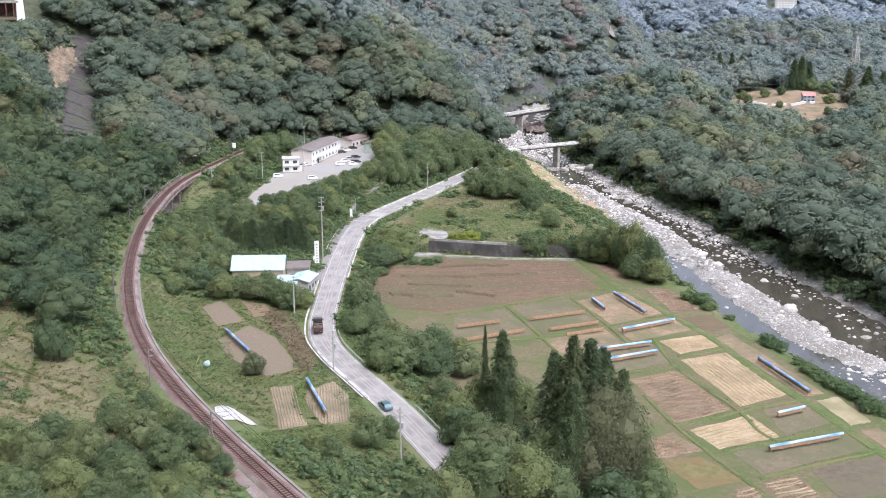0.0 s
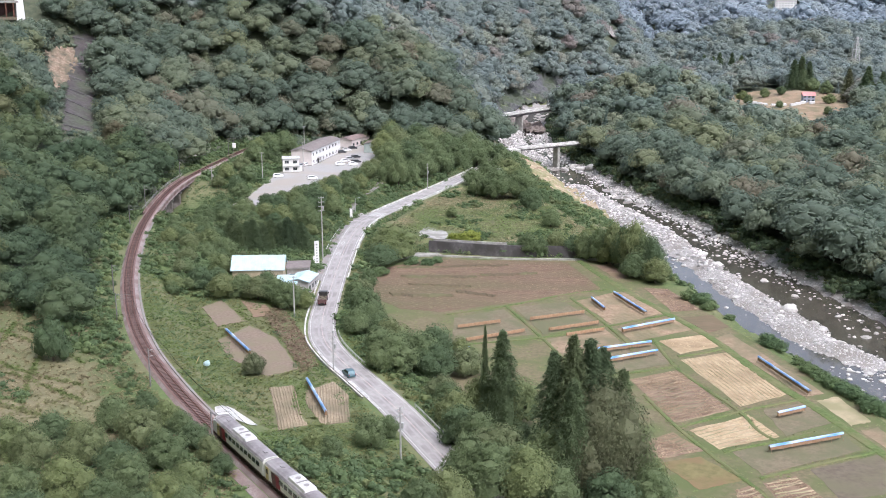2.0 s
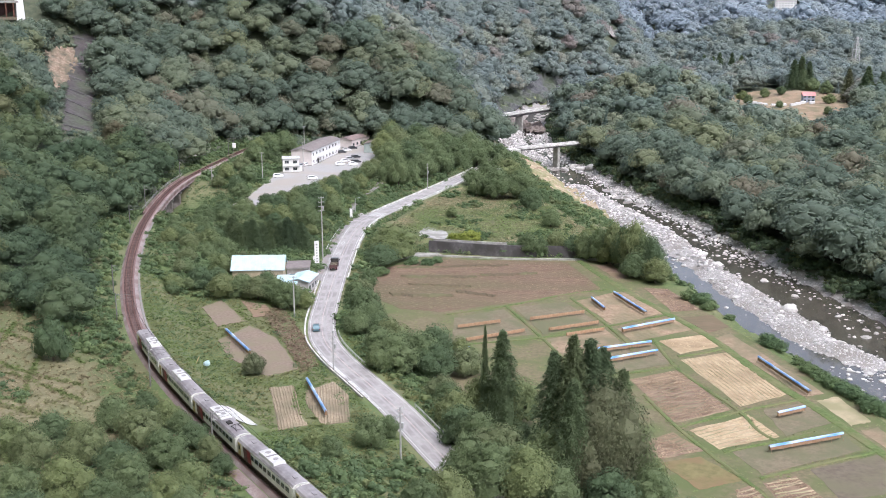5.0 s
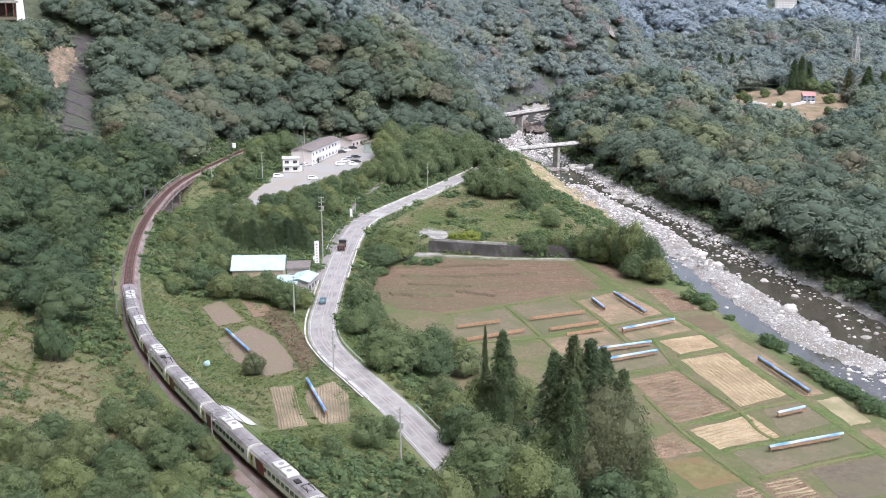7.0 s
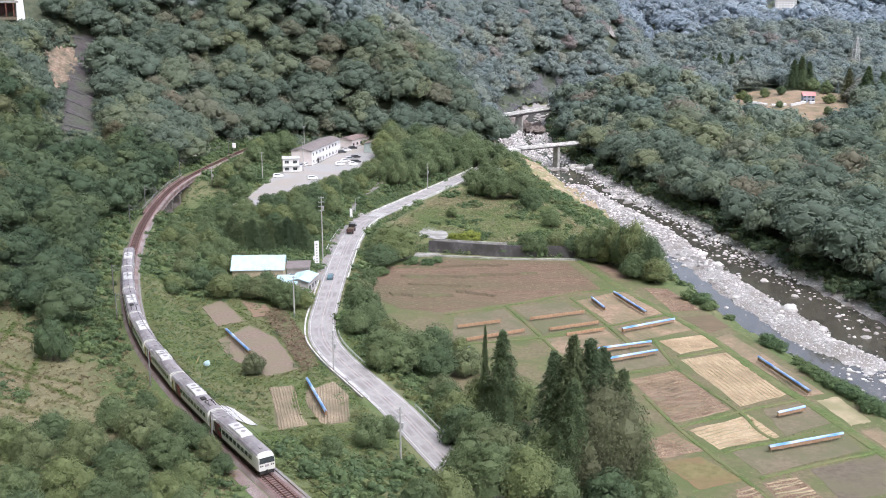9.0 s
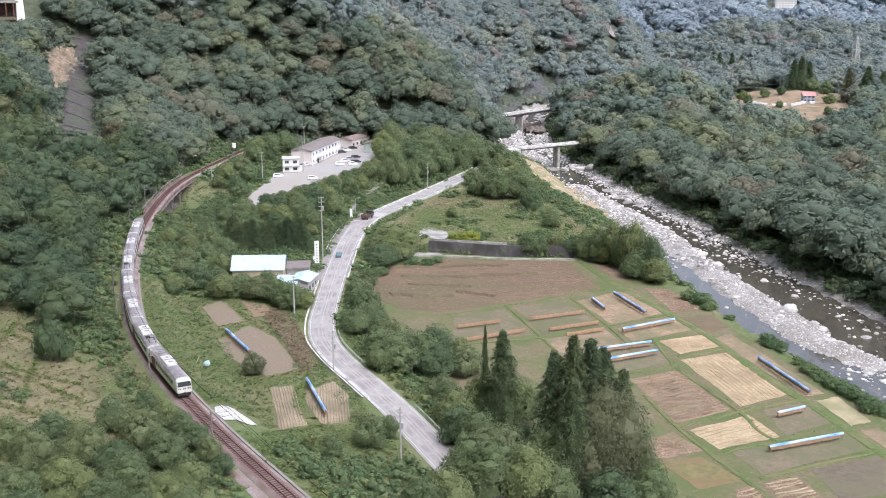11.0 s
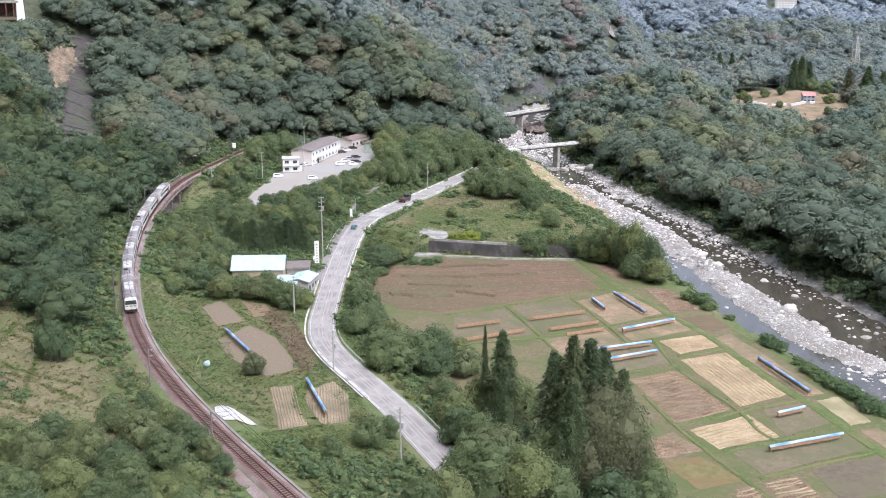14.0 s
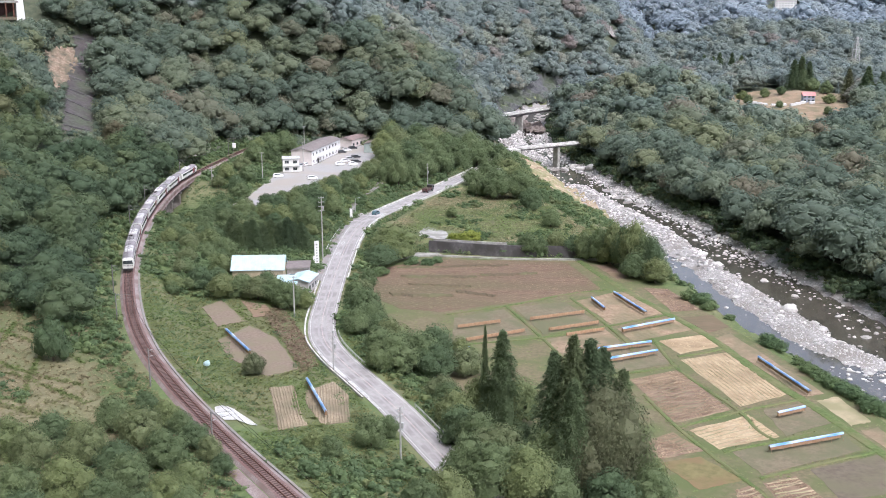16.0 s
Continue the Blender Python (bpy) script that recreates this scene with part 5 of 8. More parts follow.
def small_car(paint, label, long=3.9, wide=1.62, tall=1.5):
    ob = empty("car", Matrix(), label, "car", "cars")
    h, w = long / 2, wide / 2
    prof = [(-h, 0.28), (-h - 0.02, 0.62), (-h + 0.1, 0.92), (-h + 0.45, tall - 0.1), (-h + 0.8, tall), (0.1, tall), (h - 1.55, tall - 0.08), (h - 0.95, 0.98), (h - 0.15, 0.82), (h, 0.6), (h - 0.03, 0.28)]
    bm = bmesh.new()
    loft(bm, [[(x, y, z) for x, z in prof] if abs(y) < w - 0.15 else [(x * 0.985, y * (0.86 if z > 1.0 else 1), z * (0.985 if z > 1 else 1)) for x, z in prof] for y in (-w, -w + 0.12, w - 0.12, w)])
    part("body", bm, paint, ob)
    for s in (-1, 1):
        bm = bmesh.new()
        q = [bm.verts.new((x, s * (w * k + d), z)) for d in (0, 0.012) for x, z, k in ((-h + 0.4, 0.98, 0.99), (h - 1.1, 0.98, 0.99), (h - 1.6, tall - 0.16, 0.875), (-h + 0.6, tall - 0.16, 0.875))]
        for f in ((4, 5, 6, 7), (0, 1, 5, 4), (1, 2, 6, 5), (2, 3, 7, 6), (3, 0, 4, 7)):
            bm.faces.new([q[j] for j in f])
        part("side_window", bm, M["glass"], ob)
    bm = bmesh.new()
    box(bm, (0.03, wide * 0.78, 0.48), (-h + 0.24, 0, 0.96), tilt=(0, 38))
    part("rear_window", bm, M["glass"], ob)
    bm = bmesh.new()
    box(bm, (0.03, wide * 0.8, 0.66), (h - 0.93, 0, 0.97), tilt=(0, -50))
    part("windscreen", bm, M["glass"], ob)
    for y in (-w + 0.16, w - 0.16):
        part("tail_lamp", box(bmesh.new(), (0.06, 0.18, 0.22), (-h - 0.02, y, 0.68), bevel=0.02), M["red"], ob)
        part("headlight", box(bmesh.new(), (0.08, 0.26, 0.14), (h - 0.04, y, 0.62), bevel=0.02), M["acwhite"], ob)
    wheels(ob, [(x, y) for x in (-h + 0.75, h - 0.75) for y in (-w + 0.12, w - 0.12)])
    return ob


def small_truck():
    """A flatbed dump lorry seen from behind: dark cab, maroon tipping body, loaded bed."""
    ob = empty("dump_truck", Matrix(), "dark maroon dump truck with a loaded open bed", "truck")
    part("chassis", box(bmesh.new(), (6.6, 0.9, 0.35), (-0.2, 0, 0.6)), M["underframe"], ob)
    cab = bmesh.new()
    loft(cab, [[(x, y, z) for x, z in ((1.7, 0.6), (1.65, 2.35), (1.8, 2.5), (2.9, 2.5), (3.25, 1.6), (3.3, 0.6))] for y in (-1.08, 1.08)])
    c = part("cab", cab, M["cardark"], ob)
    part("windscreen", box(bmesh.new(), (0.04, 1.9, 0.8), (3.2, 0, 1.62), tilt=(0, -20)), M["glass"], c)
    part("rear_pane", box(bmesh.new(), (0.04, 1.6, 0.5), (1.64, 0, 1.7)), M["glass"], c)
    for y in (-1.09, 1.09):
        part("side_pane", box(bmesh.new(), (0.9, 0.03, 0.6), (2.4, y, 1.6)), M["glass"], c)
        part("mirror", box(bmesh.new(), (0.1, 0.22, 0.4), (2.9, y * 1.16, 1.6), bevel=0.02), M["underframe"], c)
    part("bed_floor", box(bmesh.new(), (4.7, 2.15, 0.14), (-0.95, 0, 0.95)), M["maroon"], ob)
    for y in (-1.06, 1.06):
        part("bed_side", box(bmesh.new(), (4.7, 0.08, 0.75), (-0.95, y, 1.05), bevel=0.015), M["maroon"], ob)
        for x in (-2.6, -1.5, -0.4, 0.7):
            part("stake", box(bmesh.new(), (0.08, 0.06, 0.75), (x, y * 1.05, 1.05)), M["maroon"], ob)
    part("tailgate", box(bmesh.new(), (0.08, 2.15, 0.85), (-3.32, 0, 0.95), bevel=0.015), M["maroon"], ob)
    part("headboard", box(bmesh.new(), (0.08, 2.15, 1.35), (1.42, 0, 1.05), bevel=0.015), M["underframe"], ob)
    g = np.random.default_rng(3)
    bm = bmesh.new()
    box(bm, (4.5, 2.0, 0.4), (-0.95, 0, 1.08), bevel=0.08)
    for k in range(7):
        box(bm, (g.uniform(0.5, 1.2), g.uniform(0.4, 0.8), 0.3), (g.uniform(-2.6, 0.8), g.uniform(-0.6, 0.6), 1.42), g.uniform(0, 90), 0.05)
    part("load", bm, M["darksoil"], ob, "dark earthy load")
    part("bumper", box(bmesh.new(), (0.1, 2.0, 0.16), (-3.3, 0, 0.5)), M["underframe"], ob)
    for y in (-0.8, 0.8):
        part("tail_lamp", box(bmesh.new(), (0.06, 0.3, 0.14), (-3.36, y, 0.68)), M["red"], ob)
    wheels(ob, [(x, y) for x in (-1.9, 2.3) for y in (-0.85, 0.85)], 0.45, 0.32)
    return ob


TRUCK = small_truck()
CAR = small_car(M["carteal"], "small teal-blue hatchback driving along the road")


def drive(ob, stops, side):
    T = np.arange(0, 16.01, 0.5)
    k, q = np.array(stops), np.array(side)
    S = np.interp(T, k[:, 0], k[:, 1])
    S = np.r_[S[0], 0.25 * S[:-2] + 0.5 * S[1:-1] + 0.25 * S[2:], S[-1]]
    rows = []
    for t, s in zip(T, S):
        x, y, h = on_line(ROAD, s, float(np.interp(t, q[:, 0], q[:, 1])))
        rows.append((float(t), pose(x, y, ROAD_Z + 0.05, 0, 0, math.degrees(h))))
    walk(ob, rows)


def move_vehicles():
    drive(TRUCK, [(0, 184.5), (1.5, 201.5), (3.5, 224.5), (6.5, 258.5), (9, 287), (12.5, 324), (14.5, 345.5), (16, 361.5)], [(0, 0.9), (16, 0.9)])
    drive(CAR, [(0, 133.5), (1.5, 148.5), (3.5, 168.5), (6.5, 201.5), (9, 230), (12.5, 273.5), (14.5, 298.5), (16, 315.5)], [(0, 1.9), (3.5, 1.7), (6.5, 0.9), (16, 0.9)])


# ---- grass levees between the plots ----
LEVEES = (
    ((42.3, 321.7), (49.4, 294.2), (58.5, 267.3), (65.3, 246.7), (70.4, 221.7), (75.0, 205.5), (79.1, 188.6), (82.1, 175.2)),
    ((0.9, 266.3), (17.6, 274.3), (33.8, 284.5), (46.3, 289.5)),
    ((16.8, 274.3), (23.1, 251.0), (27.9, 230.8), (28.1, 221.7)),
    ((35.0, 281.2), (40.1, 262.4), (44.2, 243.4), (44.3, 236.5)),
    ((50.9, 246.7), (52.3, 227.1), (56.0, 213.3), (59.8, 201.0), (61.0, 191.2), (63.9, 184.8)),
    ((54.3, 233.8), (60.1, 236.1), (66.9, 239.7)),
    ((45.7, 193.4), (61.2, 201.9), (76.0, 208.5)),
    ((51.7, 182.3), (65.4, 187.8), (71.4, 191.2)),
    ((42.2, 210.1), (45.6, 193.1), (50.9, 175.2), (53.9, 166.5), (55.1, 159.5)),
    ((55.3, 171.4), (65.2, 175.9), (81.0, 182.8)),
    ((2.2, 241.7), (24.2, 247.6), (41.4, 256.4), (58.2, 265.8)),
    ((40.1, 222.8), (46.1, 224.9), (53.0, 227.8)),
)


def make_levees():
    for i, pts in enumerate(LEVEES):
        line = spline(pts, 1.0)
        w = 1.5 if i == 0 else 0.6
        V, F = [], []
        prof = ((-1.0, -0.15), (-0.6, 0.16), (0.0, 0.24), (0.6, 0.16), (1.0, -0.15))
        for k, (x, y, s) in enumerate(line):
            _, _, h = on_line(line, s)
            for o, z in prof:
                q = o * w * rng.uniform(0.85, 1.2)
                V.append((x - math.sin(h) * q, y + math.cos(h) * q, FIELD_Z + z * rng.uniform(0.8, 1.2)))
            if k:
                F += [((k - 1) * 5 + j, k * 5 + j, k * 5 + j + 1, (k - 1) * 5 + j + 1) for j in range(4)]
        tagged(shape("levee", V, F, M["grass"]), "low grassy bank between harvested plots", "levee", "grass levees")


make_levees()


# ---- walls, rails and kerbs along the road ----
def wall_along(name, pts, z0, z1, thick, material, label, category, cap=0.0):
    line = spline(pts, 2.0)
    V, F = [], []
    for k, (x, y, s) in enumerate(line):
        _, _, h = on_line(line, s)
        for o, z in ((-thick / 2, z0), (-thick / 2, z1), (thick / 2, z1), (thick / 2, z0)):
            V.append((x - math.sin(h) * o, y + math.cos(h) * o, z))
        if k:
            F += [((k - 1) * 4 + j, k * 4 + j, k * 4 + j + 1, (k - 1) * 4 + j + 1) for j in range(3)]
    n = len(line)
    F += [(0, 1, 2, 3), tuple((n - 1) * 4 + j for j in (3, 2, 1, 0))]
    return tagged(shape(name, V, F, material), label, category, kind="structure")


wall_along("retaining_wall", [(-4.5, 333.0), (6.0, 330.0), (20.0, 326.6), (48.0, 325.0)], FIELD_Z - 0.5, TERRACE_Z + 0.3, 0.6, M["darkconc"], "dark stained concrete retaining wall above the paddies", "retaining wall")
wall_along("wall_ramp", [(-3.0, 334.0), (6.0, 331.2), (22.0, 327.6)], TERRACE_Z, TERRACE_Z + 0.75, 0.5, M["concrete"], "pale concrete coping along the wall", "wall")
wall_along("canal_kerb", [(-24.0, 316.0), (-8.0, 326.5), (4.0, 326.0), (22.0, 323.0), (50.0, 322.0)], FIELD_Z - 0.2, FIELD_Z + 0.55, 0.7, M["concrete"], "pale concrete irrigation channel kerb", "kerb")
tagged(shape("field_ramp", [(-9, 326.9, FIELD_Z + 0.2), (0.5, 326.9, FIELD_Z + 0.2), (-1.5, 330.8, FIELD_Z + 0.25), (-9, 331.5, FIELD_Z + 0.25)], [(0, 1, 2, 3)], M["concrete"]), "pale concrete ramp leading to the paddies", "ramp", kind="structure")
tagged(shape("terrace_track", [(-9, 341, TERRACE_Z + 0.06), (-3, 336.5, TERRACE_Z + 0.06), (3, 334, TERRACE_Z + 0.06), (1, 347, TERRACE_Z + 0.06), (-6, 355, TERRACE_Z + 0.06)], [(0, 1, 2, 3, 4)], M["concrete"]), "pale concrete track behind the retaining wall", "track", kind="structure")


def parapet(s0, s1, side, h, label, w=0.3):
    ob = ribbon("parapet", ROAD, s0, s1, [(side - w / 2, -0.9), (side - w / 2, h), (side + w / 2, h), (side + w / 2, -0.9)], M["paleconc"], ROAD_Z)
    return tagged(ob, label, "parapet", kind="structure")


M["paleconc"] = mat("bright_pale_concrete", (0.56, 0.55, 0.53), (0.72, 0.71, 0.69), 1.0, 0.85, 0, 0.15, (0.42, 0.41, 0.39), 0.4)
parapet(262, 312, -3.9, 0.85, "pale concrete parapet on the road's valley side", 0.5)
parapet(230, 262, -3.8, 0.35, "low pale concrete kerb above the slope")
parapet(318, 420, 3.8, 0.45, "low pale concrete kerb on the hill side")
parapet(324, 400, -3.8, 0.65, "pale concrete parapet above the terrace", 0.5)
parapet(176, 228, 4.0, 0.25, "low concrete kerb beside the house")
parapet(140, 176, 4.1, 0.5, "low concrete wall on the outer bend")


def guardrail(s0, s1, side):
    ob = empty("guardrail", Matrix(), "white steel guardrail along the road's edge", "guardrail", "guardrails")
    for s in np.arange(s0, s1 + 0.1, 2.0):
        x, y, h = on_line(ROAD, s, side)
        part("post", rod(bmesh.new(), (x, y, ROAD_Z - 0.5), (x, y, ROAD_Z + 0.78), 0.06, seg=6), M["acwhite"], ob)
    for z in (0.52,):
        ribbon("beam", ROAD, s0, s1, [(side + 0.08, z - 0.12), (side + 0.14, z - 0.06), (side + 0.08, z + 0.05), (side + 0.14, z + 0.12), (side + 0.08, z + 0.2), (side + 0.04, z + 0.2), (side + 0.04, z - 0.12)], M["acwhite"], ROAD_Z, ob)
    return ob


guardrail(96, 132, -3.75)
guardrail(158, 182, -3.75)
guardrail(262, 298, 5.5)


# ---- poles, lamps, masts, signs ----
def utility_pole(x, y, height, label, lean=0.0, arms=2, turn=0.0):
    z = gz(x, y)
    ob = empty("utility_pole", pose(x, y, z, lean, 0, turn), label, "utility pole", "utility poles")
    part("pole", rod(bmesh.new(), (0, 0, -0.3), (0, 0, height), 0.19, 0.12, 10), M["polegrey"], ob)
    for k in range(arms):
        zz = height - 0.5 - k * 1.3
        a = part("crossarm", box(bmesh.new(), (1.8, 0.1, 0.1), (0, 0.14, zz)), M["steel"], ob)
        for dx in (-0.8, -0.3, 0.3, 0.8):
            part("insulator", rod(bmesh.new(), (dx, 0.14, zz + 0.1), (dx, 0.14, zz + 0.32), 0.07, 0.05, 6), M["acwhite"], a)
    if arms > 1:
        part("transformer", rod(bmesh.new(), (0.42, 0, height - 4.0), (0.42, 0, height - 3.0), 0.27, seg=10), M["steel"], ob)
    return ob


utility_pole(-35.9, 309.5, 19.0, "tall grey concrete utility pole beside the road", arms=4, turn=20)
utility_pole(-23.2, 214.1, 9.0, "grey concrete utility pole at the road bend", turn=40)
utility_pole(-7.2, 168.0, 10.5, "grey concrete utility pole at the road's edge", turn=40)
utility_pole(-6.1, 419.1, 10.5, "grey concrete utility pole beside the far road", turn=60)
utility_pole(-70.5, 412.3, 11.0, "grey utility pole by the gravel yard", arms=1)
utility_pole(-87.0, 397.0, 6.5, "short grey utility pole below the railway", arms=2)
utility_pole(-57.0, 432.0, 12.0, "thin grey pole by the white site office", arms=1)
utility_pole(-36.4, 250.4, 10.5, "thin grey utility pole in the roadside shrubs", arms=1)
utility_pole(-60.0, 460.0, 15.0, "grey utility pole behind the works building", arms=1)
utility_pole(22.0, 420.0, 9.0, "pale pole in the bushes by the river", arms=2)


def street_lamp(x, y, h):
    ob = empty("street_lamp", pose(x, y, gz(x, y), 0, 0, 10), "slim grey street lamp with a bent arm at the junction", "street lamp")
    bm = bmesh.new()
    rod(bm, (0, 0, -0.2), (0, 0, h - 0.5), 0.09, 0.06, 8)
    rod(bm, (0, 0, h - 0.5), (0.35, 0, h), 0.06, 0.05, 8)
    rod(bm, (0.35, 0, h), (1.2, 0, h + 0.05), 0.05, 0.05, 8)
    part("pole", bm, M["steel"], ob)
    part("lamp_head", box(bmesh.new(), (0.7, 0.25, 0.15), (1.35, 0, h - 0.04), bevel=0.04), M["steel"], ob)


street_lamp(-30.6, 366.5, 7.0)


def board(x, y, z0, w, h, turn, label, mate, name="sign_board", frame_it=False):
    z = gz(x, y)
    ob = empty(name, pose(x, y, z, 0, 0, turn), label, "sign")
    for dx in (-w / 2 + 0.1, w / 2 - 0.1):
        part("post", rod(bmesh.new(), (dx, 0, -0.2), (dx, 0, z0 + h), 0.06, seg=6), M["steel"], ob)
    p = part("panel", box(bmesh.new(), (w, 0.16, h), (0, 0, z0), bevel=0.02), mate, ob)
    if frame_it:
        for k in range(7):
            part("text_bar", box(bmesh.new(), (w * 0.34, 0.03, h * 0.06), (0, -0.09, z0 + 0.35 + k * h * 0.125)), M["polegrey"], p)
    return ob


board(-36.4, 299.0, 1.6, 1.3, 6.6, 12, "tall narrow white signboard with faded dark lettering", M["white"], frame_it=True)
board(-31.8, 362.0, 1.2, 0.9, 3.0, 5, "upright white sign at the junction", M["white"])
board(-37.6, 306.0, 0.6, 1.6, 1.4, 15, "small white notice board beside the pole", M["white"])


M["mastgrey"] = mat("dull_grey_mast", (0.15, 0.145, 0.14), (0.24, 0.23, 0.22), 2.0, 0.85, 0, 0.1)


def rail_mast(x, y, h, label):
    # stands beside the track and reaches over it
    d = np.hypot(RAIL[:, 0] - x, RAIL[:, 1] - y)
    i = int(d.argmin())
    s = RAIL[i, 2]
    tx, ty, hd = on_line(RAIL, s)
    bx, by, _ = on_line(RAIL, s, 3.4)
    z = min(gz(bx, by), -0.7)
    ob = empty("catenary_mast", pose(bx, by, z, 0, 0, math.degrees(hd) - 90), label, "catenary mast", "catenary masts")
    part("mast", rod(bmesh.new(), (0, 0, -0.3), (0, 0, h - z), 0.16, 0.11, 8), M["mastgrey"], ob)
    bm = bmesh.new()
    t = 4.9 - z
    rod(bm, (0, 0, t), (3.4, 0, t + 0.4), 0.028, seg=6)
    rod(bm, (0, 0, t + 1.3), (3.2, 0, t + 0.9), 0.028, seg=6)
    rod(bm, (0, 0, t + 1.3), (2.0, 0, t + 0.25), 0.03, seg=6)
    part("bracket", bm, M["mastgrey"], ob)
    for zz in (0.1, 1.25):
        part("insulator", rod(bmesh.new(), (0.3, 0, t + zz), (0.75, 0, t + zz + 0.02), 0.07, seg=8), M["polegrey"], ob)
    return s


S_ = [rail_mast(x, y, 6.5, "grey catenary mast with a bracket over the track") for x, y in ((-34.3, 156.3), (-52.3, 184.5), (-69.2, 220.6), (-77.6, 244.4), (-92.0, 313.6), (-97.0, 345.0), (-99.0, 398.6), (-90.1, 455.0))]


def wire(name, height, side, r=0.022):
    V, F = [], []
    st = sorted([150] + S_ + [520])
    k = 0
    for a, b in zip(st, st[1:]):
        for t in np.linspace(0, 1, 9):
            x, y, h = on_line(RAIL, a + (b - a) * t, side)
            z = height - (0.8 if name == "messenger_wire" else 0.0) * 4 * t * (1 - t)
            V += [(x, y, z + r), (x - r, y, z - r), (x + r, y, z - r)]
            if k:
                o = (k - 1) * 3
                F += [(o, o + 3, o + 4, o + 1), (o + 1, o + 4, o + 5, o + 2), (o + 2, o + 5, o + 3, o)]
            k += 1
    tagged(shape(name, V, F, M["underframe"]), "thin dark overhead wire above the track", "overhead wire", "overhead wires")


def signal_post(x, y):
    ob = empty("signal_post", pose(x, y, min(gz(x, y), -0.7), 0, 0, 10), "white equipment box on a grey post beside the railway", "signal box")
    part("post", rod(bmesh.new(), (0, 0, -0.3), (0, 0, 7.2), 0.15, 0.11, 8), M["mastgrey"], ob)
    part("cabinet", box(bmesh.new(), (1.5, 0.9, 1.9), (0.3, -0.4, 2.6), bevel=0.04), M["white"], ob, "white steel box")
    part("cross_arm", box(bmesh.new(), (2.6, 0.12, 0.12), (0, 0, 6.4)), M["mastgrey"], ob)
    for dx in (-1.1, 1.1):
        part("insulator", rod(bmesh.new(), (dx, 0, 6.5), (dx, 0, 6.8), 0.07, seg=6), M["acwhite"], ob)


signal_post(-90.3, 458.0)
wire("contact_wire", 5.0, 0.0)
wire("messenger_wire", 5.9, 0.0)


# ---- railway bridge ----
def make_rail_bridge():
    deck = ribbon("rail_bridge", RAIL, 402, 469, [(2.5, -1.6), (2.6, -0.35), (2.5, -0.05), (2.2, -0.05), (2.15, -0.5), (-2.15, -0.5), (-2.2, -0.05), (-2.5, -0.05), (-2.6, -0.35), (-2.5, -1.6), (2.5, -1.6)], M["rustdeck"], 0.0)
    ribbon("deck_edge", RAIL, 402, 469, [(-2.56, -0.3), (-2.5, -0.02), (-2.25, -0.02)], M["pierconc"], 0.0, deck)
    tagged(deck, "short railway viaduct with a rusty deck on concrete piers", "railway bridge", kind="structure")
    for o in (1.1, -1.1):
        ribbon("girder", RAIL, 402, 469, [(o - 0.2, -2.6), (o - 0.2, -1.5), (o + 0.2, -1.5), (o + 0.2, -2.6), (o - 0.2, -2.6)], M["darkconc"], 0.0, deck)
    for s in np.arange(402, 468, 2.4):
        x, y, h = on_line(RAIL, s, 2.65)
        part("rail_post", rod(bmesh.new(), (x, y, -0.4), (x, y, 0.95), 0.04, seg=5), M["steel"], deck)
    for z in (0.5, 0.95):
        ribbon("handrail", RAIL, 402, 468, [(2.68, z), (2.68, z + 0.06), (2.62, z + 0.06), (2.62, z), (2.68, z)], M["steel"], 0.0, deck)
    for s in (410, 422, 435, 448, 460):
        x, y, h = on_line(RAIL, s)
        z = gz(x, y) - 0.6
        p = part("pier", box(bmesh.new(), (1.5, 3.6, -2.5 - z), (x, y, z), math.degrees(h), 0.08, 0.86), M["pierconc"], deck)
        part("pier_cap", box(bmesh.new(), (1.9, 4.2, 0.5), (x, y, -3.0), math.degrees(h), 0.05), M["pierconc"], p)
        for o in (-1.3, 1.3):
            px_, py_, _ = on_line(RAIL, s, o)
            part("pier_rib", box(bmesh.new(), (1.75, 0.5, -3.0 - z), (px_, py_, z), math.degrees(h)), M["pierconc"], p)


M["rustdeck"] = mat("rusty_brown_deck", (0.1, 0.06, 0.05), (0.2, 0.13, 0.11), 1.5, 0.85, 0, 0.2, (0.24, 0.19, 0.165), 0.3)
M["pierconc"] = mat("stained_concrete_pier", (0.25, 0.22, 0.205), (0.38, 0.34, 0.32), 1.2, 0.9, 0, 0.25, (0.16, 0.135, 0.125), 0.4)
make_rail_bridge()


# white ground sheet below the track, and a kite-shaped scrap
def make_sheet():
    """Eight stations from the blunt end by the track to the pointed end in the grass; near and far edge of each."""
    near = ((-39.2, 171.5), (-38.0, 169.2), (-36.8, 168.0), (-35.7, 168.2), (-34.7, 168.1), (-33.6, 167.9), (-32.5, 167.9), (-31.6, 168.5))
    far = ((-39.6, 173.5), (-38.9, 175.2), (-37.6, 175.0), (-36.4, 174.0), (-35.1, 172.8), (-33.8, 171.3), (-32.7, 170.0), (-31.5, 168.9))
    bm = bmesh.new()
    A = []
    for i, (a, b) in enumerate(zip(near, far)):
        row = []
        for k in range(5):
            x, y = a[0] + (b[0] - a[0]) * k / 4, a[1] + (b[1] - a[1]) * k / 4
            row.append(bm.verts.new((x, y, gz(x, y) + 0.3 + 0.12 * math.sin(i * 1.9 + k * 2.3))))
        A.append(row)
    for p, q in zip(A, A[1:]):
        for k in range(4):
            bm.faces.new((p[k], q[k], q[k + 1], p[k + 1]))
    bmesh.ops.solidify(bm, geom=bm.faces[:], thickness=0.08)
    ob = part("ground_sheet", bm, M["sheet"], None)
    tagged(ob, "crumpled white plastic sheet spread on the grassy bank", "plastic sheet")


make_sheet()


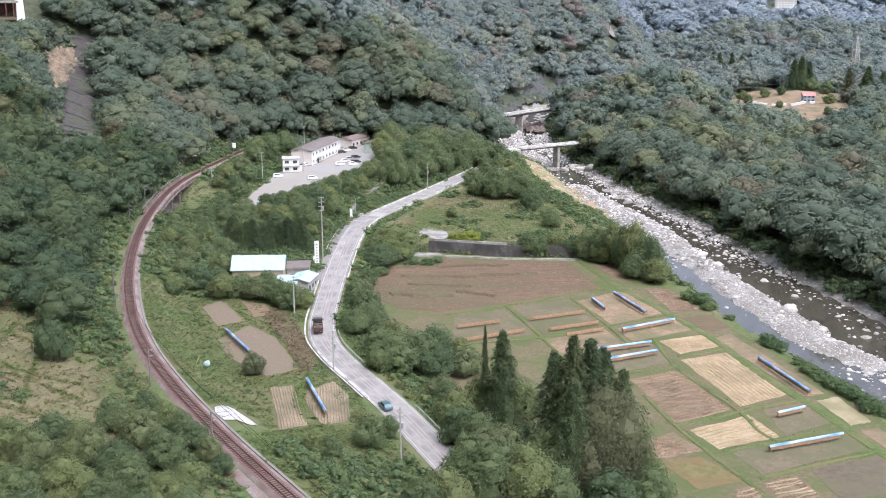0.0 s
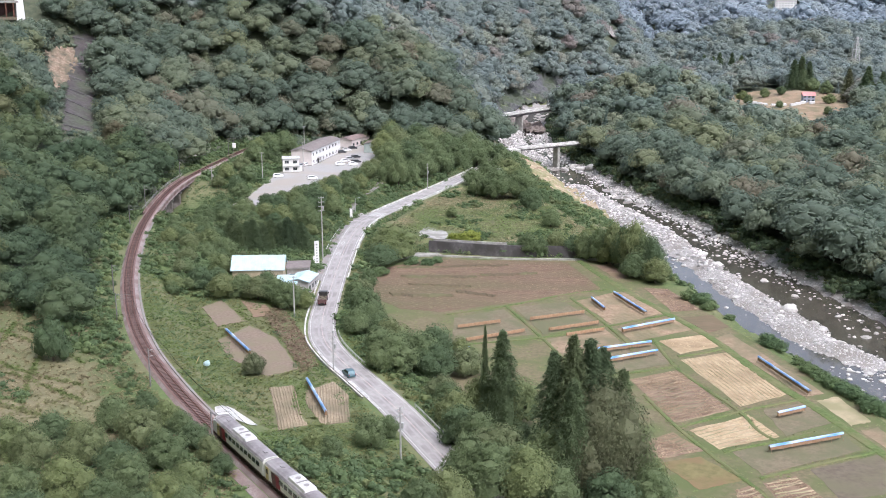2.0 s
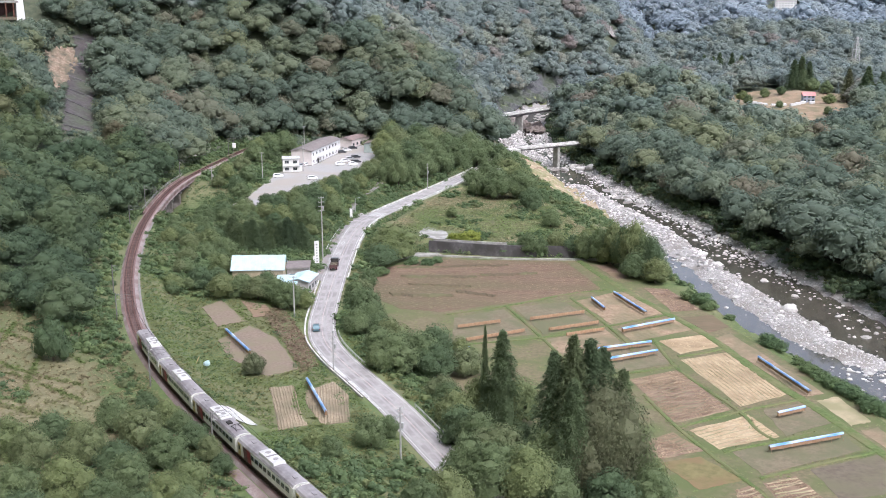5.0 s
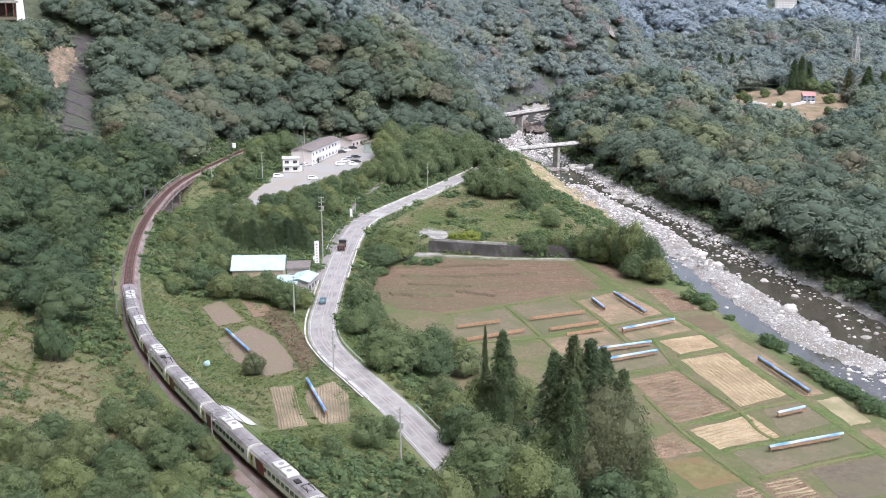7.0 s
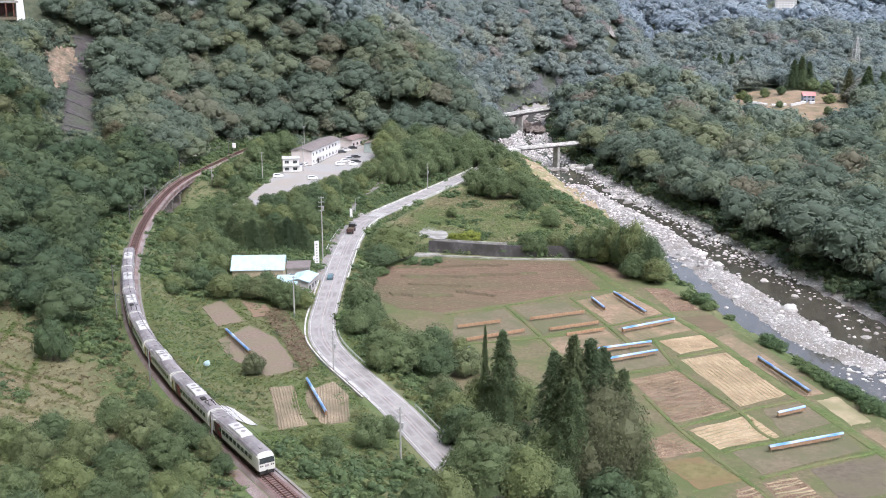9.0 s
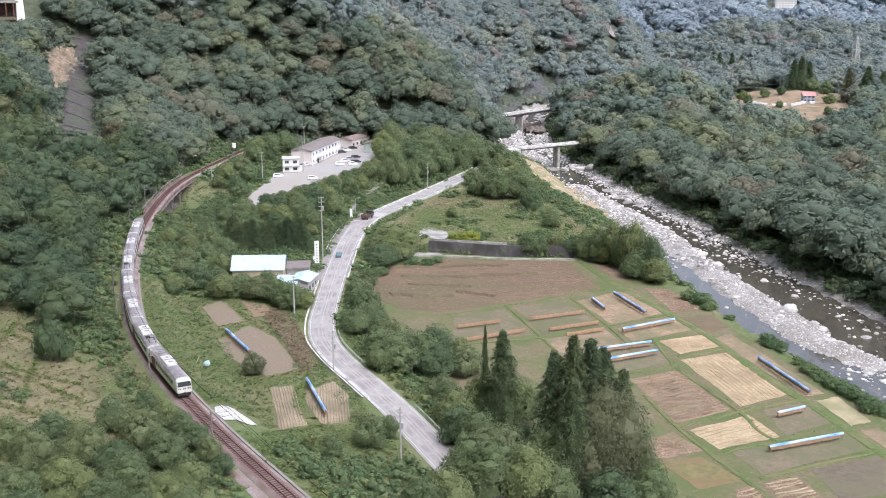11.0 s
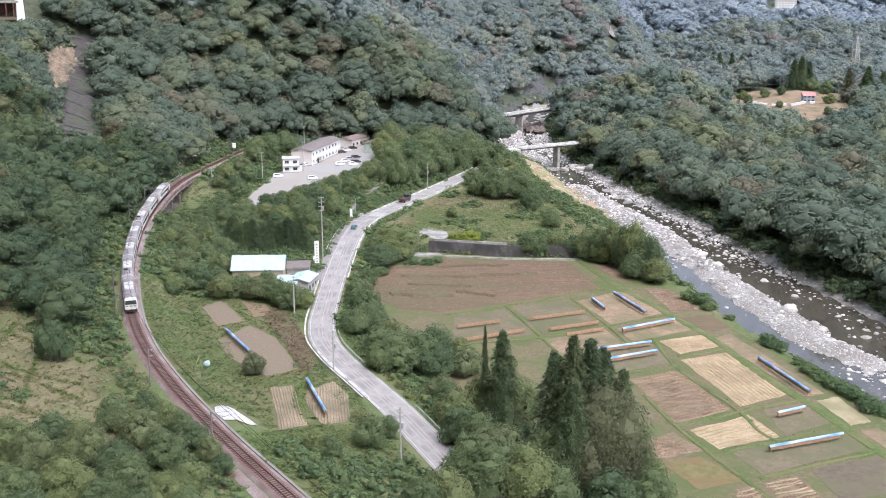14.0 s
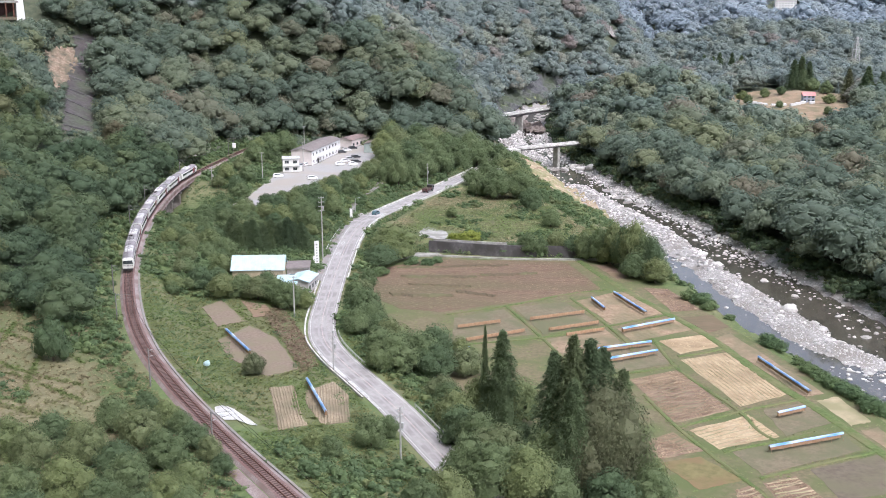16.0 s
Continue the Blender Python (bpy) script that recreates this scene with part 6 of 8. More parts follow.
def scrap(x, y):
    ob = empty("field_scarecrow", pose(x, y, gz(x, y), 0, 0, 30), "pole with a crumpled blue-white plastic sheet", "field marker")
    part("pole", rod(bmesh.new(), (0, 0, -0.2), (0.1, 0, 2.4), 0.04, seg=6), M["wood"], ob)
    bm = bmesh.new()
    bmesh.ops.create_icosphere(bm, subdivisions=2, radius=0.75)
    for v in bm.verts:
        v.co *= 1 + 0.5 * noise.noise(v.co * 2.1)
        v.co = Vector((v.co.x + 0.15, v.co.y * 0.5, v.co.z * 0.8 + 1.5))
    part("sheet", bm, M["bluewhite"], ob)


scrap(-48.4, 206.6)
tagged(part("field_stake", rod(bmesh.new(), (-50.6, 206.5, gz(-50.6, 206.5) - 0.1), (-49.9, 207.2, gz(-50.6, 206.5) + 1.3), 0.09, seg=6), M["yellow"], None), "short leaning yellow stake in the grass", "stake")


# ---- buildings ----
def gable_roof(bm, L, W, z, rise, eave=0.5, thick=0.18):
    h, w = L / 2 + eave, W / 2 + eave
    loft(bm, [[(x, -w, z - thick), (x, -w, z), (x, 0, z + rise), (x, w, z), (x, w, z - thick), (x, 0, z + rise - thick)] for x in (-h, h)])
    return bm


def window_at(ob, x, y, z, w, h, turn):
    wn_ = part("window", box(bmesh.new(), (w, 0.08, h), (x, y, z), turn), M["glass"], ob)
    c, s = math.cos(radians(turn)), math.sin(radians(turn))
    fr = bmesh.new()
    for dx, dz, ww, hh in ((0, -0.06, w + 0.16, 0.08), (0, h - 0.02, w + 0.16, 0.08), (-w / 2, 0, 0.07, h), (w / 2, 0, 0.07, h), (0, 0, 0.05, h)):
        box(fr, (ww, 0.13, hh), (x + dx * c, y + dx * s, z + dz), turn)
    part("window_frame", fr, M["steel"], wn_)


def building(name, x, y, z, turn, L, W, H, wall, roofm, label, rise=0.5, rows=2, cols=6, gable=False, category="building", front=-1):
    """A house or shed: local x runs along its length, the front looks to -y."""
    ob = empty(name, pose(x, y, z, 0, 0, turn), label, category)
    part("wall", box(bmesh.new(), (L, W, H + 0.4), (0, 0, -0.4)), wall, ob)
    bm = bmesh.new()
    if gable:
        gable_roof(bm, L, W, H + 0.1, rise)
        for xx in (-L / 2 + 0.02, L / 2 - 0.22):
            g = bmesh.new()
            loft(g, [[(xx + d, -W / 2 + 0.05, H - 0.1), (xx + d, W / 2 - 0.05, H - 0.1), (xx + d, 0, H + rise - 0.1)] for d in (0, 0.2)])
            part("gable", g, wall, ob)
    else:
        loft(bm, [[(xx, -W / 2 - 0.4, H), (xx, -W / 2 - 0.4, H + 0.25), (xx, W / 2 + 0.4, H + 0.25 + rise), (xx, W / 2 + 0.4, H + rise)] for xx in (-L / 2 - 0.3, L / 2 + 0.3)])
    part("roof", bm, roofm, ob)
    part("plinth", box(bmesh.new(), (L + 0.1, W + 0.1, 0.35), (0, 0, -0.05)), M["concrete"], ob)
    part("gutter", box(bmesh.new(), (L + 0.6, 0.14, 0.14), (0, -W / 2 - 0.45, H - 0.05)), M["steel"], ob)
    for r in range(rows):
        zz = 0.95 + r * (H / max(rows, 1))
        for c in range(cols):
            xx = -L / 2 + (c + 0.5) * L / cols
            window_at(ob, xx, front * (W / 2 + 0.01), zz, min(1.6, L / cols * 0.55), 1.15, 0)
    return ob


main = building("works_building", -55.3, 464.8, LOT_Z, 77.0, 38.0, 9.0, 6.2, M["pinkwall"], M["roofgrey"], "long two-storey works building with a grey roof", 1.1, 2, 9, True)
# white cladding on the yard side, pale pink on the gable end
part("front_cladding", box(bmesh.new(), (37.8, 0.06, 6.1), (0, -4.52, 0.02)), M["white"], main, "white clad front")
part("porch", box(bmesh.new(), (4.0, 2.0, 0.2), (-11.0, -5.6, 2.7), bevel=0.03), M["acwhite"], main)
for dx in (-12.6, -9.4):
    part("porch_post", rod(bmesh.new(), (dx, -6.4, 0), (dx, -6.4, 2.7), 0.08), M["steel"], main)
part("entrance_door", box(bmesh.new(), (1.8, 0.1, 2.1), (-11.0, -4.58, 0.05)), M["glass"], main)
building("rear_shed", -42.5, 505.0, LOT_Z, 66.0, 18.0, 8.0, 3.6, M["pinkwall"], M["redbrown"], "low building with a red-brown metal roof", 1.2, 1, 5, True)
building("side_shed", -31.5, 484.0, LOT_Z, 80.0, 9.0, 7.0, 4.2, M["tealwall"], M["redbrown"], "small grey-green shed with a brown roof", 1.0, 1, 3, True)
office = building("site_office", -62.0, 431.5, LOT_Z, 8.0, 6.6, 4.6, 5.6, M["white"], M["acwhite"], "white two-storey prefabricated site office", 0.15, 2, 2, False)
for zz in (2.75,):
    part("balcony", box(bmesh.new(), (7.0, 1.0, 0.12), (0, -2.7, zz)), M["acwhite"], office)
part("outer_stair", box(bmesh.new(), (0.9, 3.2, 0.12), (3.9, -0.4, 1.3), tilt=(38, 0)), M["acwhite"], office)
barn = building("blue_roofed_house", -50.0, 281.5, -9.0, 3.0, 13.5, 8.5, 5.0, M["beige"], M["bluewhite"], "house with a pale blue metal roof and beige walls", 3.0, 1, 4, True, "house")
for k in np.arange(-6.9, 7.0, 0.9):
    part("roof_seam", rod(bmesh.new(), (k, -4.6, 5.0 + 0.1 + 0.14 + 0.0), (k, -0.05, 8.1 + 0.16), 0.04, seg=5), M["bluewhite"], barn)
shed = building("blue_roofed_shed", -37.4, 275.5, -9.0, 80.0, 8.0, 5.2, 3.4, M["concretewall"], M["bluewhite"], "small shed with a pale blue roof beside the road", 0.9, 1, 3, True, "shed")
low = building("grey_roofed_shed", -40.2, 287.5, -9.0, 4.0, 6.0, 6.0, 3.6, M["concretewall"], M["roofgrey"], "low annex with a flat grey metal roof", 0.3, 1, 2, False, "shed")
building("lean_to", -41.3, 273.0, -9.0, 3.0, 5.2, 6.4, 3.2, M["concretewall"], M["bluewhite"], "lean-to with a pale blue roof beside the house", 0.5, 1, 2, False, "shed")


# ---- parked cars ----
YARD = [(-65.3, 418.6, 15, "carwhite"), (-51.2, 413.8, 20, "carwhite"), (-43.5, 447.0, 25, "carwhite"), (-40.6, 461.0, 30, "carsilver"), (-38.4, 466.0, 32, "cardark"), (-45.8, 480.0, 20, "cardark"),
        (-44.0, 486.0, 20, "carwhite"), (-41.8, 492.0, 25, "cardark"), (-38.0, 447.0, 28, "carwhite"), (-37.2, 453.0, 28, "cardark"), (-57.6, 446.0, 60, "carwhite"), (-59.4, 443.5, 60, "carsilver"), (-42.0, 455.0, 28, "carwhite"), (-32.5, 503.0, 60, "bluewhite")]
proto = {}
for x, y, a, c in YARD:
    m = pose(x, y, LOT_Z + 0.065, 0, 0, a)
    if c in proto:
        copy_thing(proto[c], m)
    else:
        proto[c] = small_car(M[c], {"carwhite": "parked white compact car on the gravel yard", "carsilver": "parked silver compact car on the gravel yard", "cardark": "parked dark compact car on the gravel yard", "bluewhite": "parked pale blue van behind the sheds"}[c], 4.2, 1.68, 1.5)
        proto[c].matrix_world = m


# ---- river bridges ----
def river_bridge(x0, y0, x1, y1, z, w, piers, label, depth=1.1):
    L = math.hypot(x1 - x0, y1 - y0)
    a = math.degrees(math.atan2(y1 - y0, x1 - x0))
    ob = empty("road_bridge", pose(x0, y0, z, 0, 0, a), label, "bridge", "river bridges")
    part("deck", box(bmesh.new(), (L, w, 0.4), (L / 2, 0, -0.4)), M["concrete"], ob)
    for o in (-w / 2 + 0.9, 0, w / 2 - 0.9):
        part("girder", box(bmesh.new(), (L, 0.5, depth), (L / 2, o, -0.4 - depth)), M["darkconc"], ob)
    for o in (-w / 2 + 0.15, w / 2 - 0.15):
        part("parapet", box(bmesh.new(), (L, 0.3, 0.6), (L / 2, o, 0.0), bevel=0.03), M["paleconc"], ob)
    for t in piers:
        X, Y = x0 + (x1 - x0) * t, y0 + (y1 - y0) * t
        hgt = z - gz(X, Y) + 0.6
        part("pier", box(bmesh.new(), (1.6, w * 0.8, hgt - 1.3), (L * t, 0, -hgt), 0, 0.12, 0.92), M["concrete"], ob)
    return ob


river_bridge(37.5, 521.0, 80.0, 547.3, -8.0, 5.0, (0.02, 0.46), "low concrete road bridge over the river", 0.6)
river_bridge(31.0, 650.0, 80.0, 706.0, -8.0, 7.0, (0.03, 0.34, 0.97), "upstream concrete road bridge over the gorge", 1.3)
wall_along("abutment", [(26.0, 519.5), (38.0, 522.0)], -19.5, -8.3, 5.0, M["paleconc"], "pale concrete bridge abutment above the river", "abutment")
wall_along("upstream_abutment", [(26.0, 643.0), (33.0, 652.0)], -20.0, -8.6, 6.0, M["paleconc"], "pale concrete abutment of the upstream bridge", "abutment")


# ---- bare slopes: slide scar, channel of stepped concrete, cliffs, river bank ----
def patch(name, pts, lift, material, label, category, rough=0.5, step=2.0):
    """An uneven bare patch that follows the ground inside an outline."""
    q = np.array(pts, float)
    x = np.arange(q[:, 0].min(), q[:, 0].max() + step, step)
    y = np.arange(q[:, 1].min(), q[:, 1].max() + step, step)
    X, Y = np.meshgrid(x, y)
    P = np.c_[X.ravel(), Y.ravel()]
    Z = ground_z(P[:, 0], P[:, 1]) + lift + np.random.default_rng(len(pts) * 7 + int(abs(pts[0][0]))).normal(0, rough, len(P))
    nx = len(x)
    F = []
    C = (P.reshape(len(y), nx, 2)[:-1, :-1] + P.reshape(len(y), nx, 2)[1:, 1:]) / 2
    D = inside(C.reshape(-1, 2), pts).reshape(C.shape[:2])
    for j in range(len(y) - 1):
        for i in range(nx - 1):
            if D[j, i] < 0:
                a = j * nx + i
                F.append((a, a + 1, a + nx + 1, a + nx))
    return tagged(shape(name, np.c_[P, Z], F, material), label, category, kind="structure")


M["bankearth"] = mat("eroded_tan_earth", (0.24, 0.175, 0.115), (0.46, 0.37, 0.265), 0.45, 0.95, 0, 0.8, (0.22, 0.22, 0.11), 0.14, dist=0.3)
M["rubble"] = mat("brown_rubble", (0.14, 0.115, 0.105), (0.25, 0.21, 0.195), 0.6, 0.95, 0, 0.8, (0.18, 0.15, 0.13), 0.1, dist=0.3)
patch("slide_scar", [(-195.0, 522.0), (-181.0, 534.0), (-166.0, 500.0), (-163.0, 452.0), (-171.0, 470.0)], 0.9, M["earth"], "bare tan landslide scar in the wooded slope", "bare slope", 0.45, 1.4)
patch("stepped_channel", [(-183.0, 540.0), (-174.0, 545.0), (-137.0, 414.0), (-146.0, 408.0)], 0.7, M["rockpurple"], "straight grey-brown erosion channel down the hillside", "channel", 0.2, 1.2)
for k in range(9):
    t = k / 8
    x, y = -142.0 - 36.0 * t, 414.0 + 124.0 * t
    foot = [(x - 5 + d, y + e) for d, e in ((0, 0), (9.5, 2.5), (9.3, 3.1), (-0.2, 0.6))]
    b = shape("check_dam", [(p, q, gz(p, q) + h) for h in (0.2, 1.25) for p, q in foot], [(0, 1, 5, 4), (1, 2, 6, 5), (2, 3, 7, 6), (3, 0, 4, 7), (4, 5, 6, 7)], M["darkconc"])
    tagged(b, "low grey concrete check dam across the channel", "check dam", "check dams")
patch("river_bank_scar", BARE_BANK, 0.5, M["bankearth"], "eroded tan earth bank beside the river", "river bank", 0.45)
patch("gorge_cliff", CLIFF, 1.2, M["rock"], "grey rock face above the gorge", "cliff", 1.1, 2.5)
patch("gorge_rubble", [(40.0, 720.0), (64.0, 700.0), (64.0, 660.0), (60.0, 650.0), (40.0, 690.0)], 1.5, M["rubble"], "slope of brown rubble under the upstream bridge", "rubble", 0.9)
patch("rock_slide", [(150.0, 985.0), (158.0, 990.0), (160.0, 1025.0), (153.0, 1018.0)], 5.0, M["gravel"], "pale rock slide high on the far spur", "rock slide", 2.0, 4.0)
patch("plateau_field", CLEARING, 0.3, M["soil"], "dry tan field on the plateau across the river", "field", 0.12, 5.0)
patch("hill_yard", [(-116.0, 428.0), (-103.0, 440.0), (-100.0, 448.0), (-116.0, 440.0)], 0.4, M["gravel"], "small bare clearing beside the railway", "clearing", 0.1)


# retaining portal high on the west slope
def gallery():
    ob = empty("hillside_gallery", pose(-214.0, 541.0, gz(-214, 541) + 1.0, 0, 0, 30), "brown steel gallery with a white end pillar", "road gallery")
    part("slab", box(bmesh.new(), (36, 9, 1.0), (-14, 2, 7.4)), M["concrete"], ob)
    part("floor_beam", box(bmesh.new(), (36, 9, 1.4), (-14, 2, -0.8)), M["earth"], ob)
    part("back_wall", box(bmesh.new(), (36, 0.8, 7.5), (-14, 5.6, 0)), M["maroon"], ob)
    for x in np.arange(-30, 2, 3.5):
        part("column", box(bmesh.new(), (0.6, 0.8, 7.5), (x, -2, 0)), M["rust"], ob)
    part("end_pillar", box(bmesh.new(), (4.0, 5.5, 10.0), (4.6, 0, -1.2), taper=0.8), M["white"], ob)


gallery()


# power pylon, far houses
def pylon(x, y, h):
    ob = empty("power_pylon", pose(x, y, gz(x, y) - 1, 0, 0, 20), "grey lattice power pylon above the far woods", "pylon")
    bm = bmesh.new()
    prev = None
    for k in range(9):
        z = h * k / 8
        w = 2.6 * (1 - k / 8) ** 0.8 + 0.55
        q = [(-w, -w, z), (w, -w, z), (w, w, z), (-w, w, z)]
        for i in range(4):
            rod(bm, q[i], q[(i + 1) % 4], 0.17, seg=4)
            if prev:
                rod(bm, prev[i], q[i], 0.34, seg=4)
                rod(bm, prev[i], q[(i + 1) % 4], 0.17, seg=4)
        prev = q
    part("tower", bm, M["steel"], ob)
    for z in (0.68, 0.82, 0.96):
        part("arm", box(bmesh.new(), (9.5, 0.5, 0.4), (0, 0, h * z), taper=0.7), M["steel"], ob)
        for x_ in (-4.5, 4.5):
            part("insulator", rod(bmesh.new(), (x_, 0, h * z - 1.6), (x_, 0, h * z), 0.22, seg=6), M["acwhite"], ob)


pylon(352.0, 925.0, 34.0)
h1 = building("plateau_house", 243.0, 715.0, gz(243, 715), -6.0, 7.6, 6.0, 4.6, M["bluegreywall"], M["redroof"], "two-storey house with a pinkish red roof", 2.0, 2, 3, True, "house")
h2 = building("hill_hotel", 404.0, 1296.0, gz(404, 1296), -8.0, 24.0, 14.0, 11.0, M["white"], M["acwhite"], "large white building on the distant wooded hill", 0.6, 4, 7, False)
for k in range(10):
    x, y = 205 + k * 4.2, 706 + (k % 3) * 3.0
    o = shape("greenhouse_row", [(x + a, y + b, gz(x, y) + 0.2 + c) for a in (-1.6, 1.6) for b, c in ((-1.5, 0), (-1.2, 1.3), (0, 1.8), (1.2, 1.3), (1.5, 0))], [(i, i + 1, i + 6, i + 5) for i in range(4)] + [(4, 3, 2, 1, 0), (5, 6, 7, 8, 9)], M["acwhite"])
    tagged(o, "small white plastic cover on the plateau field", "plastic cover", "field covers")


# ---- river stones ----
def rounded_stone(seed, lump=0.16):
    bm = bmesh.new()
    bmesh.ops.create_icosphere(bm, subdivisions=2, radius=1.0)
    for v in bm.verts:
        n = noise.noise(v.co * 1.3 + Vector((seed * 7.1, 0, 0)))
        v.co *= 1 + n * 0.5
        v.co.z *= 0.62
    me = bpy.data.meshes.new("boulder")
    bm.to_mesh(me)
    bm.free()
    me.materials.append(M["boulder"])
    return me


def stones():
    g = np.random.default_rng(5)

    def keep(P):
        dl, sl, _ = near_line(P, RIVER_L)
        dR, sR, _ = near_line(P, RIVER_R)
        u = dl / (dl + dR)
        y = P[:, 1]
        up = ease(y, 320, 400)
        pool = ease(300 - y, 0, 14) * ease(y, 246, 256) * (u < 0.17)
        d = 0.05 + 0.6 * np.exp(-((u - 0.82) / 0.13) ** 2) * (0.7 + 0.6 * wave(P, 12, 33)) + 0.6 * np.exp(-((u - 0.43) / 0.15) ** 4) + 0.3 * np.exp(-((u - 0.56) / 0.04) ** 2) + 0.35 * ease(254 - y, 0, 14) * (u < 0.8) + 0.62 * up + 0.3 * np.exp(-(u / 0.1) ** 2) * (y > 296)
        d = d * (1 - pool)
        dry = (1 - 0.7 * up * np.exp(-((u - 0.62 + 0.06 * np.sin(y / 23)) / 0.1) ** 2)) * (1 - 0.95 * np.exp(-((y - 508) / 26) ** 4) * np.exp(-((u - 0.42) / 0.3) ** 4))
        edge = 0.45 * np.exp(-(np.clip(sR, 0, None) / 3.0) ** 2)
        return (sl < 0.5) & (sR > -4.5) & (g.random(len(P)) < (d * (0.75 + 0.5 * wave(P, 18, 31)) + edge) * dry) & sector(P, 6)

    P = scatter(25, 130, 200, 720, 1.35, keep, 9)
    Z = ground_z(P[:, 0], P[:, 1])
    items = []
    for (x, y), z in zip(P, Z):
        r = 0.16 + 0.55 * g.random() ** 3 + (0.2 if y > 330 else 0)
        V = IV * (1 + g.normal(0, 0.14, (len(IV), 1)))
        items.append((V, IF, x, y, max(z, WATER_Z - 0.15) + r * 0.15, r * g.uniform(0.8, 1.4), r * 0.7, g.uniform(0, 6.28)))
    joined("river_stones", items, M["stone"], "scattered pale cobbles and stones of the river bed", "stones")
    def bar(P):
        dl, sl, _ = near_line(P, RIVER_L)
        dR, sR, _ = near_line(P, RIVER_R)
        u = dl / (dl + dR)
        return (sl < 0) & (sR > 0) & (np.abs(u - 0.44) < 0.2) & (g.random(len(P)) < 0.8) & sector(P, 4)

    P = scatter(70, 120, 238, 335, 0.62, bar, 12)
    Z = ground_z(P[:, 0], P[:, 1])
    items = []
    for (x, y), z in zip(P[Z > WATER_Z - 0.1], Z[Z > WATER_Z - 0.1]):
        r = 0.1 + 0.16 * g.random() ** 2
        items.append((IV * (1 + g.normal(0, 0.14, (len(IV), 1))), IF, x, y, z + r * 0.2, r * g.uniform(0.8, 1.5), r * 0.7, g.uniform(0, 6.28)))
    joined("bar_cobbles", items, M["stone"], "small pale cobbles covering the gravel bar", "stones")
    B = [rounded_stone(i) for i in range(5)]
    P = scatter(45, 126, 230, 540, 6.5, keep, 21)
    big = [(98.6, 292.0, 2.2), (61.0, 528.0, 2.2), (73.8, 523.5, 3.8), (69.3, 528.5, 2.6), (65.8, 537.5, 2.4), (103.0, 275.0, 1.4)]
    for k, (x, y) in enumerate(P[:130]):
        big.append((x, y, 0.55 + 0.75 * g.random() ** 2))
    for k, (x, y, r) in enumerate(big):
        ob = new("boulder", B[k % 5])
        ob.matrix_world = pose(x, y, max(gz(x, y), WATER_Z - 0.2) + r * 0.12, g.uniform(-8, 8), g.uniform(-8, 8), g.uniform(0, 360)) @ Matrix.Diagonal((r * g.uniform(0.85, 1.3), r, r * g.uniform(0.7, 1.0), 1))
        tagged(ob, "large pale weathered boulder in the river bed" if r > 1.3 else "pale rounded boulder in the river bed", "boulder", "river boulders")


stones()


# ---- trees that stand singly ----
def grove(rows, kinds, label, base, wide=1.0):
    """rows: x, y and height in metres."""
    for k, (x, y, h) in enumerate(rows):
        tree(kinds[k % len(kinds)], x, y, h / base, label, wide=wide * (0.9 + 0.2 * ((k * 37) % 10) / 10))


grove([(-15.5, 325.8, 13.5), (-19.3, 314.9, 8.3)], (0, 2), "tall broadleaf tree beside the road parapet", 7.2, 1.6)
grove([(-22.9, 268.5, 8.0), (-19.8, 261.1, 10.0), (-20.5, 240.4, 8.0), (-15.7, 242.4, 8.7), (-12.4, 237.1, 10.0), (-10.2, 216.0, 11.0), (-5.5, 222.6, 12.5), (-2.1, 231.2, 10.2), (-1.5, 219.7, 10.2), (-13.5, 216.3, 7.7), (4.0, 231.2, 7.2), (5.1, 221.9, 8.0), (-17.5, 252.0, 8.5), (-21.5, 281.0, 6.5), (-14.0, 228.0, 9.0), (-9.0, 230.0, 9.0), (-21.0, 293.0, 6.0)], (0, 1, 2, 3, 4), "leafy broadleaf tree between the road and paddies", 7.2)
grove([(-12.6, 174.0, 7.5), (-18.7, 164.5, 5.1), (-21.6, 164.7, 4.6), (-9.9, 180.0, 5.2)], (1, 3), "broadleaf tree on the bank below the road", 7.2)
grove([(-39.0, 208.0, 5.9)], (13,), "dark round bushy tree beside the drying rack", 7.2)
grove([(-75.1, 194.8, 11.5)], (4,), "lone slender tree in the dry meadow", 7.2, 0.72)
grove([(31.3, 326.6, 6.8), (35.9, 328.5, 7.5), (45.3, 326.3, 10.5), (53.8, 320.0, 9.0), (56.1, 302.6, 9.5), (61.1, 296.2, 9.5), (50.3, 318.4, 8.0), (41.0, 327.0, 7.6), (36.6, 354.0, 8.2), (26.8, 327.5, 8.5), (63.5, 300.0, 8.0), (58.0, 312.0, 8.5), (3.2, 369.2, 5.0), (8.4, 336.3, 3.6)], (0, 1, 3, 4), "broadleaf tree on the terrace edge near the river", 7.2)
grove([(-40.0, 383.4, 9.0), (-44.3, 366.4, 10.0), (-34.4, 391.0, 8.0), (-31.4, 400.2, 8.0), (-45.2, 349.2, 9.5), (-53.3, 346.7, 8.5), (-38.3, 364.3, 8.8), (-59.1, 347.9, 6.9), (-74.9, 405.6, 8.8), (-72.9, 449.3, 12.0), (-78.6, 441.0, 11.0), (-66.0, 352.0, 7.0), (-72.0, 375.0, 8.0), (-77.0, 392.0, 8.0), (-70.5, 474.0, 12.0), (-49.0, 372.0, 8.0)], (0, 1, 2, 3), "broadleaf tree on the bank below the gravel yard", 7.2)
grove([(-17.6, 417.0, 18.0), (-21.5, 417.5, 14.0), (-13.0, 424.0, 14.0), (-19.0, 426.0, 15.0)], (4, 0), "tall light green tree beside the far road", 7.2, 0.62)
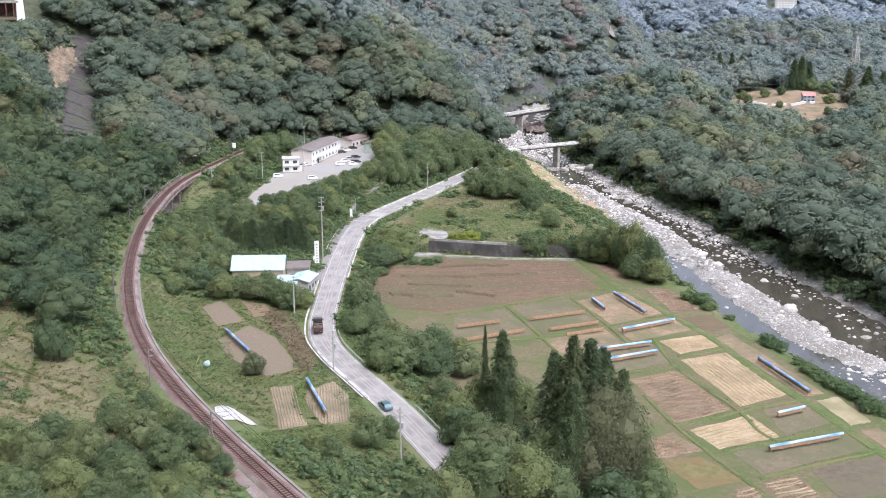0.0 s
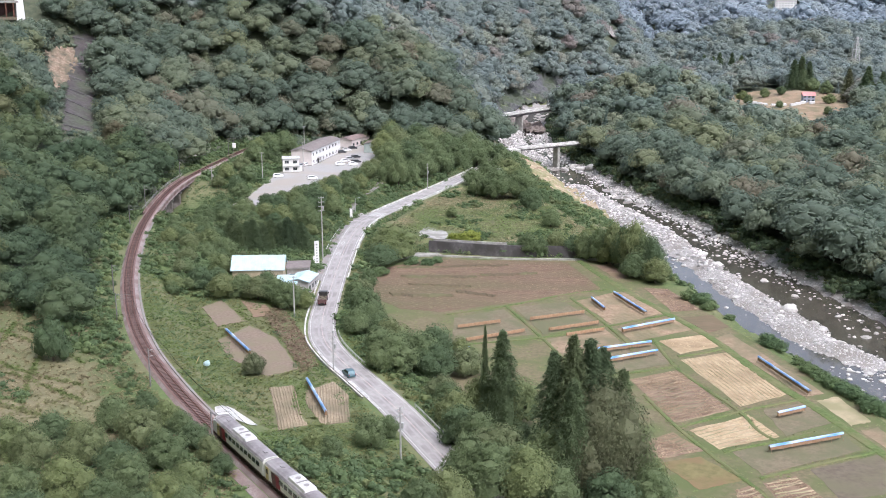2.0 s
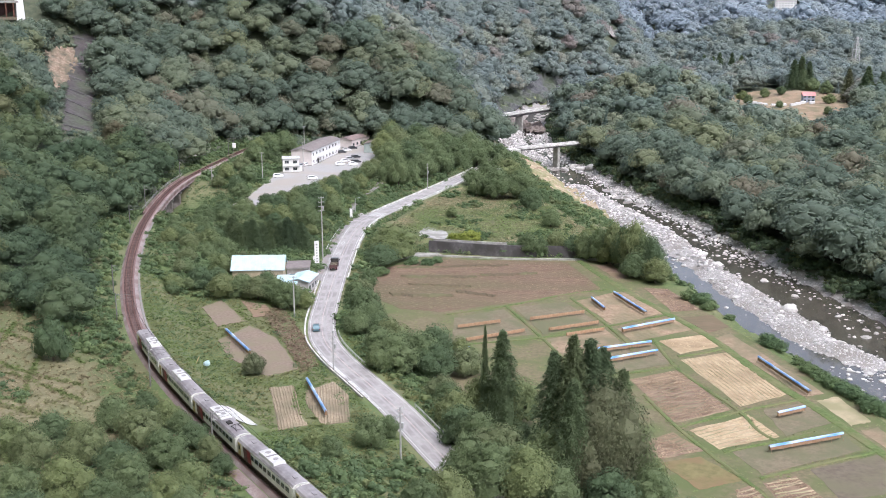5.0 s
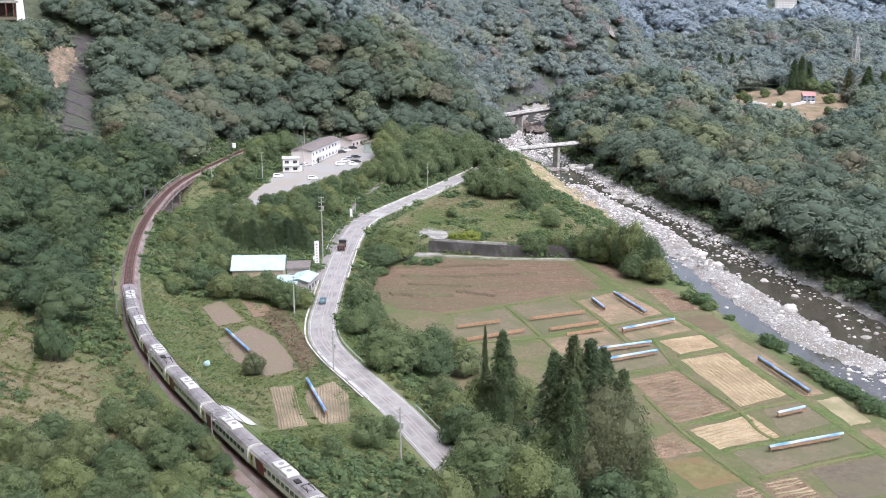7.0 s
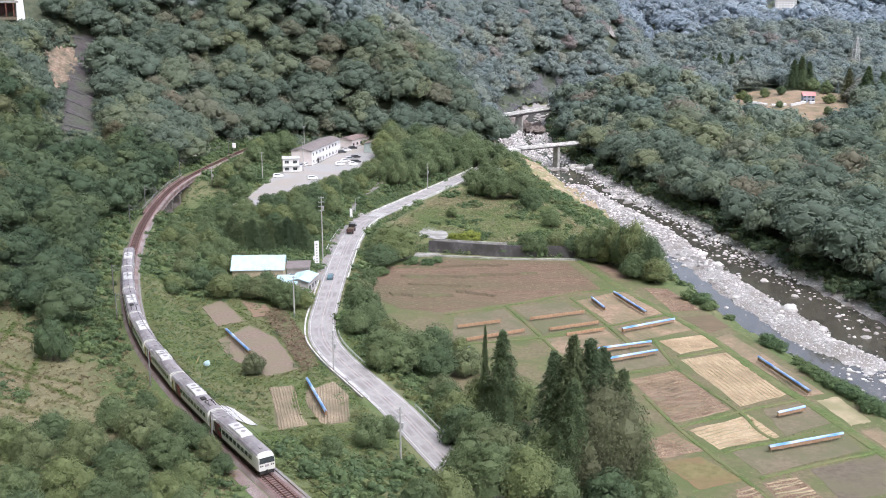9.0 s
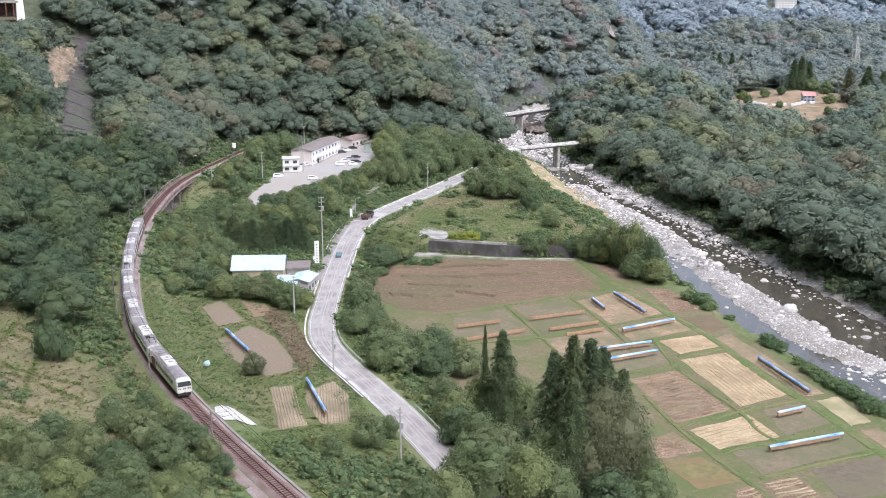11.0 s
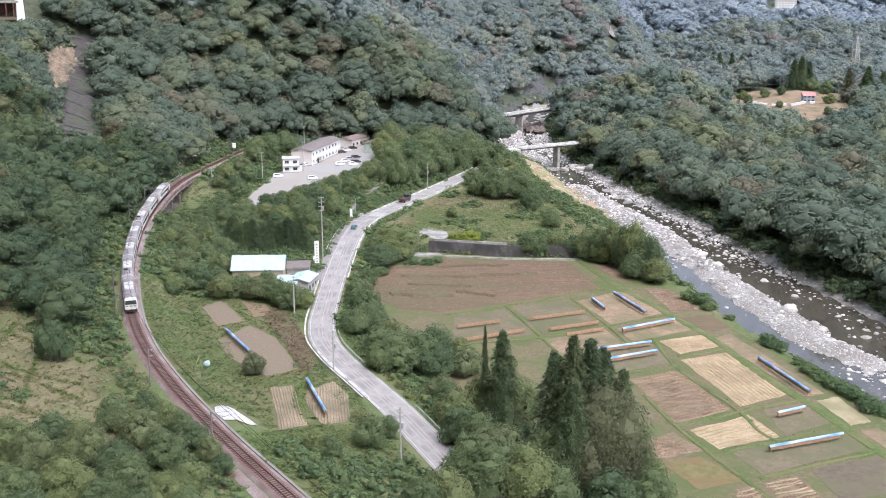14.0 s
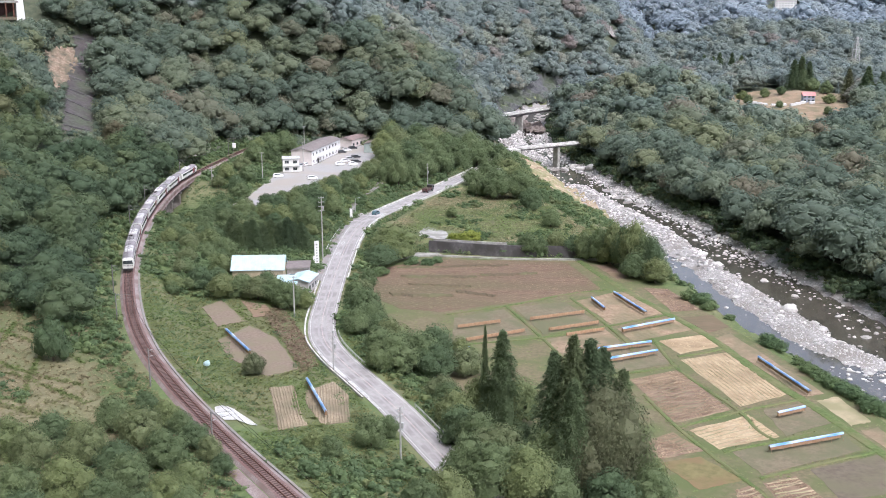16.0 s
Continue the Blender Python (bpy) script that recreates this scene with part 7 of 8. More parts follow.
grove([(14.5, 408.8, 11.0), (20.8, 403.1, 13.5), (29.5, 403.1, 14.0), (31.0, 413.9, 9.0), (27.3, 439.1, 12.2), (32.2, 382.1, 10.0), (34.0, 409.0, 7.0), (22.0, 425.0, 11.0), (31.0, 425.0, 11.0), (24.0, 455.0, 11.0), (31.0, 440.0, 9.0), (33.0, 462.0, 9.0), (27.0, 475.0, 10.0), (18.0, 440.0, 10.0), (12.0, 430.0, 9.0), (26.0, 490.0, 10.0), (20.0, 500.0, 11.0)], (1, 2, 3, 4), "leafy tree on the wooded spit above the river", 7.2)
grove([(-1.0, 452.0, 14.5), (6.9, 466.8, 15.0), (15.2, 474.7, 13.0), (-8.0, 440.0, 14.0), (-22.0, 448.0, 14.0), (-14.0, 452.0, 15.0), (-20.0, 470.0, 17.0), (-8.0, 468.0, 17.0), (2.0, 482.0, 17.0), (-26.0, 466.0, 15.0), (-24.0, 490.0, 16.0), (-12.0, 486.0, 18.0), (12.0, 490.0, 16.0), (-24.0, 505.0, 16.0), (-4.0, 500.0, 17.0)], (0, 1, 2, 3, 4), "tall broadleaf tree at the mountain's foot", 7.2)
grove([(-39.3, 254.9, 8.7), (-46.1, 268.5, 7.0), (-51.8, 268.8, 6.0), (-57.6, 268.8, 6.5), (-63.3, 269.2, 7.0), (-35.0, 259.6, 5.7), (-42.5, 261.0, 7.0), (-60.0, 282.0, 7.0), (-66.0, 290.0, 7.0), (-68.0, 303.0, 8.0), (-62.0, 298.0, 7.5), (-74.0, 317.0, 8.0)], (0, 2, 3), "leafy tree around the blue-roofed house", 7.2)
grove([(-60.9, 311.4, 8.0), (-57.3, 314.8, 9.1), (-52.9, 319.6, 9.1), (-47.9, 320.9, 10.2), (-43.9, 323.6, 8.3), (-64.0, 316.0, 8.0), (-55.0, 317.5, 8.0), (-50.3, 320.5, 8.5), (-46.0, 322.5, 8.5), (-59.0, 313.5, 8.5)], (5, 6, 7), "dark cedar in a dense row behind the house", 12.5, 1.9)
grove([(11.3, 191.5, 20.2)], (5,), "tall grey-green conifer at the edge of the paddies", 12.5, 1.0)
grove([(15.0, 193.5, 13.0), (7.5, 196.0, 12.0), (18.0, 166.5, 15.0), (31.5, 167.0, 15.0)], (1, 3), "bushy tree beside the tall conifer", 7.2, 0.8)
grove([(8.0, 192.8, 20.6)], (7,), "slender spire-shaped conifer beside the paddies", 12.5, 0.28)
grove([(22.0, 170.5, 26.2), (25.0, 171.5, 25.0), (19.0, 171.5, 23.0), (21.4, 163.8, 21.0), (30.6, 170.6, 20.0), (27.6, 173.5, 23.0)], (5, 6, 7), "massive old conifer in the clump near the paddies", 12.5, 0.92)
grove([(27.6, 168.0, 23.5), (25.2, 166.0, 17.5)], (12, 13), "dense brownish-green tree among the tall conifers", 7.2, 0.78)
grove([(4.3, 160.8, 11.0), (7.8, 157.9, 11.0), (13.3, 157.1, 10.9), (18.0, 157.9, 10.0), (27.2, 158.4, 10.0), (34.1, 160.5, 9.0), (-3.5, 147.6, 7.5), (0.7, 151.4, 8.6), (40.0, 154.4, 6.1), (3.0, 178.0, 9.0), (6.0, 172.0, 11.0), (9.5, 167.0, 11.0), (2.0, 187.0, 9.0), (1.0, 196.0, 8.5), (0.0, 206.0, 7.5), (14.0, 178.0, 9.0), (35.0, 166.0, 8.0), (13.5, 166.0, 9.5)], (0, 1, 2, 3, 4), "leafy broadleaf tree on the slope below the viewpoint", 7.2)
grove([(-54.6, 164.3, 7.5), (-48.5, 159.1, 8.6), (-53.8, 148.1, 8.3), (-58.8, 141.5, 7.9), (-42.5, 150.5, 7.9), (-37.0, 142.1, 6.8), (-44.2, 137.9, 8.6), (-50.7, 132.0, 8.3), (-55.4, 126.7, 8.0), (-38.6, 135.5, 7.6), (-34.5, 131.8, 6.6), (-45.7, 130.3, 6.7), (-60.0, 152.0, 7.0), (-48.0, 145.0, 7.5), (-64.0, 146.0, 7.0), (-40.0, 128.0, 7.0), (-52.0, 121.0, 7.0), (-46.0, 118.0, 7.0)], (0, 1, 2, 3, 4), "leafy broadleaf tree on the meadow slope by the track", 7.2)


grove([(-61.0, 362.0, 6.0), (-56.5, 369.0, 5.5), (-52.0, 375.0, 6.0), (-46.5, 379.0, 7.0), (-43.0, 388.0, 7.0), (-41.0, 396.0, 6.5), (-37.5, 404.0, 7.0), (-34.0, 411.0, 7.0), (-30.0, 420.0, 8.0), (-28.0, 428.0, 8.5), (-51.5, 364.0, 8.0), (-57.0, 356.0, 8.0), (-48.0, 357.0, 9.0), (-66.5, 346.0, 8.0), (-41.0, 373.0, 9.0)], (1, 3, 0, 2, 4), "dense leafy tree screening the gravel yard", 7.2, 1.1)
grove([(-74.0, 356.0, 5.5), (-84.0, 394.0, 6.0), (-83.0, 405.0, 8.0), (-80.0, 420.0, 9.0), (-74.0, 343.0, 5.0), (-80.0, 330.0, 4.5), (-76.0, 334.0, 8.0), (-72.0, 345.0, 8.0), (-104.0, 371.0, 8.0), (-108.0, 360.0, 8.0), (-79.0, 455.0, 10.0), (-77.0, 468.0, 11.0)], (0, 4, 2, 3), "leafy tree in the gully by the viaduct", 7.2, 1.0)
grove([(-36.0, 153.0, 5.0), (-39.5, 157.5, 5.5), (-43.0, 163.0, 5.0), (-33.0, 147.5, 4.6), (-46.5, 167.5, 5.0), (-51.0, 172.0, 5.0)], (2, 4), "bushy young tree close beside the track", 7.2, 1.0)
grove([(196.0, 690.0, 8.0), (205.0, 735.0, 9.0), (222.0, 742.0, 8.0), (232.0, 738.0, 8.0), (252.0, 700.0, 9.0), (214.0, 682.0, 6.0), (262.0, 735.0, 11.0), (256.0, 746.0, 12.0), (200.0, 668.0, 7.0), (240.0, 668.0, 7.0), (262.0, 672.0, 8.0)], (0, 1, 2, 3), "broadleaf tree on the plateau field", 7.2)
grove([(270.0, 690.0, 24.0), (276.0, 700.0, 26.0), (268.0, 712.0, 22.0), (283.0, 694.0, 25.0), (252.0, 760.0, 25.0), (246.0, 757.0, 22.0), (259.0, 764.0, 23.0), (218.0, 905.0, 23.0), (224.0, 898.0, 20.0), (231.0, 905.0, 22.0), (240.0, 900.0, 21.0), (246.0, 893.0, 19.0), (206.0, 890.0, 18.0), (198.0, 880.0, 17.0)], (5, 6, 7), "tall dark conifer at the plateau's edge", 12.5, 1.1)


# ---- undergrowth ----
SMALL = [crown(400 + i, 3, 78, 0.145, 0.6, True, 0.6) for i in range(6)]
VINE = [crown(430 + i, 4, 86, 0.14, 0.5, False, 0.75) for i in range(6)]
TUFT = []
for i in range(5):
    g_ = np.random.default_rng(500 + i)
    p_ = g_.normal(0, 0.45, (12, 3))
    p_[:, 2] = g_.uniform(0.1, 0.8, 12)
    TUFT.append(leaves(g_, p_, np.tile((0.0, 0.0, 0.6), (12, 1)), 0.42, 0.1))


STRAW = [(-42.0, 258.0), (-34.0, 240.0), (-27.5, 216.0), (-29.0, 209.0), (-34.6, 226.8), (-43.0, 248.0)]
SHEET = [(-40.5, 169.0), (-37.0, 164.0), (-31.0, 164.0), (-30.0, 169.5), (-35.0, 174.5), (-38.5, 177.0), (-40.5, 175.0)]


def open_ground(P, road=4.9, rail=3.3):
    ok = (near_line(P, ROAD)[0] > road) & (near_line(P, RAIL)[0] > rail)
    for poly, m in ((FIELDS, 0.5), (PLOTS, -1.5), (LOT, 0.8)):
        ok &= inside(P, poly) > m
    ok &= ~((P[:, 0] > -58.5) & (P[:, 0] < -33.5) & (P[:, 1] > 270.5) & (P[:, 1] < 291))
    return ok & sector(P, 6)


def valley(P):
    return (near_line(P, RAIL)[1] < 0) & (near_line(P, RIVER_L)[1] > 0.5) & (near_line(P, FOOT)[1] < 0)


def undergrowth():
    g = np.random.default_rng(23)

    def plants(P, kinds, lo, hi, squash, lift=0.0):
        Z = ground_z(P[:, 0], P[:, 1])
        out = []
        for (x, y), z in zip(P, Z):
            V, F = kinds[g.integers(len(kinds))]
            w = lo + (hi - lo) * g.random() ** 2
            out.append((V, F, x, y, z + lift - 0.12 * w, w, w * squash * g.uniform(0.7, 1.3), g.uniform(0, 6.28)))
        return out

    def bank(P):
        d = near_line(P, RAIL)[0]
        return ~((d < 13) & (P[:, 1] > 338) & (P[:, 1] < 398)) & open_ground(P) & valley(P) & (inside(P, TERRACE) > 0.5) & (inside(P, SHEET) > 1.8) & (inside(P, BARE_BANK) > 0.5) & (inside(P, STRAW) > 0.4)

    P = scatter(-100, 50, 128, 512, 2.3, bank, 31)
    low = (P[:, 1] < 262) & (near_line(P, ROAD)[1] > 0)
    joined("low_bank_plants", plants(P[low], VINE, 0.7, 1.7, 0.5), M["shrub"], "low green vines and weeds on the bank below the track", "undergrowth")
    P = P[~low]
    joined("bank_undergrowth", plants(P, VINE[:3] + SMALL[:4], 1.3, 3.1, 0.75), M["shrub"], "dense green shrubs and vines on the banks", "undergrowth")

    def hollow(P):
        d, sr, _ = near_line(P, RAIL)
        return (d > 2.5) & (d < 14) & (sr < 0) & (P[:, 1] > 334) & (P[:, 1] < 402) & (inside(P, LOT) > 1)

    D = scatter(-100, -70, 334, 402, 1.7, hollow, 59)
    joined("hollow_plants", plants(D, VINE + SMALL[:2], 0.8, 1.7, 0.6), M["shrub"], "low green vines and weeds round the viaduct's piers", "undergrowth")

    def terr(P):
        return (inside(P, TERRACE) < -0.6) & (wave(P, 26, 41) > 0.4) & ~((P[:, 0] < 5) & (P[:, 1] < 352))

    Q = scatter(-25, 55, 325, 450, 2.6, terr, 32)
    joined("terrace_scrub", plants(Q, SMALL, 0.8, 2.6, 0.75), M["shrub"], "patches of green scrub on the fallow terrace", "scrub")

    def terr2(P):
        return (inside(P, TERRACE) < -0.6) & ~((P[:, 0] < 3) & (P[:, 1] < 348))

    R = scatter(-25, 55, 325, 450, 1.15, terr2, 33)
    joined("terrace_weeds", plants(R, TUFT, 0.6, 1.2, 0.45), M["terraceweed"], "tall dry brown weeds on the fallow terrace", "weeds")

    def meadow(P):
        sr = near_line(P, RAIL)[1]
        return (sr > 3.0) & (P[:, 1] < 240) & sector(P, 6)

    tan = patch("dry_meadow", [(-125.0, 235.0), (-92.0, 226.0), (-76.5, 218.0), (-66.0, 190.0), (-55.0, 165.0), (-43.0, 143.0), (-62.0, 132.5), (-90.0, 150.0), (-125.0, 200.0)], 0.07, M["tanmeadow"], "dry tan sloping meadow in old terraces", "meadow", 0.0, 2.5)
    S = scatter(-110, -30, 115, 240, 1.0, meadow, 34)
    joined("meadow_weeds", plants(S, TUFT, 0.35, 0.85, 0.6), M["meadow"], "dry tan grass and weeds of the sloping meadow", "meadow grass")

    def meadow2(P):
        sr = near_line(P, RAIL)[1]
        return (sr > 4.5) & (P[:, 1] < 240) & sector(P, 6) & ((wave(P, 22, 44) > 0.9) | (sr < 8.0) | (P[:, 1] < 152) | (P[:, 1] > 221))

    # grassy edges of the old terraces
    for k, (x0, y0, x1, y1, bow) in enumerate(((-98, 208, -70, 196, 3), (-96, 196, -66, 184, -3), (-92, 183, -62, 175, 3), (-86, 171, -58, 164, -2), (-90, 214, -84, 178, 3), (-80, 205, -72, 172, -3))):
        u = g.random(260)
        A = np.c_[x0 + (x1 - x0) * u, y0 + (y1 - y0) * u + bow * np.sin(u * 3.14) + g.normal(0, 0.5, 260)]
        joined("terrace_edge_grass", plants(A, TUFT, 0.4, 0.8, 0.6), M["leafgrass"], "green grass along an old terrace edge", "grass")
    S2 = scatter(-110, -30, 112, 240, 2.1, meadow2, 35)
    joined("meadow_scrub", plants(S2, SMALL, 0.7, 1.8, 0.8), M["shrub"], "green scrub along the meadow's edges", "scrub")

    def west(P):
        sr = near_line(P, RAIL)[1]
        return ((sr > 3.2) & (sr < 17) & (P[:, 1] > 200) & (P[:, 1] < 520))

    W = scatter(-140, -60, 200, 520, 2.5, west, 36)
    joined("trackside_scrub", plants(W, SMALL, 1.1, 2.8, 0.9), M["shrub"], "dense green scrub beside the railway", "scrub")

    def riverside(P):
        dl, sl, _ = near_line(P, RIVER_L)
        return (sl > np.where(P[:, 1] < 300, 2.6, 0.2)) & (sl < np.where((P[:, 1] > 322) & (P[:, 1] < 400), 18, 8)) & (inside(P, BARE_BANK) > 0.5) & (inside(P, TERRACE) > 0) & (inside(P, FIELDS) > 0.3) & (wave(P, 20, 51) > np.where((P[:, 1] > 240) & (P[:, 1] < 292), 0.7, -0.9))

    B = scatter(40, 110, 150, 500, 2.2, riverside, 37)
    joined("riverbank_shrubs", plants(B, SMALL, 0.8, 2.0, 0.9), M["shrub"], "green shrubs along the river bank", "shrubs")

    def tops(P):
        return (P[:, 1] > 118) & (near_line(P, ROAD)[0] > 5) & sector(P, 4) & (near_line(P, RAIL)[1] < -5) & (P[:, 1] < 168) & (inside(P, FIELDS) > 0.5)

    T = scatter(-25, 60, 118, 170, 2.2, tops, 38)
    joined("slope_undergrowth", plants(T, SMALL, 1.0, 2.4, 0.9), M["shrub"], "dense green undergrowth below the viewpoint", "undergrowth")

    def lev(P):
        d = np.full(len(P), 99.0)
        for pts in LEVEES:
            d = np.minimum(d, near_line(P, spline(pts, 1.0))[0])
        return (inside(P, FIELDS) < 1) & (d < 1.1)

    def lawn(P):
        return (near_line(P, RAIL)[1] < -3.0) & (near_line(P, ROAD)[1] > 4.6) & (P[:, 1] < 268) & sector(P, 4) & (inside(P, SHEET) > 0.3) & (inside(P, STRAW) > 0)

    N = scatter(-85, 0, 140, 268, 0.85, lawn, 46)
    for poly in PLOT_LIST:
        N = N[inside(N, poly) > 0.1]
    joined("bank_grass", plants(N, TUFT, 0.35, 0.8, 0.5), M["leafgrass"], "fresh green grass on the bank below the track", "grass")

    def foot(P):
        sf = near_line(P, FOOT)[1]
        return (sf > -16) & (sf < 10) & (near_line(P, RAIL)[0] > 4.5) & (inside(P, LOT) > 5) & sector(P, 3) & (near_line(P, ROAD)[0] > 6)

    H = scatter(-125, 28, 470, 590, 3.8, foot, 58)
    joined("foot_scrub", plants(H, SMALL, 1.8, 3.8, 1.0), M["wood_leaf"], "tall scrub along the foot of the mountain", "scrub")

    def scarside(P):
        d = np.minimum(inside(P, [(-195.0, 522.0), (-181.0, 534.0), (-166.0, 500.0), (-163.0, 452.0), (-171.0, 470.0)]), inside(P, [(-183.0, 540.0), (-174.0, 545.0), (-137.0, 414.0), (-146.0, 408.0)]))
        return (d > 0.5) & (inside(P, SCAR) < 8)

    U = scatter(-215, -125, 400, 575, 3.4, scarside, 47)
    joined("scar_scrub", plants(U, SMALL, 1.6, 3.2, 1.0), M["wood_leaf"], "young green scrub beside the landslide scar", "scrub")

    def dry(P):
        return inside(P, STRAW) < 0.5

    O = scatter(-45, -25, 205, 260, 0.7, dry, 48)
    joined("roadside_straw", plants(O, TUFT, 0.4, 0.9, 0.6), M["brownweed"], "dry straw and weeds on the roadside bank", "weeds")

    def fallow(P):
        return inside(P, [(-21.0, 309.0), (-4.0, 322.5), (38.0, 318.5), (44.0, 290.0), (17.0, 277.5), (-0.6, 270.0), (-11.0, 272.5), (-18.5, 282.0)]) < 0

    K = scatter(-25, 50, 262, 326, 0.85, fallow, 45)
    joined("fallow_weeds", plants(K, TUFT, 0.3, 0.7, 0.26, 0.06), M["fallowweed"], "dry brown weeds on the large fallow plot", "weeds")

    def margin(P):
        ok = inside(P, FIELDS) < 3
        for poly in PLOT_LIST:
            ok &= inside(P, poly) > 0.15
        return ok & sector(P, 3)

    E = scatter(-28, 98, 150, 328, 1.15, margin, 49)
    joined("field_margin_grass", plants(E, TUFT, 0.3, 0.6, 0.25), M["leafgrass"], "rough green grass on the paddy margins", "grass")

    def verge(P):
        sd = near_line(P, ROAD)[1]
        return (sd < -4.6) & (sd > -17) & (inside(P, FIELDS) > 0.2) & (P[:, 1] > 165) & (P[:, 1] < 345) & sector(P, 4)

    Y = scatter(-40, 25, 165, 345, 1.0, verge, 52)
    joined("verge_grass", plants(Y, TUFT + VINE[:2], 0.45, 1.1, 0.6), M["leafgrass"], "fresh green grass and vines on the road's bank", "grass")

    def littered(names):
        q = [p for p, n in zip(PLOT_LIST, PLOT_KIND) if n in names]

        def keep(P):
            ok = np.zeros(len(P), bool)
            for poly in q:
                ok |= inside(P, poly) < -0.4
            return ok & (wave(P, 7, 57) > -0.5)
        return keep

    L1 = scatter(30, 90, 155, 295, 0.72, littered(("dry_brown_stubble", "short_pale_stubble")), 55)
    joined("straw_litter", plants(L1, TUFT, 0.25, 0.6, 0.2, 0.14), M["strawlitter"], "loose pale straw littering the brown stubble plots", "straw")
    L2 = scatter(40, 80, 175, 255, 0.9, littered(("golden_cut_straw",)), 56)
    joined("golden_straw", plants(L2, TUFT, 0.2, 0.5, 0.16, 0.13), M["goldlitter"], "loose golden straw on the cut rice plots", "straw")

    G = scatter(-25, 95, 150, 326, 0.75, lev, 39)
    joined("levee_grass", plants(G, TUFT, 0.16, 0.36, 0.7), M["leafgrass"], "fresh green grass on the levees", "grass")


M["strawlitter"] = leafy("pale_brown_straw", (0.36, 0.265, 0.185), (0.52, 0.4, 0.29), (0.28, 0.2, 0.14), 0.4, 0.25)
M["goldlitter"] = leafy("golden_straw_bits", (0.42, 0.32, 0.2), (0.56, 0.45, 0.3), (0.33, 0.25, 0.16), 0.3, 0.2)
M["terraceweed"] = leafy("tan_terrace_weeds", (0.3, 0.265, 0.165), (0.42, 0.36, 0.235), (0.22, 0.27, 0.115), 0.06, 0.2)
M["fallowweed"] = leafy("olive_dry_weeds", (0.22, 0.158, 0.112), (0.32, 0.235, 0.165), (0.225, 0.19, 0.115), 0.05, 0.25)
M["meadow"] = leafy("tan_meadow_grass", (0.23, 0.2, 0.12), (0.33, 0.285, 0.18), (0.205, 0.215, 0.105), 0.05, 0.2)
M["leafgrass"] = leafy("fresh_grass", (0.13, 0.18, 0.065), (0.2, 0.25, 0.095), (0.21, 0.215, 0.1), 0.08, 0.15)


def far_bank_shrubs():
    g = np.random.default_rng(61)

    def edge(P):
        sR = near_line(P, RIVER_R)[1]
        return (sR < -2.4) & (sR > -11) & (near_line(P, FOOT)[1] < 0) & (wave(P, 16, 63) > -1.3)

    P = scatter(50, 130, 225, 720, 2.4, edge, 62)
    Z = ground_z(P[:, 0], P[:, 1])
    it = []
    for (x, y), z in zip(P, Z):
        V, F = SMALL[g.integers(len(SMALL))]
        w = g.uniform(1.4, 3.4)
        it.append((V, F, x, y, max(z, WATER_Z) - 0.1, w, w * g.uniform(0.6, 1.1), g.uniform(0, 6.28)))
    joined("far_bank_shrubs", it, M["shade_leaf"], "shrubs overhanging the river's wooded bank", "shrubs")


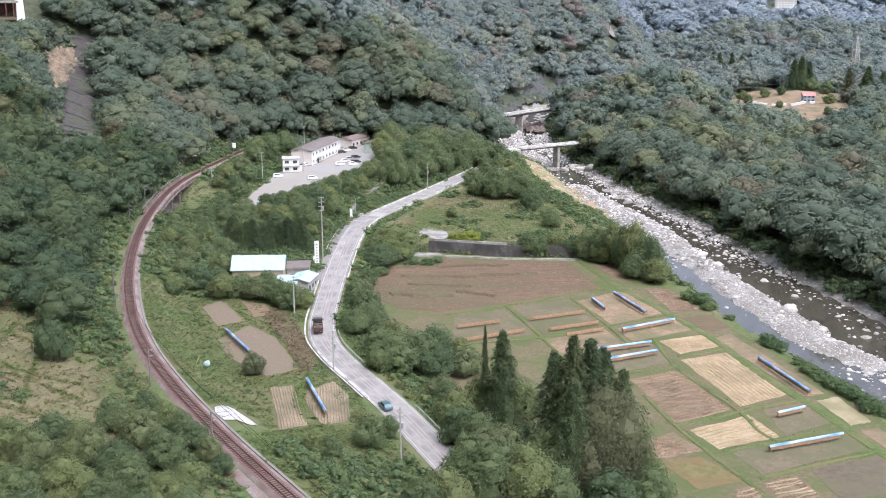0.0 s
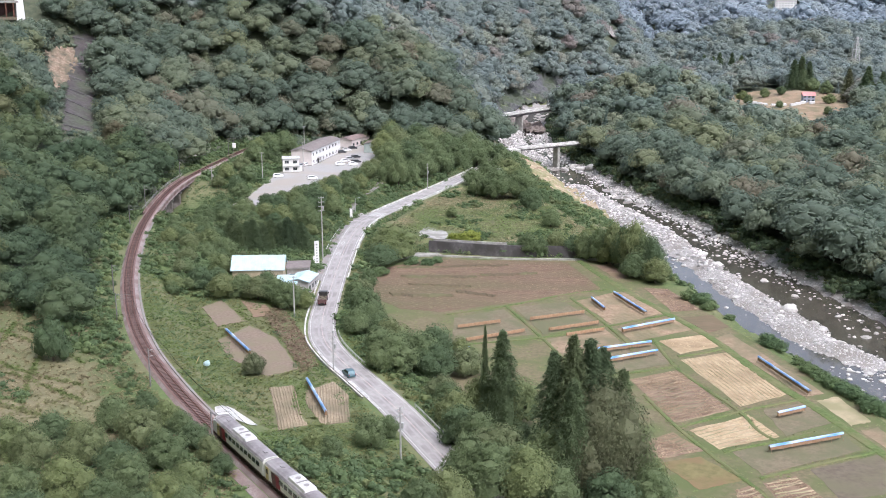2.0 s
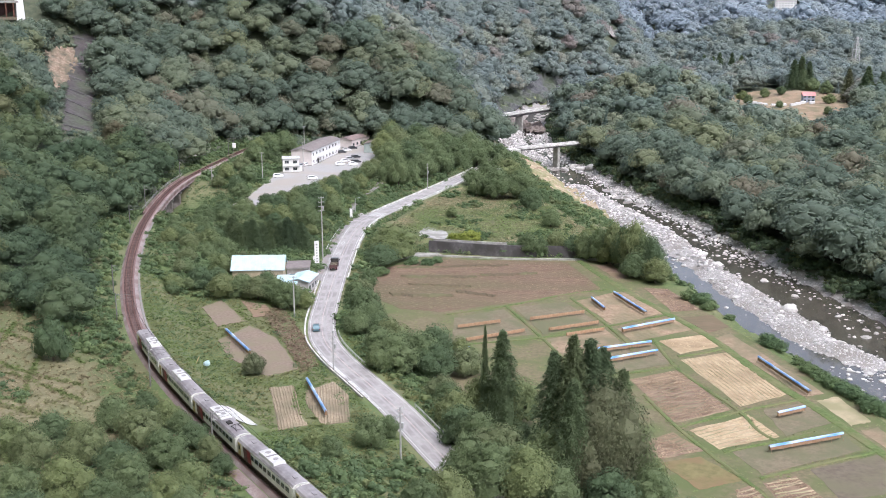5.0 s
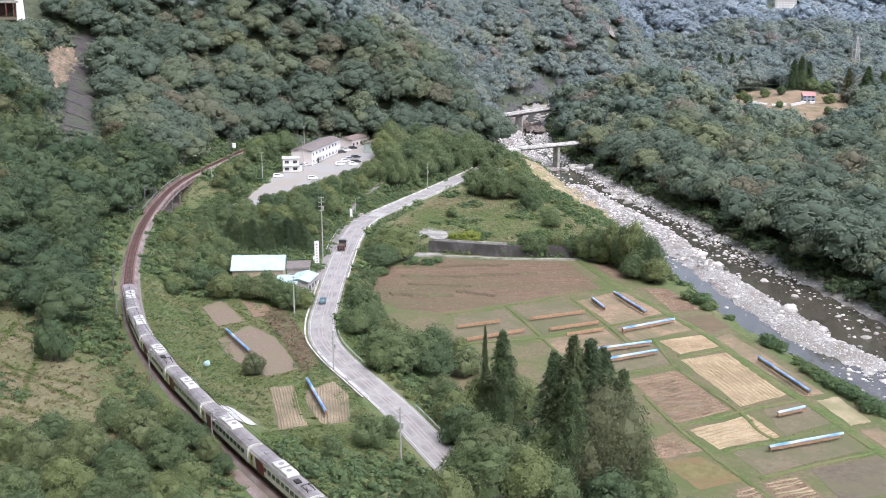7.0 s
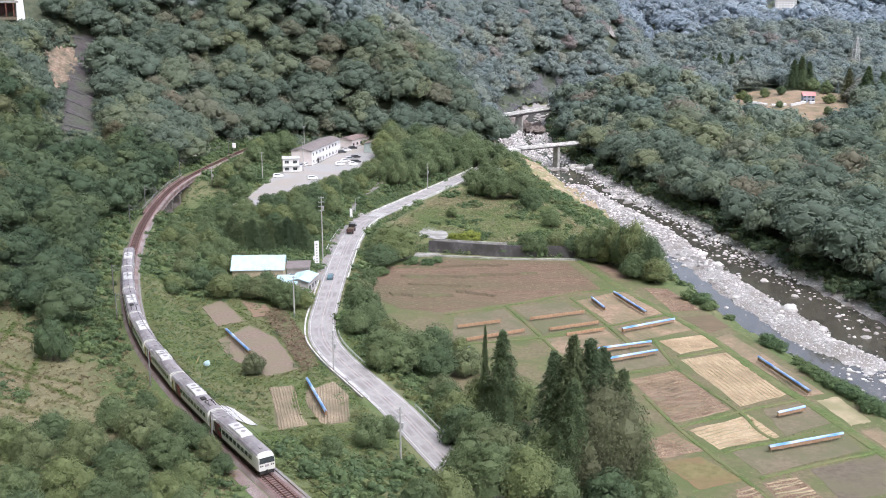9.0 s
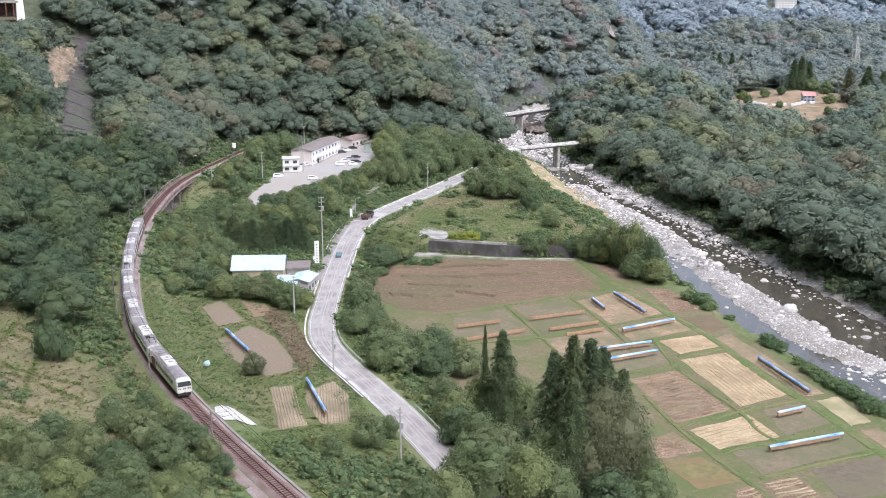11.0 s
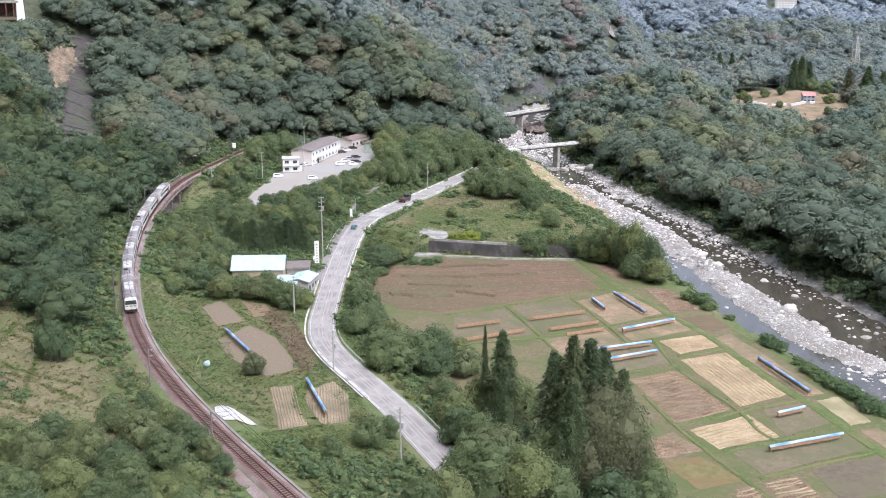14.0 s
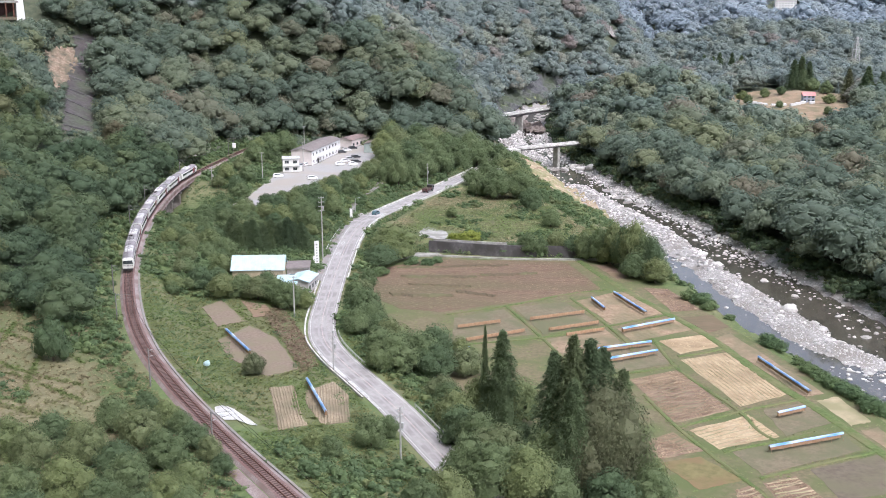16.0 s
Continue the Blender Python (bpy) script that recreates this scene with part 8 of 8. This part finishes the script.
undergrowth()
far_bank_shrubs()
grove([(52.1, 316.4, 17.5), (57.2, 309.0, 18.5), (48.2, 320.0, 14.5), (61.4, 303.6, 15.5), (44.1, 322.1, 11.0), (54.6, 313.0, 16.5), (59.0, 306.0, 16.0)], (0, 2, 4), "tall slender broadleaf tree on the river bank", 7.2, 0.58)
grove([(-52.0, 264.0, 7.6), (-47.2, 262.0, 7.8), (-42.6, 260.5, 8.4), (-38.6, 260.0, 7.6), (-56.3, 264.0, 7.8)], (1, 3, 0), "leafy broadleaf tree in front of the house", 7.2, 1.15)
def thicket(outline, step, lo, hi, seed, kinds, label):
    g = np.random.default_rng(seed)
    q = np.array(outline)
    P = scatter(q[:, 0].min(), q[:, 0].max(), q[:, 1].min(), q[:, 1].max(), step, lambda P: (inside(P, outline) < 0) & (near_line(P, RAIL)[0] > np.where(P[:, 1] > 320, 15.0, 8.5)), seed)
    for k, (x, y) in enumerate(P):
        h = g.uniform(lo, hi)
        tree(kinds[k % len(kinds)], float(x), float(y), h / 7.2, label, wide=g.uniform(1.0, 1.35))


thicket([(-81.0, 258.0), (-72.0, 240.0), (-64.0, 256.0), (-59.0, 266.0), (-60.0, 292.0), (-66.0, 312.0), (-86.0, 322.0), (-88.0, 300.0)], 6.2, 3.6, 6.2, 71, (0, 2, 3, 1, 4), "low spreading bushy tree between the railway and house")
thicket([(-62.0, 322.0), (-40.0, 330.0), (-37.0, 350.0), (-58.0, 344.0), (-80.0, 352.0), (-84.0, 330.0)], 6.5, 4.2, 6.8, 72, (3, 1, 0, 2, 4), "bushy tree in the hollow below the gravel yard")
# single shrubs along the riverside levee
for x, y, s in ((67.8, 280.8, 2.0), (69.6, 276.6, 2.1), (70.7, 271.6, 1.6), (73.6, 262.4, 1.0), (78.2, 242.8, 1.9), (78.9, 240.3, 1.5), (80.6, 228.9, 1.2), (81.5, 223.9, 1.5), (82.3, 219.1, 1.5), (83.5, 214.5, 1.7), (85.4, 211.3, 1.8), (86.4, 206.4, 1.8), (87.0, 200.8, 2.0), (9.0, 340.0, 1.9), (12.0, 339.0, 1.6), (-19.0, 305.0, 1.9), (-9.5, 318.0, 1.7), (-5.0, 316.0, 1.6), (-2.5, 319.0, 1.5)):
    tree(8 + int(x) % 4, x, y, s, "rounded green shrub at the field's edge")


tree(14, 8.7, 334.9, 2.3, "bright yellow-green shrub above the retaining wall")
tree(14, 3.8, 334.9, 1.7, "yellow-green shrub above the retaining wall")


def motions():
    move_train()
    move_vehicles()


motions()
